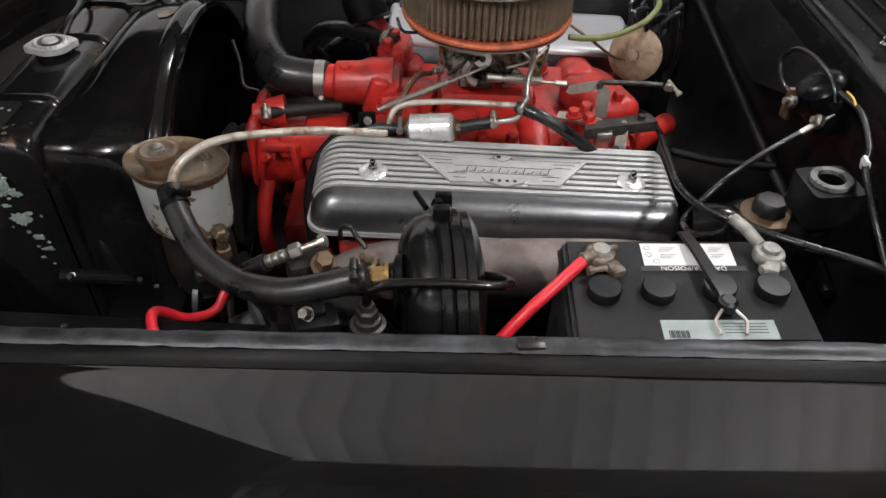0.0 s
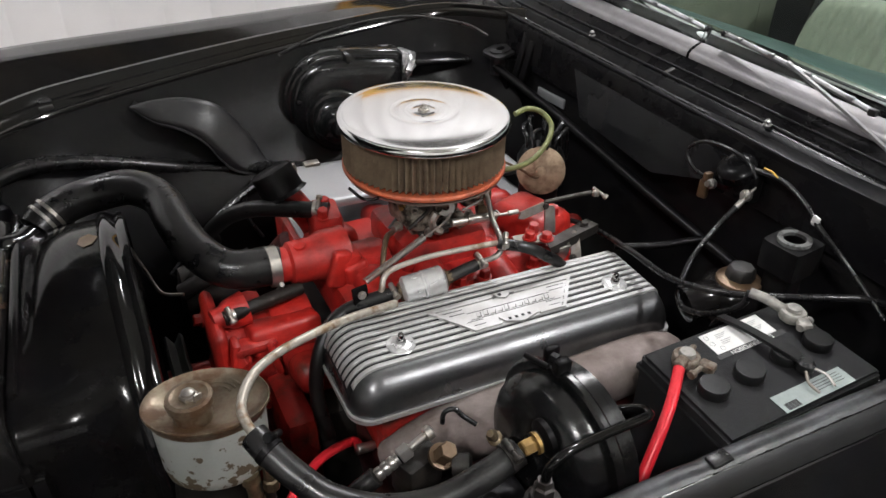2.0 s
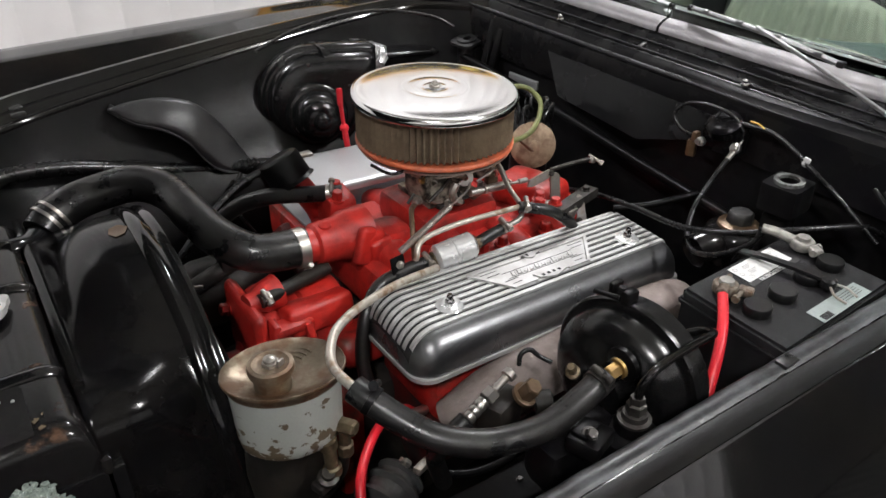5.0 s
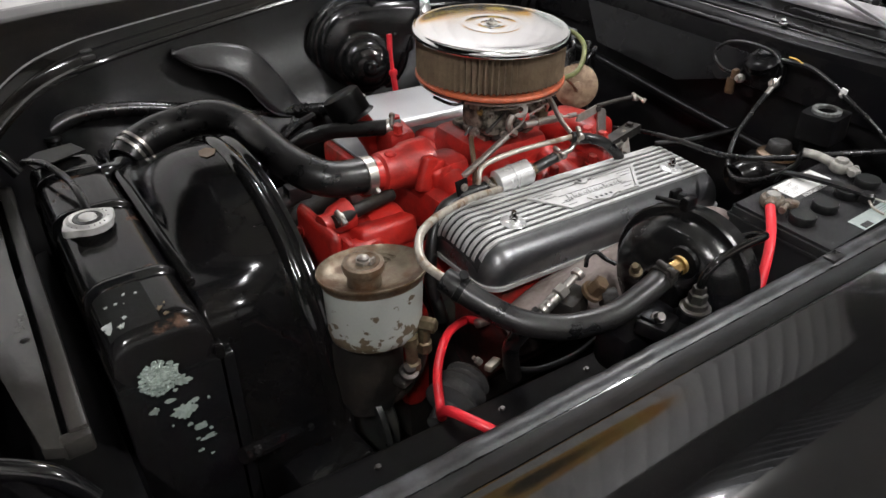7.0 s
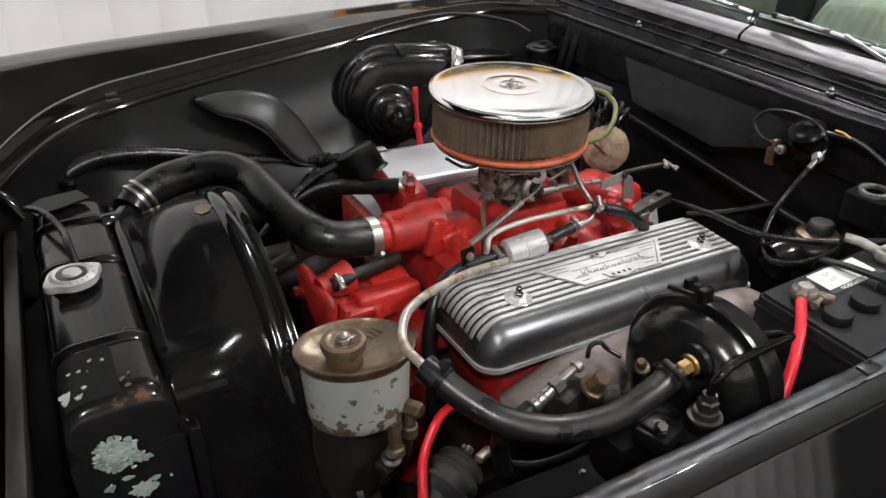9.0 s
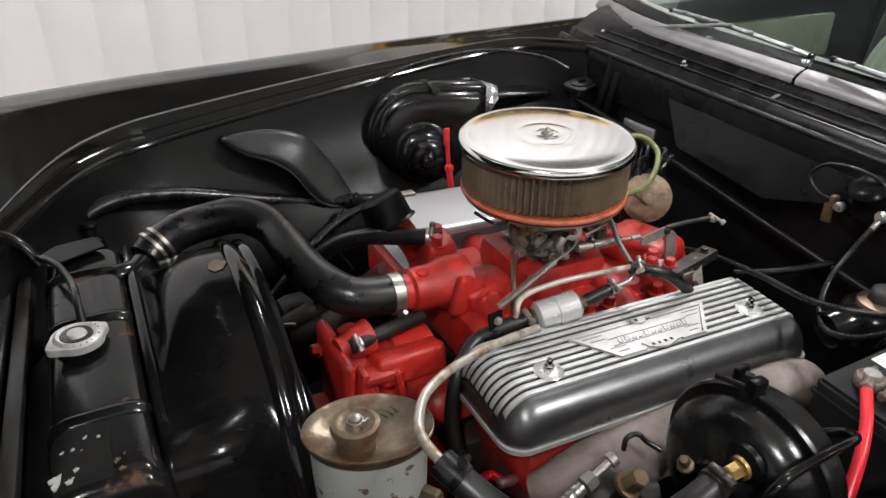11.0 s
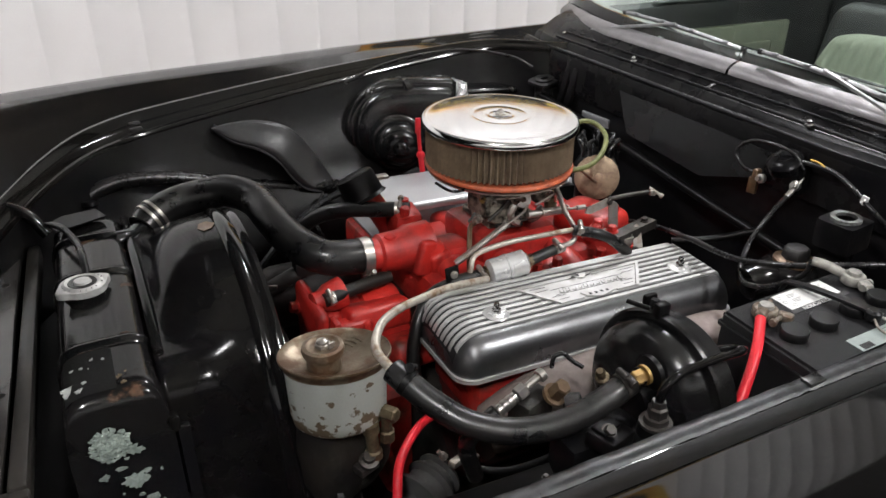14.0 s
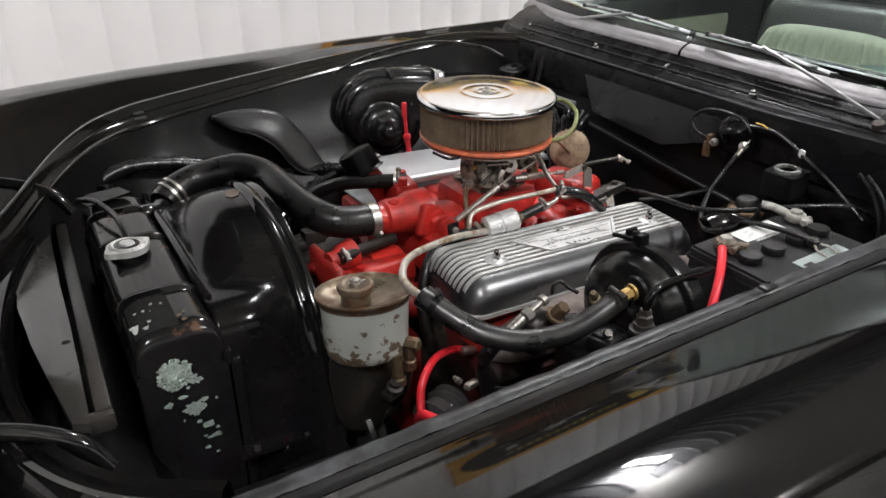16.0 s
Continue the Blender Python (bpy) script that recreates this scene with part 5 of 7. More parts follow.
# filler cap
bm = bmesh.new()
lathe(bm, (-0.576, 1.008, 0.842), (0, 0, 1), [(0.026, 0), (0.026, 0.018)], 28)
part("filler_neck", bm, TRIMBLACK, radiator)
ears = []
for k in range(64):
    a = 2 * math.pi * k / 64
    r = 0.0290 + 0.0085 * max(0, math.cos(2 * (a - 0.5))) ** 5
    ears.append((r * math.cos(a), r * math.sin(a)))
bm = bmesh.new()
prism(bm, ears, pose(-0.576, 1.008, 0.860, 0, 2, 0), 0.009, 0.002)
cap = part("radiator_cap", bm, CAPSILVER, radiator, "ribbed bright-metal radiator cap")
bm = bmesh.new()
lathe(bm, (-0.576, 1.008, 0.869), (0.03, 0, 1), [(0.0265, 0), (0.022, 0.0035), (0.018, 0.0015), (0.012, 0.0015), (0.010, 0.005), (0.004, 0.006)], 30)
part("cap_centre", bm, CAPSILVER, cap)
bm = bmesh.new()
lathe(bm, (-0.576, 1.008, 0.8702), (0.03, 0, 1), [(0.0185, 0), (0.0175, 0.0018), (0.0125, 0.0018), (0.0115, 0)], 30)
part("cap_ring", bm, WORNGREY, cap, "dark grey ring round the cap's centre")
for k in range(22):
    a = 2 * math.pi * k / 22
    bm = bmesh.new()
    c = Vector((-0.576 + 0.0245 * math.cos(a), 1.008 + 0.0245 * math.sin(a), 0.8708))
    box(bm, c, (0.0008, 0.0022, 0.0010), 0.0, (0, 0, math.degrees(a) + 90))
    if k % 5:
        part("stamped_mark", bm, WORNGREY, cap)
    else:
        bm.free()

# ---- fan shroud ----
shroud = thing("fan_shroud", (-0.44, 1.0, 0.34), "glossy black fan shroud bolted behind the radiator", "fan shroud")
SCY, SCZ, RING = 1.03, 0.620, 0.284


def flange_reach(a, half_y=0.256, top=0.222, low=0.26, rc=0.045):
    """Distance from the shroud's axis to its rounded rectangular flange, along the angle a."""
    c, sn = math.cos(a), math.sin(a)
    hz = top if sn > 0 else low
    far = min(half_y / max(abs(c), 1e-6), hz / max(abs(sn), 1e-6))
    y, z = abs(c) * far, abs(sn) * far
    if y > half_y - rc and z > hz - rc:
        m = max((half_y - rc) * abs(c) + (hz - rc) * abs(sn), 0)
        q = (half_y - rc) ** 2 + (hz - rc) ** 2 - rc * rc
        return m + math.sqrt(max(0.0, m * m - q))
    return far


bm = bmesh.new()
rows = []
STEPS = ((0.0, -0.512), (0.0, -0.505), (0.02, -0.500), (0.07, -0.494), (0.15, -0.486), (0.27, -0.475), (0.42, -0.461), (0.60, -0.445), (0.80, -0.425), (0.93, -0.408), (1.0, -0.396), (1.0, -0.384), (1.0, -0.366))
for u, x in STEPS:
    row = []
    for k in range(144):
        a = 2 * math.pi * k / 144
        r0 = flange_reach(a)
        over = r0 > RING
        w = u ** 3.2 if over else 1 - (1 - u) ** 2.6
        r = r0 + (RING - r0) * w
        row.append((x, SCY + r * math.cos(a), SCZ + r * math.sin(a)))
    rows.append(row)
grid_faces(bm, rows, close_v=True)
ob = part("bowl", bm, SHROUDPAINT, shroud, "", 42)
ob.modifiers.new("thickness", "SOLIDIFY").thickness = 0.003
bm = bmesh.new()
rows = []
for k in range(110):
    a = 2 * math.pi * k / 110
    rows.append([(x, SCY + (RING + r) * math.cos(a), SCZ + (RING + r) * math.sin(a)) for x, r in ((-0.392, 0.001), (-0.388, 0.006), (-0.381, 0.008), (-0.374, 0.005), (-0.368, 0.001), (-0.362, 0.004), (-0.357, 0.003), (-0.355, -0.004), (-0.360, -0.007))])
grid_faces(bm, rows, close_u=True, close_v=True)
part("rolled_rim", bm, BODY, shroud, "rolled glossy rim", 60)
bm = bmesh.new()
box(bm, (-0.506, 1.055, 0.834), (0.012, 0.44, 0.030), 0.004)
part("top_flange", bm, SHROUDPAINT, shroud)
bm = bmesh.new()
box(bm, (-0.506, 0.775, 0.62), (0.012, 0.030, 0.36), 0.004)
part("side_flange", bm, SHROUDPAINT, shroud)
for y in (0.90, 1.0, 1.12, 1.24):
    hexbolt("flange_bolt", (-0.500, y, 0.832), (1, 0, 0.2), 0.005, 0.006, SATIN, shroud)
bm = bmesh.new()
prism(bm, [(-0.016, -0.006), (-0.006, -0.013), (0.010, -0.008), (0.017, 0.004), (0.008, 0.012), (-0.010, 0.010)], aim((-0.405, 1.04, SCZ + RING + 0.0004), (-0.05, 0.03, 1)), 0.0006)
part("rust_patch", bm, RUST, shroud, "patch of orange rust on the barrel")

# ---- hoses of the cooling system ----
hose = thing("radiator_hose", (-0.46, 1.27, 0.82), "thick black rubber radiator hose with bright clamps", "hose")
UP = [(-0.479, 1.236, 0.834), (-0.460, 1.250, 0.846), (-0.428, 1.260, 0.857), (-0.391, 1.263, 0.863), (-0.336, 1.245, 0.872), (-0.299, 1.202, 0.864), (-0.288, 1.134, 0.853), (-0.272, 1.068, 0.838), (-0.235, 1.018, 0.824), (-0.165, 1.006, 0.818)]
HOSEWAY = (Vector(UP[2]) - Vector(UP[0])).normalized()
bm = bmesh.new()
tube(bm, UP, 0.0285, 26, 12)
part("hose", bm, RUBBER, hose, "black rubber hose with worn ends", 60)
clamp_band((-0.176, 1.007, 0.818), (1, 0, -0.03), 0.0288, 0.016, hose, screw=(0.1, -0.8, -0.7))
for d in (-0.008, 0.005):
    clamp_band(Vector(UP[1]) + HOSEWAY * d, HOSEWAY, 0.0288, 0.006, hose, screw=(-0.3, 0.9, -0.2))
bm = bmesh.new()
tube(bm, [(-0.540, 1.190, 0.836), (-0.520, 1.190, 0.838), (-0.498, 1.206, 0.834), (-0.476, 1.238, 0.836)], 0.0185, 18)
part("outlet_neck", bm, TRIMBLACK, hose, "black outlet neck of the radiator")

heater = thing("heater_hose", (-0.07, 1.06, 0.84), "black heater hose clamped to the red manifold", "hose")
bm = bmesh.new()
tube(bm, [(-0.062, 1.085, 0.845), (-0.078, 1.095, 0.845), (-0.115, 1.125, 0.840), (-0.160, 1.160, 0.834), (-0.20, 1.19, 0.815), (-0.23, 1.23, 0.77), (-0.22, 1.30, 0.71)], 0.0135, 16)
part("hose", bm, RUBBER, heater)
clamp_band((-0.078, 1.096, 0.845), (-1, 0.6, 0), 0.0138, 0.011, heater, screw=(0, -0.5, 0.8))

harness = thing("wiring_harness", (-0.4, 1.5, 0.75), "black wrapped wiring harness along the inner fender", "wiring")
HAR = [(-0.565, 1.45, 0.74), (-0.568, 1.478, 0.801), (-0.509, 1.504, 0.823), (-0.421, 1.516, 0.816), (-0.327, 1.52, 0.793), (-0.227, 1.521, 0.764), (-0.117, 1.50, 0.748), (-0.03, 1.46, 0.748), (0.02, 1.38, 0.77)]
bm = bmesh.new()
tube(bm, HAR, 0.0150, 16)
part("loom", bm, WIRE, harness)
bm = bmesh.new()
tube(bm, [(-0.06, 1.45, 0.745), (-0.13, 1.42, 0.735), (-0.21, 1.38, 0.70), (-0.30, 1.36, 0.62)], 0.008, 8)
part("loom_branch", bm, WIRE, harness)
bm = bmesh.new()
tube(bm, [(-0.10, 1.46, 0.745), (-0.135, 1.42, 0.72), (-0.14, 1.38, 0.70), (-0.12, 1.36, 0.66)], 0.004, 8)
part("wire", bm, WIRE, harness)
for x, y, z in ((-0.072, 1.482, 0.752), (-0.062, 1.478, 0.752), (-0.085, 1.487, 0.750)):
    bm = bmesh.new()
    lathe(bm, (x, y, z), (1, -0.35, 0), [(0.0125, -0.003), (0.0135, -0.002), (0.0135, 0.002), (0.0125, 0.003)], 14)
    part("tie", bm, WIRE, harness)
bm = bmesh.new()
lathe(bm, (-0.562, 1.44, 0.735), (0.1, 0.2, 1), [(0.026, 0), (0.027, 0.03), (0.022, 0.05), (0.014, 0.056), (0.012, 0.07), (0.016, 0.074), (0.014, 0.08)], 20)
part("plug", bm, SATIN, harness)

# ---- steering pump reservoir ----
PX, PY = -0.318, 0.738
ps = thing("steering_pump", (PX, PY, 0.60), "chipped grey power steering reservoir with a rusty lid", "pump")
TURNPS = math.atan2(-0.04, 0.128)


def stack(bm, levels, turn, n=48, at=(PX, PY)):
    rows = [[(at[0] + x, at[1] + y, z) for x, y in oval(a * 0.985, b * 0.92, n, turn)] for a, b, z in levels]
    return grid_faces(bm, rows, close_v=True, cap=True)


bm = bmesh.new()
stack(bm, [(0.036, 0.030, 0.748), (0.052, 0.042, 0.746), (0.058, 0.047, 0.752), (0.0605, 0.049, 0.765), (0.0625, 0.0505, 0.825), (0.0640, 0.0515, 0.8325)], TURNPS)
part("reservoir", bm, CANGREY, ps, "grey can with chipped paint")
bm = bmesh.new()
stack(bm, [(0.0640, 0.0515, 0.8325), (0.0655, 0.0528, 0.8400), (0.0686, 0.0553, 0.8425), (0.0695, 0.0561, 0.8455), (0.0690, 0.0556, 0.8472), (0.0680, 0.0547, 0.8474), (0.0665, 0.0533, 0.8455), (0.058, 0.046, 0.8425), (0.046, 0.036, 0.8375), (0.034, 0.028, 0.8350), (0.018, 0.016, 0.8345)], TURNPS)
lid = part("lid", bm, PANRUST, ps, "rust-brown pressed steel lid")
for r in (0.034, 0.040, 0.046):
    bm = bmesh.new()
    tube(bm, [(PX - 0.006 + r * math.cos(a), PY + 0.012 + r * 0.62 * math.sin(a), 0.8350 + (r - 0.030) * 0.33) for a in np.linspace(0.1, 1.5, 8)], 0.0012, 6)
    part("pressed_ring", bm, PANRUST, lid)
bm = bmesh.new()
lathe(bm, (-0.334, 0.730, 0.843), (0, 0, 1), [(0.0205, -0.009), (0.0205, 0.010), (0.0225, 0.0115), (0.0245, 0.0125), (0.0255, 0.018), (0.0245, 0.0225), (0.020, 0.0235), (0.017, 0.0215), (0.012, 0.0215)], 36)
cap = part("filler_cap", bm, PANRUST, ps, "worn metal filler cap")
bm = bmesh.new()
lathe(bm, (-0.334, 0.730, 0.8645), (0, 0, 1), [(0.0095, 0), (0.0095, 0.004), (0.0075, 0.005)], 6)
lathe(bm, (-0.334, 0.730, 0.869), (0, 0, 1), [(0.0075, 0), (0.007, 0.003), (0.003, 0.0055)], 16)
part("cap_nut", bm, STEEL, cap)
bm = bmesh.new()
box(bm, (-0.326, 0.722, 0.868), (0.010, 0.003, 0.008), 0.0008, (0, 10, 30))
part("cap_tab", bm, STEEL, cap)
bm = bmesh.new()
stack(bm, [(0.040, 0.040, 0.62), (0.052, 0.046, 0.65), (0.052, 0.046, 0.70), (0.038, 0.034, 0.748)], TURNPS, at=(-0.325, 0.76))
part("pump_body", bm, GRIME, ps, "oily dark pump body")
bm = bmesh.new()
lathe(bm, (-0.292, 0.70, 0.755), (0.05, -0.05, -1), [(0.011, 0), (0.011, 0.012), (0.008, 0.013), (0.008, 0.04), (0.011, 0.042), (0.011, 0.052)], 12)
part("brass_fitting", bm, OLDBRASS, ps, "tarnished brass fitting")
bm = bmesh.new()
lathe(bm, (-0.268, 0.696, 0.765), (0.6, -1, 0.1), [(0.0085, -0.010), (0.010, -0.008), (0.010, 0.010), (0.0075, 0.012)], 6)
lathe(bm, (-0.270, 0.70, 0.758), (0, 0, -1), [(0.0075, 0), (0.0075, 0.02), (0.010, 0.022), (0.010, 0.036), (0.006, 0.038)], 8)
part("union_bolt", bm, OLDBRASS, ps, "tarnished union bolt")
bm = bmesh.new()
tube(bm, [(-0.272, 0.70, 0.722), (-0.275, 0.71, 0.68), (-0.30, 0.73, 0.63), (-0.33, 0.78, 0.60)], 0.0065, 10)
part("pressure_line", bm, GRIME, ps)
bm = bmesh.new()
box(bm, (-0.30, 0.70, 0.690), (0.03, 0.02, 0.012), 0.003, (0, 0, 20))
lathe(bm, (-0.298, 0.695, 0.70), (0, -0.3, 1), [(0.013, 0), (0.013, 0.006), (0.008, 0.008), (0.008, 0.014)], 14)
part("hose_clip", bm, DARKSTEEL, ps)

# ---- bare steel line and vacuum hose ----
line = thing("steel_line", (-0.28, 0.62, 0.87), "bare steel vacuum line with a black hose", "pipe")
bm = bmesh.new()
tube(bm, [(-0.062, 0.815, 0.843), (-0.14, 0.782, 0.866), (-0.200, 0.757, 0.876), (-0.240, 0.733, 0.884), (-0.270, 0.708, 0.886), (-0.290, 0.670, 0.882), (-0.285, 0.622, 0.878)], 0.0053, 14)
part("tube", bm, TUBEPAINT, line, "worn grey steel tube")
VH = [(-0.287, 0.632, 0.879), (-0.278, 0.612, 0.872), (-0.260, 0.584, 0.858), (-0.236, 0.555, 0.846), (-0.196, 0.528, 0.840), (-0.147, 0.510, 0.846), (-0.101, 0.508, 0.858), (-0.062, 0.512, 0.868)]
bm = bmesh.new()
tube(bm, VH, 0.0142, 18)
part("vacuum_hose", bm, RUBBER, line, "glossy black vacuum hose", 60)
clamp_band((-0.278, 0.613, 0.8725), (0.5, -0.8, -0.4), 0.0145, 0.008, line, "dark hose clamp", (0.5, 0.3, 0.8), SATIN)
clamp_band((-0.074, 0.511, 0.866), (1, 0.08, 0.2), 0.0145, 0.006, line, "dark hose clamp", (0, -0.2, 1), DARKSTEEL)

# ---- brake booster ----
BC = Vector((0.004, 0.540, 0.818))
booster = thing("brake_booster", (0.0, 0.53, 0.70), "gloss black round brake booster with a clamp band", "brake booster")
AXB = (1, 0.10, 0.0)
bm = bmesh.new()
lathe(bm, BC, AXB, [(0.0, -0.044), (0.028, -0.043), (0.034, -0.037), (0.055, -0.035), (0.072, -0.028), (0.081, -0.018), (0.085, -0.006), (0.085, 0.002)], 56)
part("front_shell", bm, BOOSTERBLACK, booster, "gloss black domed front shell", 40)
bm = bmesh.new()
lathe(bm, BC, AXB, [(0.085, 0.0), (0.094, 0.001), (0.0965, 0.004), (0.0965, 0.010), (0.094, 0.013), (0.085, 0.014)], 56)
part("clamp_band", bm, BOOSTERBLACK, booster)
bm = bmesh.new()
lathe(bm, BC, AXB, [(0.085, 0.013), (0.091, 0.015), (0.091, 0.025), (0.087, 0.028), (0.087, 0.036), (0.075, 0.044), (0.05, 0.050), (0.0, 0.052)], 56)
part("rear_shell", bm, BOOSTERBLACK, booster, "", 40)
bm = bmesh.new()
top = BC + Vector((0.006, 0.012, 0.095))
box(bm, top + Vector((0, 0.0, 0.004)), (0.018, 0.012, 0.018), 0.003)
box(bm, top + Vector((0.002, 0.022, 0.004)), (0.018, 0.008, 0.018), 0.003)
lathe(bm, top + Vector((-0.03, 0.035, 0.008)), (0.45, -1, 0), [(0.003, 0.008), (0.003, 0.036)], 10)
lathe(bm, top + Vector((-0.005, 0.012, 0.008)), (0.45, -1, 0), [(0.007, 0), (0.007, 0.008)], 6)
part("band_bolt", bm, SATIN, booster, "black band bolt")
bm = bmesh.new()
lathe(bm, (-0.026, 0.516, 0.868), (-1, 0, -0.1), [(0.020, 0), (0.020, 0.006), (0.012, 0.010), (0.011, 0.02)], 20)
part("valve_seat", bm, SATIN, booster)
hexbolt("brass_nut", (-0.040, 0.512, 0.871), (-1, 0, -0.1), 0.0085, 0.018, BRASS, booster, "brass union nut")
bm = bmesh.new()
lathe(bm, (-0.060, 0.556, 0.842), (-0.6, -0.3, 1), [(0.0085, 0), (0.0085, 0.005), (0.005, 0.007), (0.005, 0.013), (0.0065, 0.015), (0.004, 0.022)], 8)
part("bleed_nipple", bm, OLDBRASS, booster, "brass bleed nipple")

master = thing("master_cylinder", (-0.07, 0.455, 0.72), "black cast master cylinder beside the fender lip", "master cylinder")
bm = bmesh.new()
lathe(bm, (-0.059, 0.470, 0.74), (0, 0, 1), [(0.030, 0), (0.036, 0.02), (0.036, 0.06), (0.030, 0.082), (0.019, 0.090), (0.017, 0.104)], 28)
box(bm, (-0.105, 0.505, 0.80), (0.10, 0.05, 0.06), 0.014)
box(bm, (-0.112, 0.478, 0.838), (0.045, 0.035, 0.018), 0.004, (0, 8, 20))
part("casting", bm, SATIN, master, "black casting")
bm = bmesh.new()
lathe(bm, (-0.059, 0.470, 0.840), (0, 0, 1), [(0.0170, 0), (0.0175, 0.002), (0.0175, 0.005), (0.0135, 0.006), (0.0125, 0.012), (0.009, 0.013)], 24)
lathe(bm, (-0.059, 0.470, 0.852), (0, 0, 1), [(0.0105, 0), (0.0105, 0.011), (0.0080, 0.013), (0.0075, 0.020)], 6)
part("outlet_fitting", bm, DARKSTEEL, master)
bm = bmesh.new()
tube(bm, [(-0.059, 0.470, 0.862), (-0.058, 0.469, 0.882), (-0.050, 0.468, 0.895), (-0.030, 0.470, 0.899), (0.02, 0.475, 0.895), (0.062, 0.479, 0.889), (0.074, 0.487, 0.884), (0.076, 0.499, 0.877), (0.064, 0.514, 0.868), (0.045, 0.53, 0.855)], 0.0048, 12, 8)
part("pipe", bm, BODY, master, "black-painted steel pipe worn bright at the bend")
bm = bmesh.new()
box(bm, (-0.115, 0.482, 0.850), (0.028, 0.018, 0.006), 0.002, (0, 0, 15))
part("bracket", bm, SATIN, master)
hexbolt("bracket_bolt", (-0.118, 0.475, 0.850), (-0.2, -0.6, 0.8), 0.006, 0.012, DARKSTEEL, master)

# brake switch and its fittings
switch = thing("brake_line_fittings", (-0.14, 0.58, 0.70), "zinc-plated hose end with a rusty hex block", "fitting")
bm = bmesh.new()
a, b = Vector((-0.182, 0.585, 0.817)), Vector((-0.122, 0.594, 0.840))
d = (b - a)
lathe(bm, a, d, [(0.006, 0), (0.0075, 0.002), (0.0075, 0.007), (0.006, 0.008), (0.0075, 0.010), (0.0075, 0.015), (0.006, 0.016), (0.0075, 0.018), (0.0075, 0.023), (0.006, 0.024), (0.007, 0.028)], 16)
lathe(bm, a + d.normalized() * 0.03, d, [(0.0085, 0), (0.0095, 0.001), (0.0095, 0.012), (0.007, 0.014)], 6)
lathe(bm, a + d.normalized() * 0.044, d, [(0.0045, 0), (0.0045, 0.02), (0.008, 0.021), (0.008, 0.028), (0.004, 0.03)], 12)
part("hose_end", bm, ZINC, switch, "zinc-plated hose end")
hexbolt("hex_block", (-0.116, 0.572, 0.826), (0.2, -0.5, 0.9), 0.0105, 0.024, RUST, switch, "rusty hexagon block")
bm = bmesh.new()
box(bm, (-0.135, 0.588, 0.80), (0.05, 0.035, 0.05), 0.008, (0, 0, 20))
lathe(bm, (-0.105, 0.565, 0.815), (0.9, -0.5, 0.1), [(0.013, 0), (0.013, 0.018), (0.009, 0.020)], 16)
part("junction_block", bm, GRIME, switch)
bm = bmesh.new()
tube(bm, [(-0.100, 0.60, 0.842), (-0.098, 0.60, 0.856), (-0.088, 0.597, 0.860), (-0.080, 0.59, 0.852), (-0.07, 0.58, 0.845)], 0.0028, 10)
part("wire_loop", bm, WIRE, switch)
bm = bmesh.new()
tube(bm, [(-0.182, 0.585, 0.817), (-0.208, 0.588, 0.797), (-0.212, 0.60, 0.765), (-0.19, 0.615, 0.70)], 0.0105, 12)
part("brake_hose", bm, RUBBER, switch)

# small parts low in the bay
bm = bmesh.new()
lathe(bm, (-0.182, 0.712, 0.628), (-0.80, -0.40, -0.16), [(0.018, 0), (0.024, 0.004), (0.032, 0.010), (0.034, 0.014), (0.028, 0.018), (0.028, 0.024), (0.036, 0.028), (0.038, 0.033), (0.031, 0.038), (0.030, 0.052), (0.040, 0.056), (0.041, 0.062), (0.033, 0.066), (0.020, 0.070), (0.018, 0.10)], 28)
single("steering_coupling", bm, COUPLING, "dusty grey ribbed steering coupling low in the bay", "steering part")
bm = bmesh.new()
box(bm, (-0.192, 0.656, 0.690), (0.030, 0.012, 0.010), 0.003, (0, 12, 25))
box(bm, (-0.172, 0.650, 0.688), (0.012, 0.010, 0.016), 0.003, (0, 12, 25))
lathe(bm, (-0.206, 0.664, 0.694), (-0.5, 0.3, 0.6), [(0.005, 0), (0.005, 0.008), (0.003, 0.009), (0.003, 0.014)], 8)
single("line_clip", bm, STEEL, "worn steel clip on the brake line", "clip")
bm = bmesh.new()
tube(bm, [(-0.19, 0.63, 0.70), (-0.15, 0.61, 0.695), (-0.10, 0.60, 0.70), (-0.06, 0.60, 0.71)], 0.0045, 10)
single("brake_pipe", bm, SATIN, "dark brake pipe under the vacuum hose", "pipe")
bm = bmesh.new()
tube(bm, [(-0.34, 0.56, 0.60), (-0.28, 0.58, 0.64), (-0.22, 0.60, 0.66), (-0.17, 0.60, 0.63)], 0.010, 10)
single("lower_hose", bm, RUBBER, "black hose low beside the apron", "hose")
bm = bmesh.new()
box(bm, (-0.03, 0.60, 0.53), (0.26, 0.14, 0.16), 0.03, (0, 6, 10))
single("steering_box", bm, GRIME, "oily black steering box low in the bay", "steering part")
bm = bmesh.new()
box(bm, (-0.41, 0.715, 0.43), (0.11, 0.07, 0.34), 0.012, (0, 0, 6))
single("relay_box", bm, TRIMBLACK, "small black box beside the apron", "box")
bm = bmesh.new()
tube(bm, [(-0.515, 0.722, 0.660), (-0.46, 0.742, 0.640), (-0.400, 0.764, 0.617)], 0.0105, 8, 2)
st = single("radiator_stay", bm, TRIMBLACK, "black bolted stay below the shroud", "bracket")
for at in ((-0.498, 0.720, 0.660), (-0.418, 0.749, 0.630)):
    hexbolt("stay_bolt", at, (0, -0.7, 0.7), 0.005, 0.006, TRIMBLACK, st)

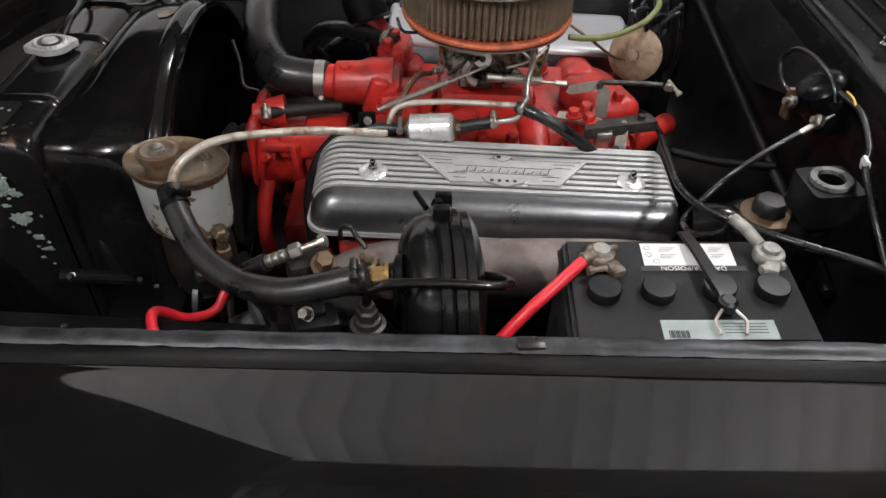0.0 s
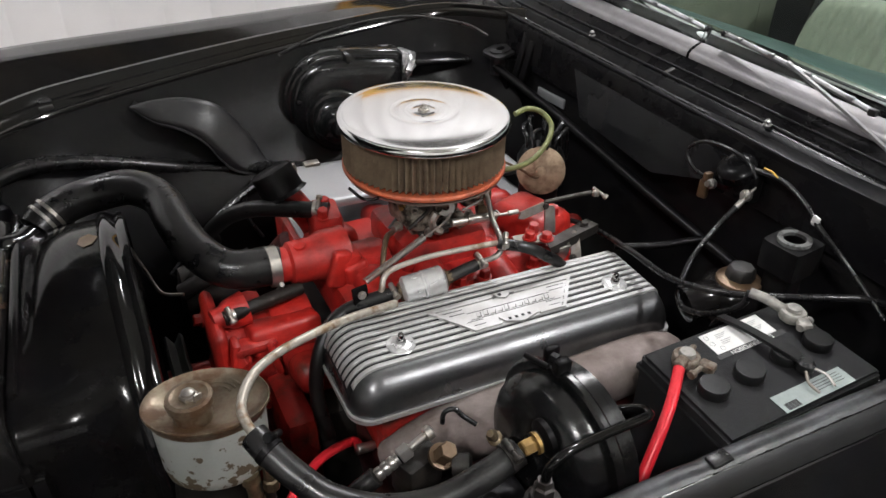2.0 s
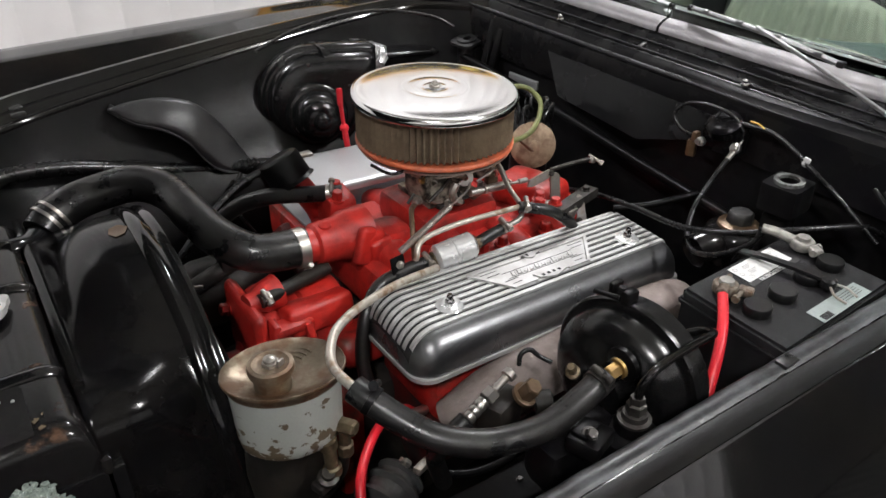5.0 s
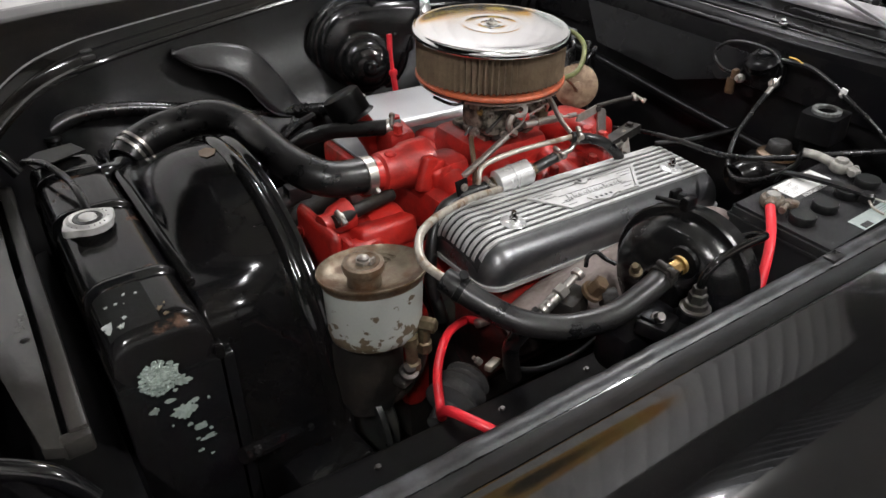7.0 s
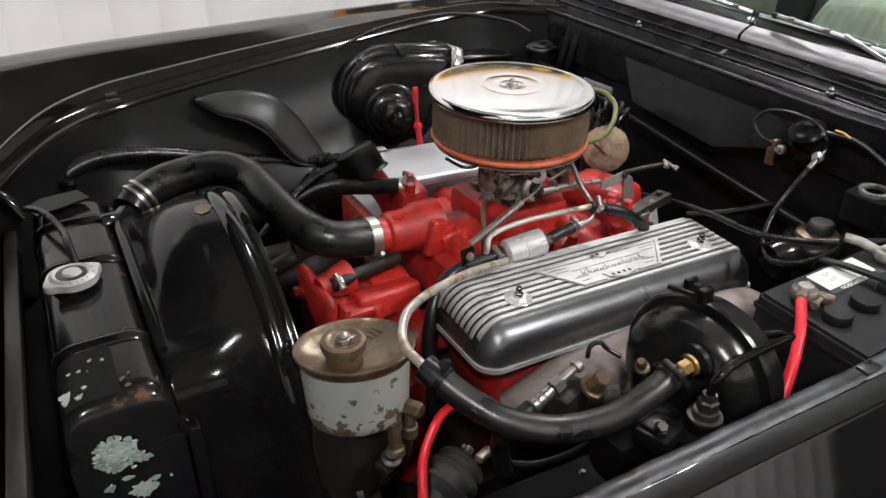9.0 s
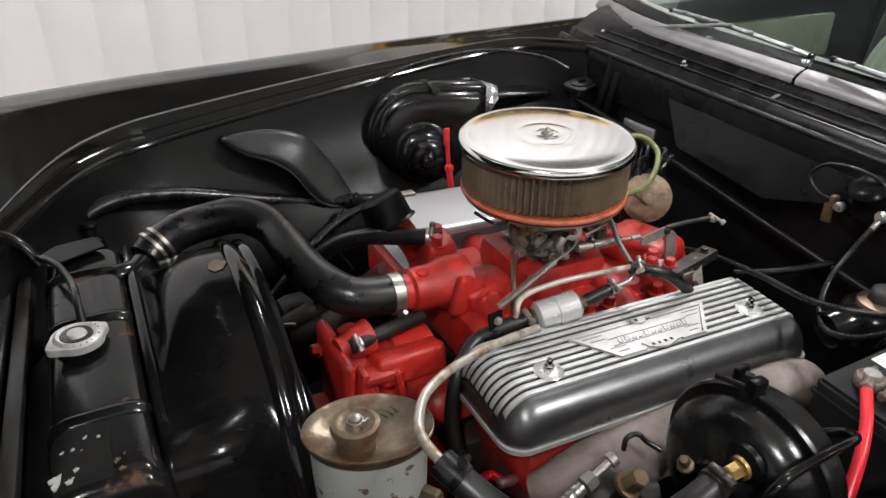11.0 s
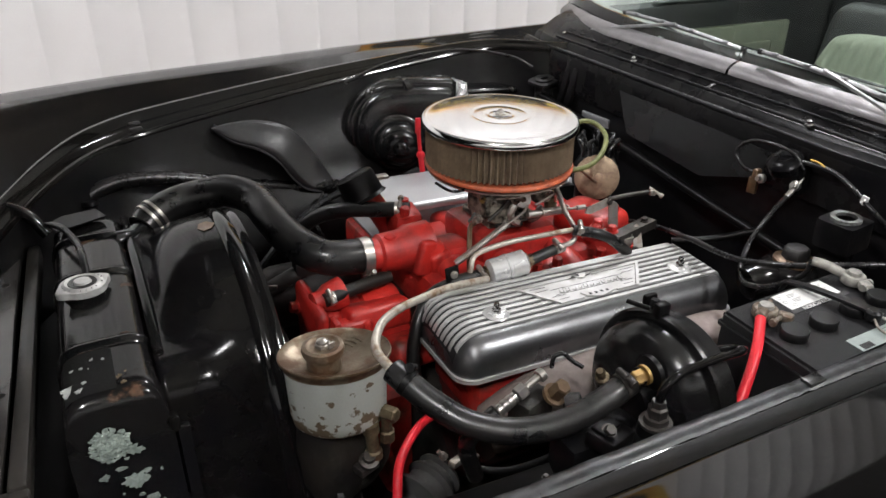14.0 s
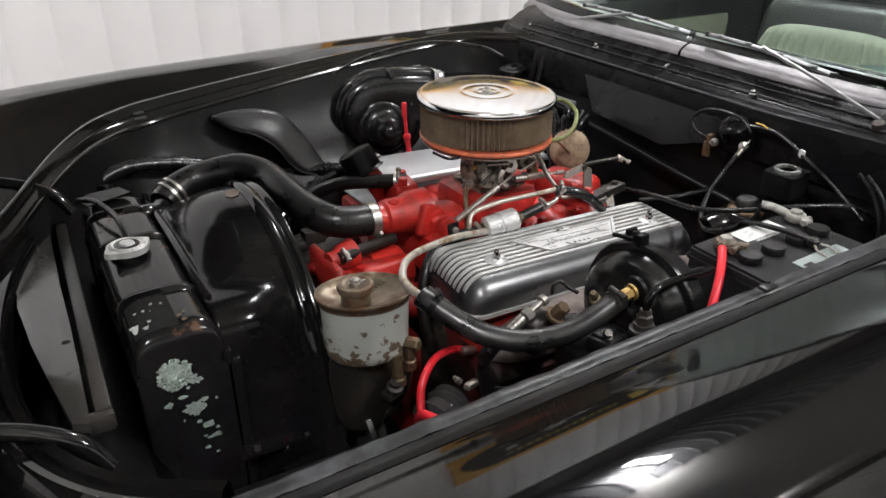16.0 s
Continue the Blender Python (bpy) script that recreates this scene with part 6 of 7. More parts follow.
# ---- battery ----
BZ = 0.868
battery = thing("battery", (0.25, 0.505, 0.66), "black car battery with white stickers and round caps", "battery")
BM = pose(0.2515, 0.5045, 0, 0, 0, 1.5)


def bpoint(u, v, z):
    return BM @ Vector((u + 0.08 * (v) * 0.9, v, z))


def brect(bm, u, v, su, sv, z, h, bevel=0.0, turn=0.0):
    c, s = math.cos(turn), math.sin(turn)
    poly = [(-su / 2, -sv / 2), (su / 2, -sv / 2), (su / 2, sv / 2), (-su / 2, sv / 2)]
    rows = [[bpoint(u + x * c - y * s, v + x * s + y * c, zz) for x, y in poly] for zz in (z, z + h)]
    return grid_faces(bm, rows, close_v=True, cap=True)


bm = bmesh.new()
brect(bm, 0, 0, 0.232, 0.146, 0.66, BZ - 0.66)
bmesh.ops.bevel(bm, geom=list(bm.edges), offset=0.004, segments=2, affect="EDGES")
case = part("case", bm, PLASTIC, battery, "dark textured plastic case")
bm = bmesh.new()
brect(bm, 0, 0.0, 0.238, 0.152, BZ - 0.022, 0.010)
bmesh.ops.bevel(bm, geom=list(bm.edges), offset=0.003, segments=2, affect="EDGES")
part("rim", bm, PLASTIC, case)
for u, v in ((-0.083, -0.010), (-0.030, -0.010), (0.030, -0.008), (0.083, -0.008)):
    c = bpoint(u, v, BZ)
    bm = bmesh.new()
    lathe(bm, c, (0, 0, 1), [(0.0160, 0), (0.0164, 0.001), (0.0164, 0.0105), (0.0154, 0.0118), (0.006, 0.0120)], 30)
    part("cell_cap", bm, CAPS, battery, "round black cell cap")
bm = bmesh.new()
brect(bm, 0.012, 0.048, 0.095, 0.034, BZ + 0.0003, 0.0006)
lab = part("sticker", bm, LABEL, battery, "white sticker with fine print")
for k in range(9):
    for u0, w0 in ((-0.012, 0.016), (0.040, 0.014)):
        if (k * 5 + int(u0 * 1000)) % 4 == 0:
            continue
        bm = bmesh.new()
        brect(bm, u0 + 0.002 * ((k * 3) % 4 - 1), 0.0605 - 0.0026 * k, w0 * (0.6 + 0.13 * ((k * 7) % 4)), 0.0008, BZ + 0.0010, 0.0002)
        part("print_bar", bm, PRINTGREY, lab)
for u0, v0 in ((-0.029, 0.058), (-0.029, 0.047), (-0.022, 0.037), (0.020, 0.052)):
    bm = bmesh.new()
    c0 = bpoint(u0, v0, BZ + 0.0011)
    tube(bm, [c0 + Vector((0.0031 * math.cos(a), 0.0031 * math.sin(a), 0)) for a in np.linspace(0, 6.2, 14)], 0.0003, 4, 1)
    part("print_symbol", bm, PRINTGREY, lab)
bm = bmesh.new()
brect(bm, 0.014, 0.0265, 0.108, 0.0075, BZ + 0.0003, 0.0005)
strip = part("print_strip", bm, INK, battery, "black warning strip with white capitals")
words = bpy.data.curves.new("warning_words", "FONT")
words.body = "DANGER/POISON"
words.size, words.extrude, words.align_x, words.align_y = 0.0085, 0.0002, "CENTER", "CENTER"
words.materials.append(LABEL)
wt = new("warning_words", words)
wt.parent = strip
wt.matrix_world = Matrix.Translation(bpoint(0.014, 0.0265, BZ + 0.0012)) @ Matrix.Rotation(radians(181.5), 4, "Z")
wt.matrix_parent_inverse = Matrix()
wt.location = bpoint(0.014, 0.0265, BZ + 0.0012) - ORIGIN[strip]
bm = bmesh.new()
brect(bm, 0.020, -0.057, 0.108, 0.024, BZ + 0.0003, 0.0006)
lab = part("sticker", bm, SILVERLABEL, battery, "silver sticker with a bar code")
for k in range(12):
    bm = bmesh.new()
    brect(bm, -0.028 + 0.0016 * k, -0.063, 0.0007 + 0.0004 * (k % 3), 0.009, BZ + 0.0010, 0.0003)
    part("print_bar", bm, INK, lab)
for k in range(4):
    bm = bmesh.new()
    brect(bm, 0.044, -0.050 - 0.0036 * k, 0.042, 0.0006, BZ + 0.0010, 0.0003)
    part("print_bar", bm, INK, lab)
# hold-down strap with its hook
bm = bmesh.new()
rows = []
for u, v, z in ((0.012, 0.086, -0.012), (0.014, 0.080, 0.003), (0.018, 0.05, 0.009), (0.023, 0.01, 0.013), (0.028, -0.022, 0.014), (0.030, -0.034, 0.013)):
    rows.append([bpoint(u + du, v, BZ + z + dz) for du, dz in ((-0.0068, 0.0), (-0.0058, 0.0025), (0.0058, 0.0025), (0.0068, 0.0), (0.0058, -0.002), (-0.0058, -0.002))])
grid_faces(bm, rows, close_v=True, cap=True)
strap = part("strap", bm, CAPS, battery, "black rubber hold-down strap")
bm = bmesh.new()
lathe(bm, bpoint(0.030, -0.034, BZ + 0.010), (0, 0, 1), [(0.0095, -0.004), (0.0095, 0.005), (0.006, 0.008)], 18)
part("strap_end", bm, CAPS, strap)
for s in (-1, 1):
    bm = bmesh.new()
    tube(bm, [bpoint(0.030 + s * 0.006, -0.040, BZ + 0.010), bpoint(0.030 + s * 0.014, -0.052, BZ + 0.007), bpoint(0.030 + s * 0.012, -0.066, BZ + 0.004)], 0.0017, 8)
    part("hook", bm, STEEL, strap)
for nm, u, v, mat in (("positive_terminal", -0.082, 0.036, CORRODED), ("negative_terminal", 0.092, 0.038, LEAD)):
    c = bpoint(u, v, BZ)
    bm = bmesh.new()
    lathe(bm, c, (0, 0, 1), [(0.0105, 0), (0.0098, 0.014), (0.0085, 0.020), (0.004, 0.0205)], 20)
    post = part(nm, bm, LEAD, battery, "grey lead post with its clamp")
    bm = bmesh.new()
    lathe(bm, c + Vector((0, 0, 0.003)), (0, 0, 1), [(0.0145, 0), (0.0155, 0.002), (0.0155, 0.010), (0.014, 0.012), (0.0105, 0.0125)], 24)
    sgn = -1 if u < 0 else 1
    box(bm, c + Vector((-0.012 * sgn if u < 0 else -0.004, -0.020, 0.009)), (0.015, 0.018, 0.010), 0.003, (0, 0, -25 * sgn))
    lathe(bm, c + Vector((-0.016, -0.024, 0.010)), (1, 0.25, 0), [(0.005, 0), (0.005, 0.005), (0.003, 0.006), (0.003, 0.020), (0.005, 0.021), (0.005, 0.025)], 8)
    part("clamp", bm, mat, post)
lug = bpoint(0.092, 0.038, BZ)
bm = bmesh.new()
tube(bm, [lug + Vector((-0.006, 0.012, 0.012)), lug + Vector((-0.016, 0.030, 0.018)), lug + Vector((-0.026, 0.046, 0.02))], 0.0065, 12)
part("cable_lug", bm, LEAD, battery)


def cable(name, pts, r, mat, label, lug=None, category="cable"):
    bm = bmesh.new()
    tube(bm, pts, r, 14)
    c = thing(name, pts[0], label, category)
    part("sheath", bm, mat, c, "", 60)
    if lug:
        at, way, lm = lug
        bm = bmesh.new()
        lathe(bm, at, way, [(r * 0.7, -0.012), (r * 1.15, -0.010), (r * 1.15, 0.012), (r * 0.8, 0.016), (r * 0.5, 0.03)], 12)
        part("lug", bm, lm, c, "crimped metal lug")
    return c


post = bpoint(-0.082, 0.036, BZ)
cable("positive_cable", [(0.155, 0.531, 0.879), (0.123, 0.504, 0.866), (0.097, 0.486, 0.850), (0.072, 0.472, 0.825), (0.048, 0.460, 0.79), (0.02, 0.46, 0.70)], 0.0063, REDCABLE, "thick red battery cable", ((0.161, 0.534, 0.880), (0.9, 0.4, 0.1), CORRODED))
cable("starter_cable", [(-0.145, 0.744, 0.682), (-0.149, 0.771, 0.670), (-0.193, 0.750, 0.685), (-0.230, 0.718, 0.693), (-0.263, 0.681, 0.691), (-0.280, 0.650, 0.672), (-0.301, 0.616, 0.692), (-0.315, 0.594, 0.724), (-0.319, 0.573, 0.746), (-0.312, 0.548, 0.751), (-0.300, 0.528, 0.747), (-0.290, 0.512, 0.741)], 0.0063, REDCABLE, "thick red starter cable", ((-0.142, 0.744, 0.681), (0.9, 0.1, -0.2), ZINC))
cable("ground_cable", [(0.463, 0.741, 0.919), (0.414, 0.740, 0.879), (0.375, 0.736, 0.842), (0.337, 0.714, 0.816), (0.308, 0.679, 0.812), (0.305, 0.635, 0.829), (0.318, 0.598, 0.862), (lug.x - 0.026, lug.y + 0.046, BZ + 0.020)], 0.0040, WIRE, "black ground cable to the firewall", ((0.452, 0.741, 0.910), (0.7, 0, 0.6), ZINC))
cable("speed_cable", [(0.325, 1.05, 0.75), (0.329, 0.986, 0.785), (0.326, 0.893, 0.812), (0.312, 0.797, 0.832), (0.304, 0.705, 0.843), (0.318, 0.627, 0.864), (0.37, 0.567, 0.880), (0.457, 0.524, 0.877), (0.49, 0.50, 0.86)], 0.0045, WIRE, "long black sheathed cable over the bay")

# ---- fuel filter and lines ----
fuel = thing("fuel_filter", (0.0, 0.86, 0.82), "bright metal inline fuel filter with rubber hoses", "fuel filter")
FA, FB = Vector((-0.034, 0.862, 0.822)), Vector((0.030, 0.853, 0.832))
bm = bmesh.new()
L = (FB - FA).length
lathe(bm, FA, FB - FA, [(0.006, -0.008), (0.006, 0), (0.016, 0.001), (0.0205, 0.005), (0.0205, L * 0.46), (0.0214, L * 0.47), (0.0214, L * 0.52), (0.0205, L * 0.53), (0.0205, L - 0.005), (0.016, L - 0.001), (0.006, L), (0.006, L + 0.008)], 36)
part("canister", bm, TIN, fuel, "bright tin canister")
for at, way in ((FA, FA - FB), (FB, FB - FA)):
    hexbolt("end_nut", at + way.normalized() * 0.0005, way, 0.0095, 0.009, OLDBRASS, fuel)
bm = bmesh.new()
tube(bm, [(-0.040, 0.863, 0.821), (-0.074, 0.866, 0.819), (-0.115, 0.867, 0.811), (-0.140, 0.857, 0.801), (-0.163, 0.841, 0.772), (-0.176, 0.825, 0.72), (-0.172, 0.80, 0.66)], 0.0102, 14)
part("inlet_hose", bm, RUBBER, fuel, "black fuel hose")
bm = bmesh.new()
tube(bm, [(0.036, 0.852, 0.833), (0.060, 0.852, 0.838), (0.088, 0.851, 0.844)], 0.0085, 14)
part("outlet_hose", bm, RUBBER, fuel)
clamp_band((0.082, 0.851, 0.843), (1, 0, 0.2), 0.0088, 0.007, fuel, screw=(0, -0.3, 1))
clamp_band((-0.046, 0.864, 0.8205), (1, 0, 0), 0.0088, 0.006, fuel, screw=(0, -0.3, 1))
bm = bmesh.new()
tube(bm, [(-0.064, 0.885, 0.790), (-0.062, 0.866, 0.830), (-0.047, 0.876, 0.850), (0.0, 0.876, 0.858), (0.055, 0.870, 0.861), (0.116, 0.853, 0.868)], 0.0042, 12)
part("vacuum_line", bm, TUBEPAINT, fuel, "thin pale metal line")
bm = bmesh.new()
tube(bm, [(0.112, 0.853, 0.868), (0.151, 0.834, 0.860), (0.185, 0.832, 0.838), (0.225, 0.845, 0.800), (0.23, 0.87, 0.76)], 0.0085, 14)
part("vacuum_hose", bm, RUBBER, fuel)
clamp_band((0.121, 0.849, 0.867), (1, -0.5, -0.2), 0.0088, 0.007, fuel, screw=(0, -0.3, 1))
bm = bmesh.new()
tube(bm, [(0.088, 0.851, 0.844), (0.112, 0.850, 0.850), (0.124, 0.862, 0.862), (0.130, 0.90, 0.878), (0.140, 0.935, 0.895), (0.135, 0.955, 0.910), (0.115, 0.965, 0.912)], 0.0042, 12)
part("fuel_line", bm, ZINC, fuel, "bright bent fuel line to the carburetor")
bm = bmesh.new()
tube(bm, [(-0.052, 0.885, 0.80), (-0.045, 0.90, 0.845), (-0.025, 0.935, 0.865), (-0.005, 0.96, 0.858)], 0.0042, 10)
part("choke_tube", bm, RUST, fuel, "brown steel tube")
bm = bmesh.new()
box(bm, (-0.092, 0.866, 0.831), (0.024, 0.004, 0.028), 0.002, (-12, 0, 10))
lathe(bm, (-0.092, 0.866, 0.811), (1, 0, 0), [(0.0118, -0.008), (0.0128, -0.006), (0.0128, 0.006), (0.0118, 0.008)], 18)
clip = part("hose_bracket", bm, SATIN, fuel, "black p-clip with a bolt")
hexbolt("clip_bolt", (-0.091, 0.862, 0.834), (-0.1, -1, 0.2), 0.0045, 0.005, STEEL, clip)

# ---- throttle linkage ----
link = thing("throttle_linkage", (0.25, 0.93, 0.82), "worn steel throttle linkage with a return spring", "linkage")
sa, sb = Vector((-0.078, 0.882, 0.840)), Vector((0.020, 0.900, 0.876))
bm = bmesh.new()
turns, n = 40, 40 * 9
ax = (sb - sa).normalized()
u = ax.orthogonal().normalized()
w = ax.cross(u)
tube(bm, [sa + (sb - sa) * (k / n) + (u * math.cos(2 * math.pi * turns * k / n) + w * math.sin(2 * math.pi * turns * k / n)) * 0.0046 for k in range(n + 1)], 0.00105, 5, 1, False)
part("return_spring", bm, STEEL, link, "coiled steel return spring")
bm = bmesh.new()
tube(bm, [sb, sb + (sb - sa) * 0.35, (0.085, 0.935, 0.890)], 0.0018, 6)
part("spring_wire", bm, STEEL, link)
bm = bmesh.new()
ra, rb = Vector((0.074, 0.925, 0.872)), Vector((0.190, 0.925, 0.864))
lathe(bm, ra, rb - ra, [(0.004, 0), (0.0062, 0.001), (0.0062, 0.022), (0.0045, 0.023), (0.0045, 0.027), (0.0068, 0.028), (0.0068, 0.076), (0.004, 0.078), (0.0022, 0.079), (0.0022, 0.098), (0.0042, 0.099), (0.0042, 0.116)], 14)
part("dashpot_rod", bm, ZINC, link, "bright threaded rod with a sleeve")
bm = bmesh.new()
tube(bm, [(0.104, 0.917, 0.874), (0.125, 0.915, 0.874), (0.150, 0.917, 0.872), (0.152, 0.925, 0.874), (0.150, 0.933, 0.870)], 0.0016, 6)
part("clip_wire", bm, STEEL, link)
bm = bmesh.new()
prism(bm, [(-0.026, -0.012), (-0.022, -0.002), (0.018, 0.008), (0.022, 0.0), (0.016, -0.006), (-0.018, -0.014)], aim((0.216, 0.924, 0.864), (-0.1, -1, 0.25)), 0.004)
arm = part("bellcrank", bm, STEEL, link, "grey steel bellcrank arm")
hexbolt("pivot_bolt", (0.236, 0.920, 0.866), (-0.1, -1, 0.2), 0.005, 0.006, DARKSTEEL, arm)
bm = bmesh.new()
prism(bm, [(-0.008, -0.026)] + [(0.0085 * math.cos(a), 0.012 + 0.0085 * math.sin(a)) for a in np.linspace(math.pi, 0, 9)] + [(0.010, -0.026)], aim((0.243, 0.916, 0.846), (-0.15, -1, 0.15)), 0.004)
part("pivot_upright", bm, STEEL, link, "rounded steel upright")
bm = bmesh.new()
prism(bm, [(0.180, 0.912), (0.186, 0.930), (0.238, 0.930), (0.252, 0.905), (0.236, 0.892)], pose(0, 0, 0.821, 0, 2, 0), 0.003)
part("base_plate", bm, STEEL, link, "worn flat steel plate")
bm = bmesh.new()
prism(bm, [(0.315, 0.913), (0.218, 0.884), (0.212, 0.862), (0.322, 0.890)], pose(0, 0, 0.824, 0, 0, 0), 0.003)
rows = [[(x, y, z) for z in (0.826, 0.812)] for x, y in ((0.212, 0.861), (0.322, 0.889))]
grid_faces(bm, rows)
chan = part("channel_bracket", bm, DARKSTEEL, link, "oily dark steel channel bracket")
hexbolt("bracket_bolt", (0.300, 0.897, 0.827), (0, 0, 1), 0.006, 0.006, DARKSTEEL, chan)
bm = bmesh.new()
prism(bm, [(-0.008, -0.026), (0.010, -0.026), (0.008, 0.020), (0.0, 0.026), (-0.006, 0.020)], aim((0.270, 0.878, 0.806), (-0.25, -1, 0.45)), 0.003)
leg = part("bracket_leg", bm, STEEL, link)
hexbolt("bracket_bolt", (0.263, 0.870, 0.790), (-0.25, -1, 0.45), 0.005, 0.006, DARKSTEEL, leg)
bm = bmesh.new()
box(bm, (0.243, 0.872, 0.803), (0.022, 0.004, 0.034), 0.0015, (18, 0, 4))
box(bm, (0.243, 0.877, 0.820), (0.022, 0.014, 0.004), 0.0015, (0, 0, 4))
part("lever", bm, ZINC, link)
bm = bmesh.new()
tube(bm, [(0.240, 0.926, 0.868), (0.285, 0.927, 0.867), (0.328, 0.925, 0.866)], 0.0038, 10)
rod = part("pedal_rod", bm, DARKSTEEL, link)
bm = bmesh.new()
box(bm, (0.338, 0.925, 0.862), (0.014, 0.008, 0.010), 0.002, (0, 20, 20))
lathe(bm, (0.343, 0.927, 0.864), (0.6, -0.8, -0.5), [(0.003, -0.010), (0.003, 0.012), (0.005, 0.0125), (0.005, 0.018)], 8)
part("rod_end", bm, STEEL, rod)
for at in ((0.203, 0.906, 0.823), (0.222, 0.888, 0.826)):
    hexbolt("bracket_bolt", at, (0, 0, 1), 0.0085, 0.012, RED, link, "red-painted bolt")

# ---- distributor ----
dist = thing("distributor", (0.33, 1.05, 0.72), "distributor with black cap and tan vacuum advance", "distributor")
bm = bmesh.new()
lathe(bm, (0.335, 1.085, 0.76), (0.02, 0, 1), [(0.03, 0), (0.036, 0.02), (0.036, 0.06), (0.043, 0.065), (0.043, 0.10), (0.036, 0.115), (0.03, 0.12)], 28)
part("body", bm, SATIN, dist, "black distributor body and cap")
for k in range(7):
    a = 2 * math.pi * k / 7
    bm = bmesh.new()
    c = Vector((0.335 + 0.026 * math.cos(a), 1.085 + 0.026 * math.sin(a), 0.875))
    tube(bm, [c, c + Vector((0, 0, 0.020)), c + Vector((0.012 + 0.012 * math.cos(a), 0.012 + 0.012 * math.sin(a), 0.036)), c + Vector((0.035, 0.035 + 0.02 * math.sin(a), 0.026)), c + Vector((0.05, 0.05 + 0.02 * math.sin(a), -0.03)), c + Vector((0.055, 0.05, -0.10))], 0.0038, 8, 8)
    part("plug_wire", bm, WIRE, dist, "black plug wire")
bm = bmesh.new()
lathe(bm, (0.318, 1.055, 0.850), (-0.50, -0.82, 0.26), [(0.0, -0.018), (0.030, -0.017), (0.040, -0.010), (0.0425, -0.004), (0.0425, 0.001), (0.038, 0.004), (0.030, 0.0075), (0.014, 0.010), (0.010, 0.011), (0.0095, 0.016), (0.006, 0.017)], 44)
part("vacuum_advance", bm, DIAPHRAGM, dist, "tan corroded vacuum advance can")
bm = bmesh.new()
tube(bm, [(0.195, 0.985, 0.908), (0.217, 0.988, 0.905), (0.250, 1.0, 0.902), (0.283, 1.018, 0.903), (0.322, 1.048, 0.909), (0.344, 1.074, 0.924), (0.336, 1.095, 0.941), (0.312, 1.104, 0.948), (0.285, 1.10, 0.944)], 0.0046, 12)
part("vacuum_hose", bm, GREENHOSE, dist, "olive green vacuum hose")
bm = bmesh.new()
tube(bm, [(0.295, 1.03, 0.853), (0.27, 1.01, 0.868), (0.235, 1.0, 0.895), (0.20, 1.01, 0.915)], 0.0022, 8)
part("wire", bm, RUST, dist, "thin red-brown wire")
bm = bmesh.new()
tube(bm, [(0.39, 1.04, 0.735), (0.34, 0.98, 0.745), (0.30, 0.94, 0.755)], 0.018, 16)
single("red_pipe", bm, RED, "short red-painted pipe at the engine's rear", "pipe")

# ---- dipstick ----
bm = bmesh.new()
tube(bm, [(0.095, 1.36, 0.79), (0.092, 1.365, 0.83)], 0.006, 10, 2)
tube(bm, [(0.092, 1.365, 0.825), (0.09, 1.37, 0.885)], 0.004, 10, 2)
box(bm, (0.0895, 1.371, 0.896), (0.012, 0.006, 0.034), 0.0025)
lathe(bm, (0.0923, 1.3645, 0.828), (-0.03, 0.1, 1), [(0.008, 0), (0.009, 0.003), (0.009, 0.008), (0.006, 0.012)], 12)
single("dipstick", bm, REDCABLE, "red-handled oil dipstick beside the blower", "dipstick")

# ---- heater blower and ducts ----
blower = thing("heater_blower", (0.08, 1.5, 0.72), "black round heater blower with its motor", "heater blower")
WAY = Vector((-0.30, -1.0, 0.12))
HC = Vector((0.108, 1.535, 0.838))
MC = Vector((0.102, 1.520, 0.818))
BZW = WAY.normalized()
BXW = Vector((0.957, -0.287, 0)).normalized()
BYW = BZW.cross(BXW).normalized()
BXW = BYW.cross(BZW).normalized()


def snail(r, out=0.0):
    """Outline of the blower's casing: round, with an outlet running off at the top."""
    pts = [(r * math.cos(a), r * math.sin(a)) for a in np.linspace(math.radians(96), math.radians(352), 40)]
    return pts + [(r * 0.98 + 0.012, -0.01), (0.118 + out, 0.022), (0.138 + out, 0.030), (0.141 + out, r - 0.012), (0.128 + out, r - 0.002), (0.05, r + 0.001)]


HM = Matrix((BXW.to_4d(), BYW.to_4d(), BZW.to_4d(), (0, 0, 0, 1))).transposed()
HM[3] = (0, 0, 0, 1)
HM.translation = HC
bm = bmesh.new()
levels = [(0.106, 0.0, -0.075), (0.114, 0.004, -0.07), (0.117, 0.004, -0.04), (0.117, 0.004, 0.0), (0.113, 0.002, 0.010), (0.104, -0.002, 0.014), (0.099, -0.004, 0.014), (0.096, -0.005, 0.020), (0.092, -0.006, 0.028), (0.084, -0.01, 0.033), (0.05, -0.03, 0.034)]
rows = [[HM @ Vector((x, y, z)) for x, y in snail(r, o)] for r, o, z in levels]
grid_faces(bm, rows, close_v=True, cap=True)
part("housing", bm, BOOSTERBLACK, blower, "black snail-shaped blower housing", 50)
bm = bmesh.new()
lathe(bm, MC, WAY, [(0.066, 0.010), (0.066, 0.034), (0.062, 0.037), (0.053, 0.038), (0.051, 0.062), (0.046, 0.074), (0.040, 0.078), (0.038, 0.090), (0.031, 0.096), (0.018, 0.098), (0.016, 0.108), (0.011, 0.112), (0.004, 0.113)], 32)
part("motor", bm, BOOSTERBLACK, blower, "black blower motor")
for k in range(5):
    a = 2 * math.pi * k / 5 + 0.4
    mm = aim(HC, WAY)
    hexbolt("housing_screw", mm @ Vector((0.082 * math.cos(a), 0.082 * math.sin(a), 0.033)), WAY, 0.003, 0.004, DUSTY, blower)
bm = bmesh.new()
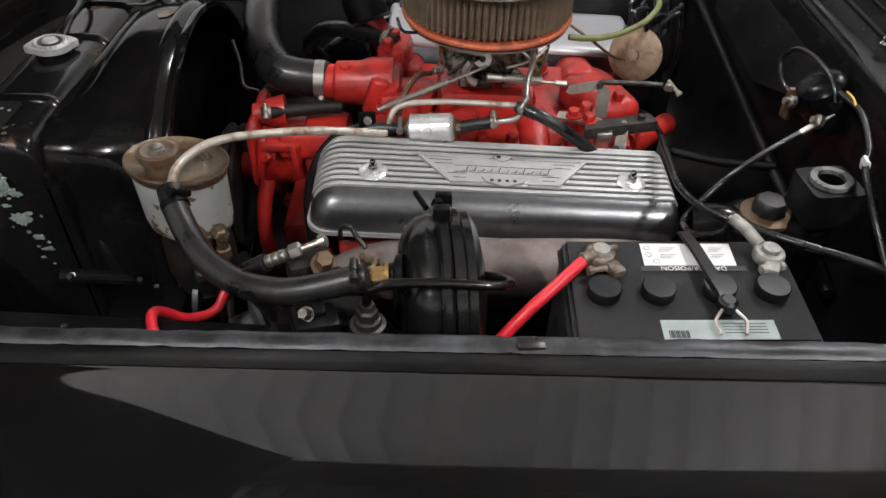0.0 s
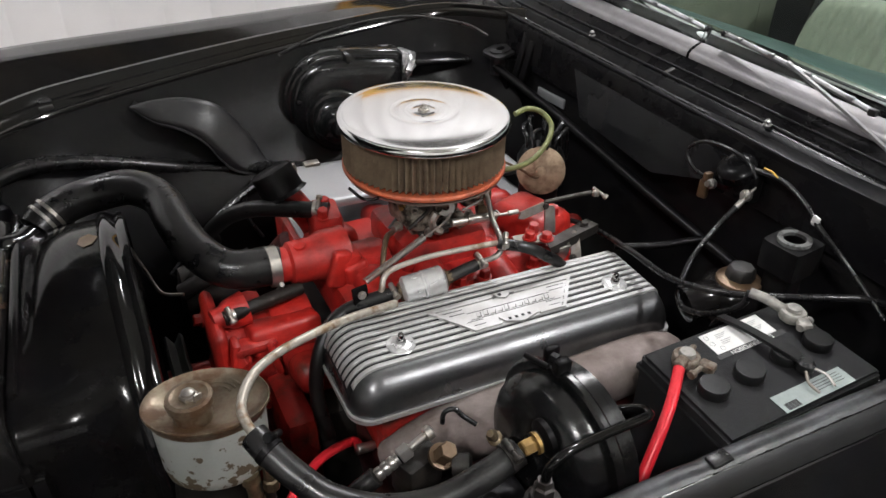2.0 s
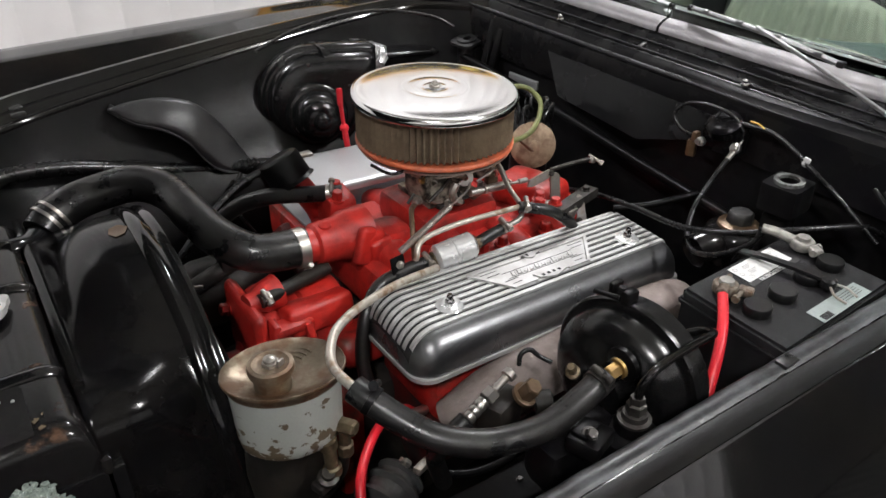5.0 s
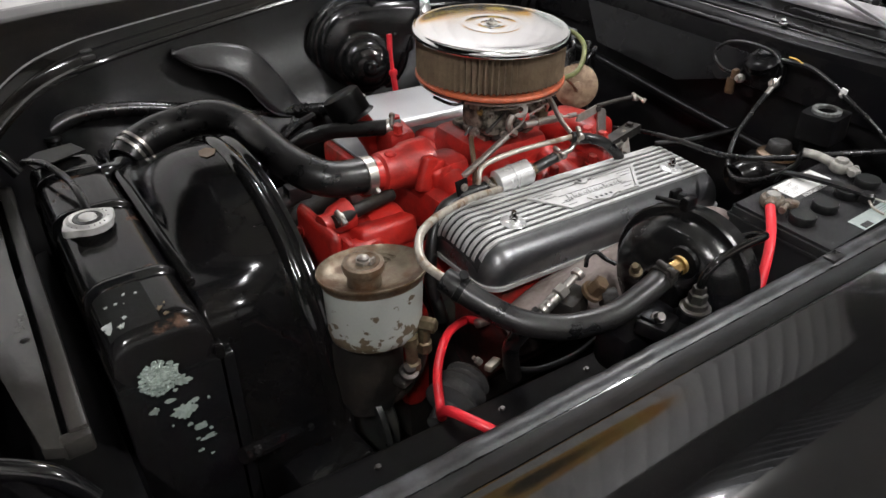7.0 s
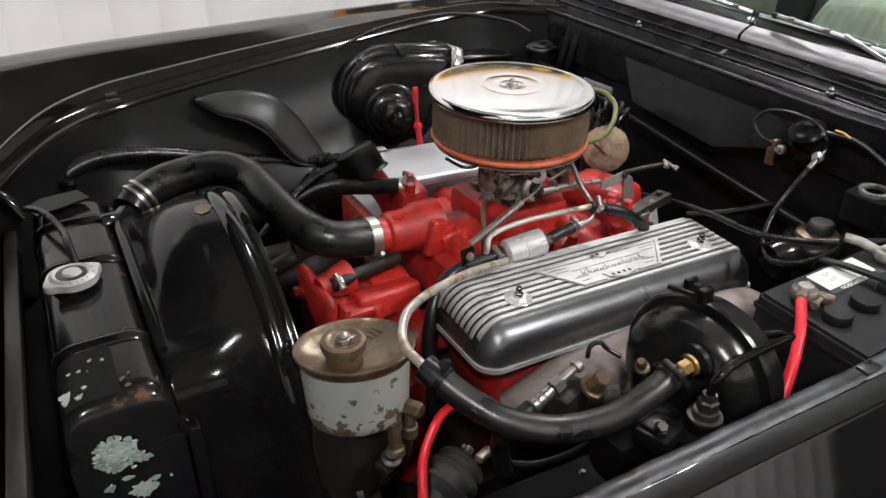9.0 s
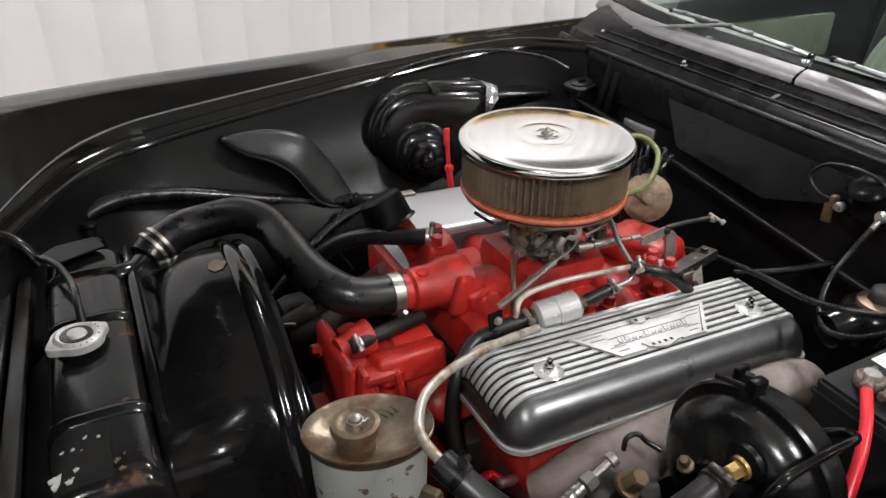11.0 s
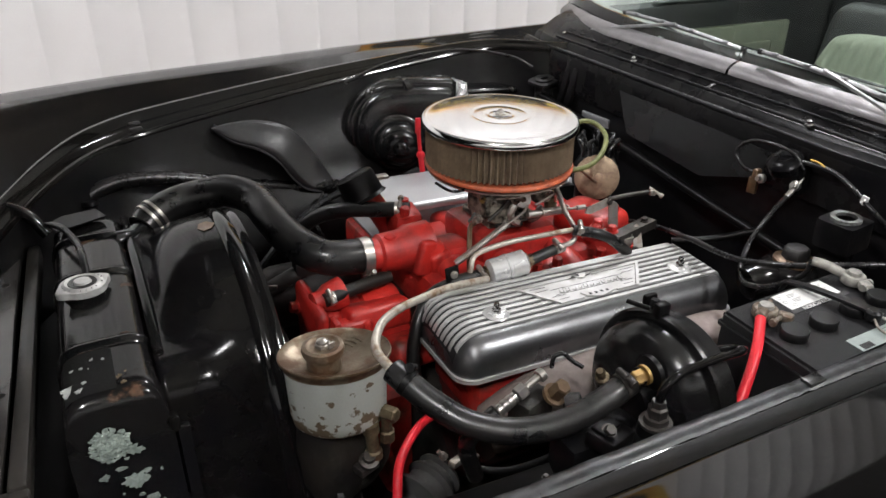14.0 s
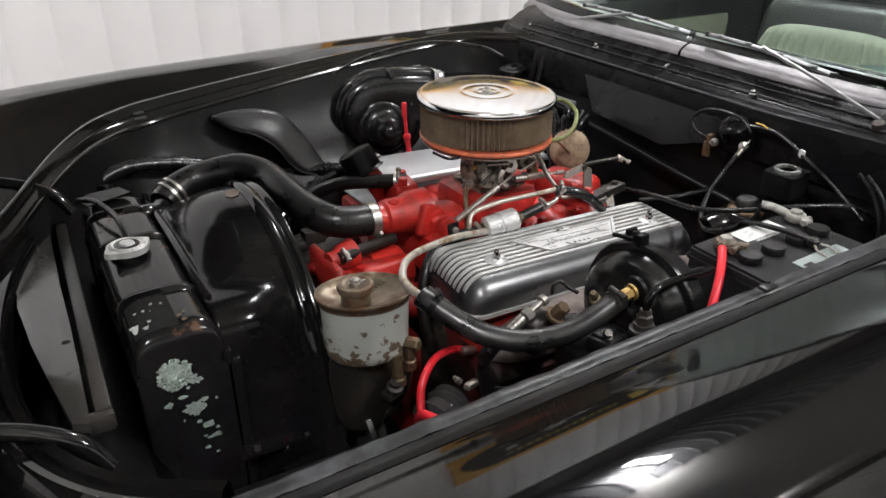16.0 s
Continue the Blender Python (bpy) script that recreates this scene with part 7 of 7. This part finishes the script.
tube(bm, [(0.12, 1.54, 0.922), (0.19, 1.555, 0.913), (0.255, 1.550, 0.905)], 0.034, 18)
part("duct", bm, BOOSTERBLACK, blower, "black air duct to the firewall")
bm = bmesh.new()
tube(bm, [(0.215, 1.552, 0.912), (0.240, 1.551, 0.907), (0.262, 1.547, 0.901), (0.280, 1.543, 0.893)], 0.0385, 22, 5)
rnd = random.Random(21)
for v in bm.verts:
    v.co += Vector((rnd.uniform(-0.005, 0.005), rnd.uniform(-0.004, 0.004), rnd.uniform(-0.004, 0.003)))
part("foil_tape", bm, FOIL, blower, "crumpled silver foil tape", 15)
bm = bmesh.new()
box(bm, (0.36, 1.560, 0.902), (0.16, 0.05, 0.014), 0.006, (8, 2, -6), 3)
part("rear_duct", bm, BOOSTERBLACK, blower, "flat black duct end")
bm = bmesh.new()
tube(bm, [(0.0, 1.56, 0.955), (0.12, 1.58, 0.985), (0.28, 1.57, 1.0), (0.40, 1.52, 0.985), (0.45, 1.49, 0.96)], 0.0035, 8)
part("vent_cable", bm, WIRE, blower)

# curved air scoop on the far apron
bm = bmesh.new()
TOPC = smooth_path([(-0.301, 1.555, 0.895), (-0.260, 1.555, 0.901), (-0.199, 1.55, 0.899), (-0.142, 1.54, 0.878), (-0.098, 1.53, 0.823), (-0.07, 1.512, 0.771), (-0.046, 1.495, 0.745)], 5)
RIDC = smooth_path([(-0.302, 1.552, 0.892), (-0.266, 1.525, 0.866), (-0.219, 1.508, 0.849), (-0.182, 1.496, 0.82), (-0.158, 1.486, 0.782), (-0.128, 1.48, 0.752), (-0.072, 1.482, 0.735)], 5)
scoop = thing("air_scoop", (-0.19, 1.54, 0.80), "curved satin black air scoop on the far apron", "air duct")
for nm, lab, edge in (("hood_face", "broad satin upper face", 0), ("inner_wall", "shaded inner wall", 1), ("rolled_edge", "", 2)):
    bm = bmesh.new()
    rows = []
    for t3, r3 in zip(TOPC, RIDC):
        if edge == 0:
            rows.append([t3 + Vector((0.006, 0.020, -0.016)), t3 + Vector((0.004, 0.006, -0.004)), t3 + Vector((0.0, -0.002, 0.0)), t3.lerp(r3, 0.10) + Vector((0, -0.007, 0)), t3.lerp(r3, 0.40) + Vector((0, -0.008, 0.0)), t3.lerp(r3, 0.75) + Vector((0, -0.004, 0.0)), r3])
        elif edge == 1:
            rows.append([r3 + Vector((0, 0.002, -0.001)), r3 + Vector((0.010, 0.030, 0.0)), r3 + Vector((0.020, 0.06, -0.01))])
        else:
            rows.append([r3 + Vector(o) for o in ((0, 0.003, 0.0026), (0, -0.002, 0.0022), (0, -0.0032, -0.001), (0, -0.001, -0.0035), (0, 0.003, -0.002))])
    grid_faces(bm, rows)
    # Inner wall gets the darker black, which puts the hollow's shade in its colour.
    ob = part(nm, bm, SCOOPPAINT if edge != 1 else SATIN, scoop, lab, 60)
    if edge < 2:
        ob.modifiers.new("thickness", "SOLIDIFY").thickness = 0.002
bm = bmesh.new()
box(bm, (-0.058, 1.485, 0.738), (0.040, 0.03, 0.010), 0.003, (0, 20, -20))
part("mounting_tab", bm, SCOOPPAINT, scoop)
hexbolt("tab_bolt", (-0.050, 1.478, 0.742), (-0.2, -0.5, 1), 0.005, 0.006, DARKSTEEL, scoop)

# ---- firewall fittings ----
reg = thing("starter_relay", (0.47, 0.79, 0.90), "black relay on the firewall with looped wires", "relay")
bm = bmesh.new()
box(bm, (0.478, 0.775, 0.922), (0.035, 0.07, 0.05), 0.010)
lathe(bm, (0.470, 0.772, 0.940), (-0.6, 0, 1), [(0.028, 0), (0.028, 0.014), (0.022, 0.020), (0.010, 0.022)], 26)
part("body", bm, COWLPAINT, reg)
bm = bmesh.new()
box(bm, (0.462, 0.822, 0.892), (0.010, 0.016, 0.030), 0.003, (0, 0, 15))
box(bm, (0.458, 0.815, 0.915), (0.014, 0.010, 0.018), 0.003)
part("terminal", bm, RUST, reg, "rusty copper terminal")
bm = bmesh.new()
tube(bm, [(0.456, 0.812, 0.915), (0.45, 0.84, 0.922), (0.45, 0.858, 0.942), (0.455, 0.84, 0.965), (0.46, 0.80, 0.972), (0.465, 0.76, 0.965), (0.47, 0.74, 0.945)], 0.0029, 10)
part("wire_loop", bm, WIRE, reg)
bm = bmesh.new()
lathe(bm, (0.455, 0.80, 0.912), (-1, 0, 0.2), [(0.008, 0), (0.008, 0.006), (0.0045, 0.007), (0.0045, 0.014)], 8)
part("stud", bm, ZINC, reg)
bm = bmesh.new()
lathe(bm, (0.462, 0.741, 0.918), (-1, 0, 0.4), [(0.009, 0), (0.009, 0.006), (0.0045, 0.007), (0.0045, 0.012)], 8)
part("stud", bm, ZINC, reg)
bm = bmesh.new()
tube(bm, [(0.472, 0.75, 0.955), (0.478, 0.70, 0.955), (0.47, 0.65, 0.942), (0.455, 0.62, 0.935), (0.45, 0.575, 0.915), (0.455, 0.54, 0.89), (0.46, 0.50, 0.86)], 0.0036, 10)
ld = single("firewall_loom", bm, WIRE, "taped black wire loom along the firewall", "wiring")
bm = bmesh.new()
lathe(bm, (0.4565, 0.625, 0.936), (0.5, 1, 0.2), [(0.0045, -0.003), (0.0052, -0.0025), (0.0052, 0.0025), (0.0045, 0.003)], 12)
box(bm, (0.452, 0.622, 0.943), (0.004, 0.010, 0.008), 0.001, (10, 0, 0))
part("cable_tie", bm, LABEL, ld, "white cable tie")
bm = bmesh.new()
tube(bm, [(0.474, 0.735, 0.9625), (0.476, 0.722, 0.9615), (0.475, 0.71, 0.958)], 0.0014, 6)
part("yellow_wire", bm, YELLOW, ld, "bare yellow wire end")
for k, off in enumerate((0.0, 0.014)):
    bm = bmesh.new()
    tube(bm, [(0.47, 0.53 - off, 0.93), (0.462, 0.495 - off, 0.905), (0.455, 0.47 - off, 0.86), (0.45, 0.46 - off, 0.78)], 0.0032, 8)
    single("fender_wire", bm, WIRE, "black wire dropping beside the battery", "wiring", "wires beside the battery")

mount = thing("hinge_mount", (0.43, 0.626, 0.87), "black box bracket with a round hole", "bracket", "hood brackets")
MM = pose(0.430, 0.628, 0.912, 0, -3, 4)
bm = bmesh.new()
ring = [(0.0145 * math.cos(a), 0.0145 * math.sin(a)) for a in np.linspace(0, 2 * math.pi, 32, endpoint=False)]
sq = []
for a in np.linspace(0, 2 * math.pi, 32, endpoint=False):
    k = 0.028 / max(abs(math.cos(a)), abs(math.sin(a)))
    k = min(k, 0.037)
    sq.append((k * math.cos(a), k * math.sin(a)))
rows = [[MM @ Vector((x, y, z)) for x, y in pl] for pl, z in ((ring, -0.03), (ring, 0.0), (sq, 0.0), ([(x * 1.03, y * 1.03) for x, y in sq], -0.003), ([(x * 1.03, y * 1.03) for x, y in sq], -0.042), ([(x * 0.8, y * 0.8) for x, y in sq], -0.044))]
grid_faces(bm, rows, close_v=True)
part("bracket", bm, SATIN, mount)
bm = bmesh.new()
rr = [(0.0215 * math.cos(a), 0.0215 * math.sin(a)) for a in np.linspace(0, 2 * math.pi, 32, endpoint=False)]
rows = [[MM @ Vector((x, y, z)) for x, y in pl] for pl, z in ((ring, 0.0), (ring, 0.005), (rr, 0.005), (rr, 0.0))]
grid_faces(bm, rows, close_v=True)
part("worn_ring", bm, WORNGREY, mount, "worn bare-metal ring")
bm = bmesh.new()
box(bm, (0.432, 0.630, 0.80), (0.034, 0.040, 0.12), 0.006)
part("post", bm, SATIN, mount)
mt2 = thing("hinge_mount", (0.47, 1.46, 0.88), "black plate bracket with a slot", "bracket", "hood brackets")
M2 = pose(0.468, 1.462, 0.934, 4, -8, 14)
outer = [(0.036 * math.copysign(abs(math.cos(a)) ** 0.5, math.cos(a)), 0.030 * math.copysign(abs(math.sin(a)) ** 0.5, math.sin(a))) for a in np.linspace(0, 2 * math.pi, 40, endpoint=False)]
slot = [(0.011 * math.copysign(abs(math.cos(a)) ** 0.6, math.cos(a)), 0.007 * math.sin(a)) for a in np.linspace(0, 2 * math.pi, 40, endpoint=False)]
pad = [(0.026 * math.cos(a), 0.021 * math.sin(a)) for a in np.linspace(0, 2 * math.pi, 40, endpoint=False)]
bm = bmesh.new()
grid_faces(bm, [[M2 @ Vector((x, y, z)) for x, y in pl] for pl, z in ((slot, -0.006), (slot, 0.0035), (pad, 0.0035), (pad, 0.0005), (outer, 0.0), (outer, -0.006), (pad, -0.010), (pad, -0.05))], close_v=True)
part("plate", bm, SCOOPPAINT, mt2, "worn black plate with a slotted pad")
for dx, dy, h in ((0.020, -0.055, 0.12), (0.018, -0.085, 0.10)):
    bm = bmesh.new()
    box(bm, (0.468 + dx, 1.462 + dy, 0.925), (0.016, 0.018, h), 0.004, (8, 10, 10))
    part("support", bm, SATIN, mt2)
bm = bmesh.new()
box(bm, (0.484, 1.462, 0.87), (0.03, 0.05, 0.10), 0.006, (0, 0, 8))
part("support", bm, SATIN, mt2)

res = thing("fluid_reservoir", (0.40, 0.67, 0.78), "dusty black fluid reservoir with a knurled cap", "reservoir")
bm = bmesh.new()
lathe(bm, (0.398, 0.676, 0.77), (0, 0, 1), [(0.034, 0), (0.044, 0.02), (0.046, 0.040), (0.040, 0.054), (0.030, 0.060)], 32)
tube(bm, [(0.395, 0.678, 0.800), (0.355, 0.683, 0.806), (0.325, 0.690, 0.800)], 0.026, 18)
part("body", bm, BLOTCHBLACK, res, "dusty black body with rust round the neck")
bm = bmesh.new()
lathe(bm, (0.402, 0.672, 0.828), (0, 0, 1), [(0.030, 0), (0.032, 0.002), (0.031, 0.006), (0.022, 0.009)], 30)
part("neck_ring", bm, RUST, res, "rusty brown neck ring")
bm = bmesh.new()
lathe(bm, (0.402, 0.672, 0.836), (0, 0, 1), [(0.0200, 0), (0.0205, 0.002), (0.0190, 0.015), (0.016, 0.018), (0.006, 0.019)], 8)
part("cap", bm, DUSTY, res, "dusty black faceted cap")
bm = bmesh.new()
tube(bm, [(0.345, 0.87, 0.79), (0.40, 0.83, 0.80), (0.46, 0.79, 0.82)], 0.006, 10)
single("clutch_rod", bm, SATIN, "thin dark rod to the firewall", "rod")

# overflow pipe and cable over the radiator
bm = bmesh.new()
tube(bm, [(-0.570, 1.03, 0.862), (-0.572, 1.08, 0.875), (-0.577, 1.13, 0.876), (-0.594, 1.185, 0.880), (-0.612, 1.222, 0.874), (-0.618, 1.24, 0.866)], 0.0050, 10)
single("overflow_hose", bm, WIRE, "thin black overflow hose over the radiator tank", "hose")
bm = bmesh.new()
prism(bm, [(-0.03, -0.025), (0.05, -0.02), (0.05, 0.02), (0.0, 0.03), (-0.03, 0.015)], pose(-0.585, 1.245, 0.862, 0, 0, 20), 0.003)
single("tank_bracket", bm, SATIN, "black bracket plate on the radiator tank", "bracket")
bm = bmesh.new()
tube(bm, [(-0.36, 1.20, 0.79), (-0.345, 1.17, 0.76), (-0.33, 1.12, 0.745), (-0.30, 1.10, 0.745)], 0.0028, 8)
single("bare_wire", bm, STEEL, "thin bare wire behind the shroud", "wire")
alt = thing("generator", (-0.22, 1.22, 0.60), "dark generator beyond the water pump", "generator")
bm = bmesh.new()
lathe(bm, (-0.30, 1.22, 0.655), (1, 0, 0), [(0.03, 0), (0.055, 0.005), (0.06, 0.02), (0.06, 0.16), (0.05, 0.175), (0.02, 0.18)], 30)
part("body", bm, GRIME, alt)
bm = bmesh.new()
tube(bm, [(-0.30, 1.16, 0.71), (-0.25, 1.15, 0.735), (-0.18, 1.17, 0.745)], 0.014, 12)
box(bm, (-0.235, 1.15, 0.745), (0.045, 0.03, 0.03), 0.006)
part("bracket", bm, DUSTY, alt)
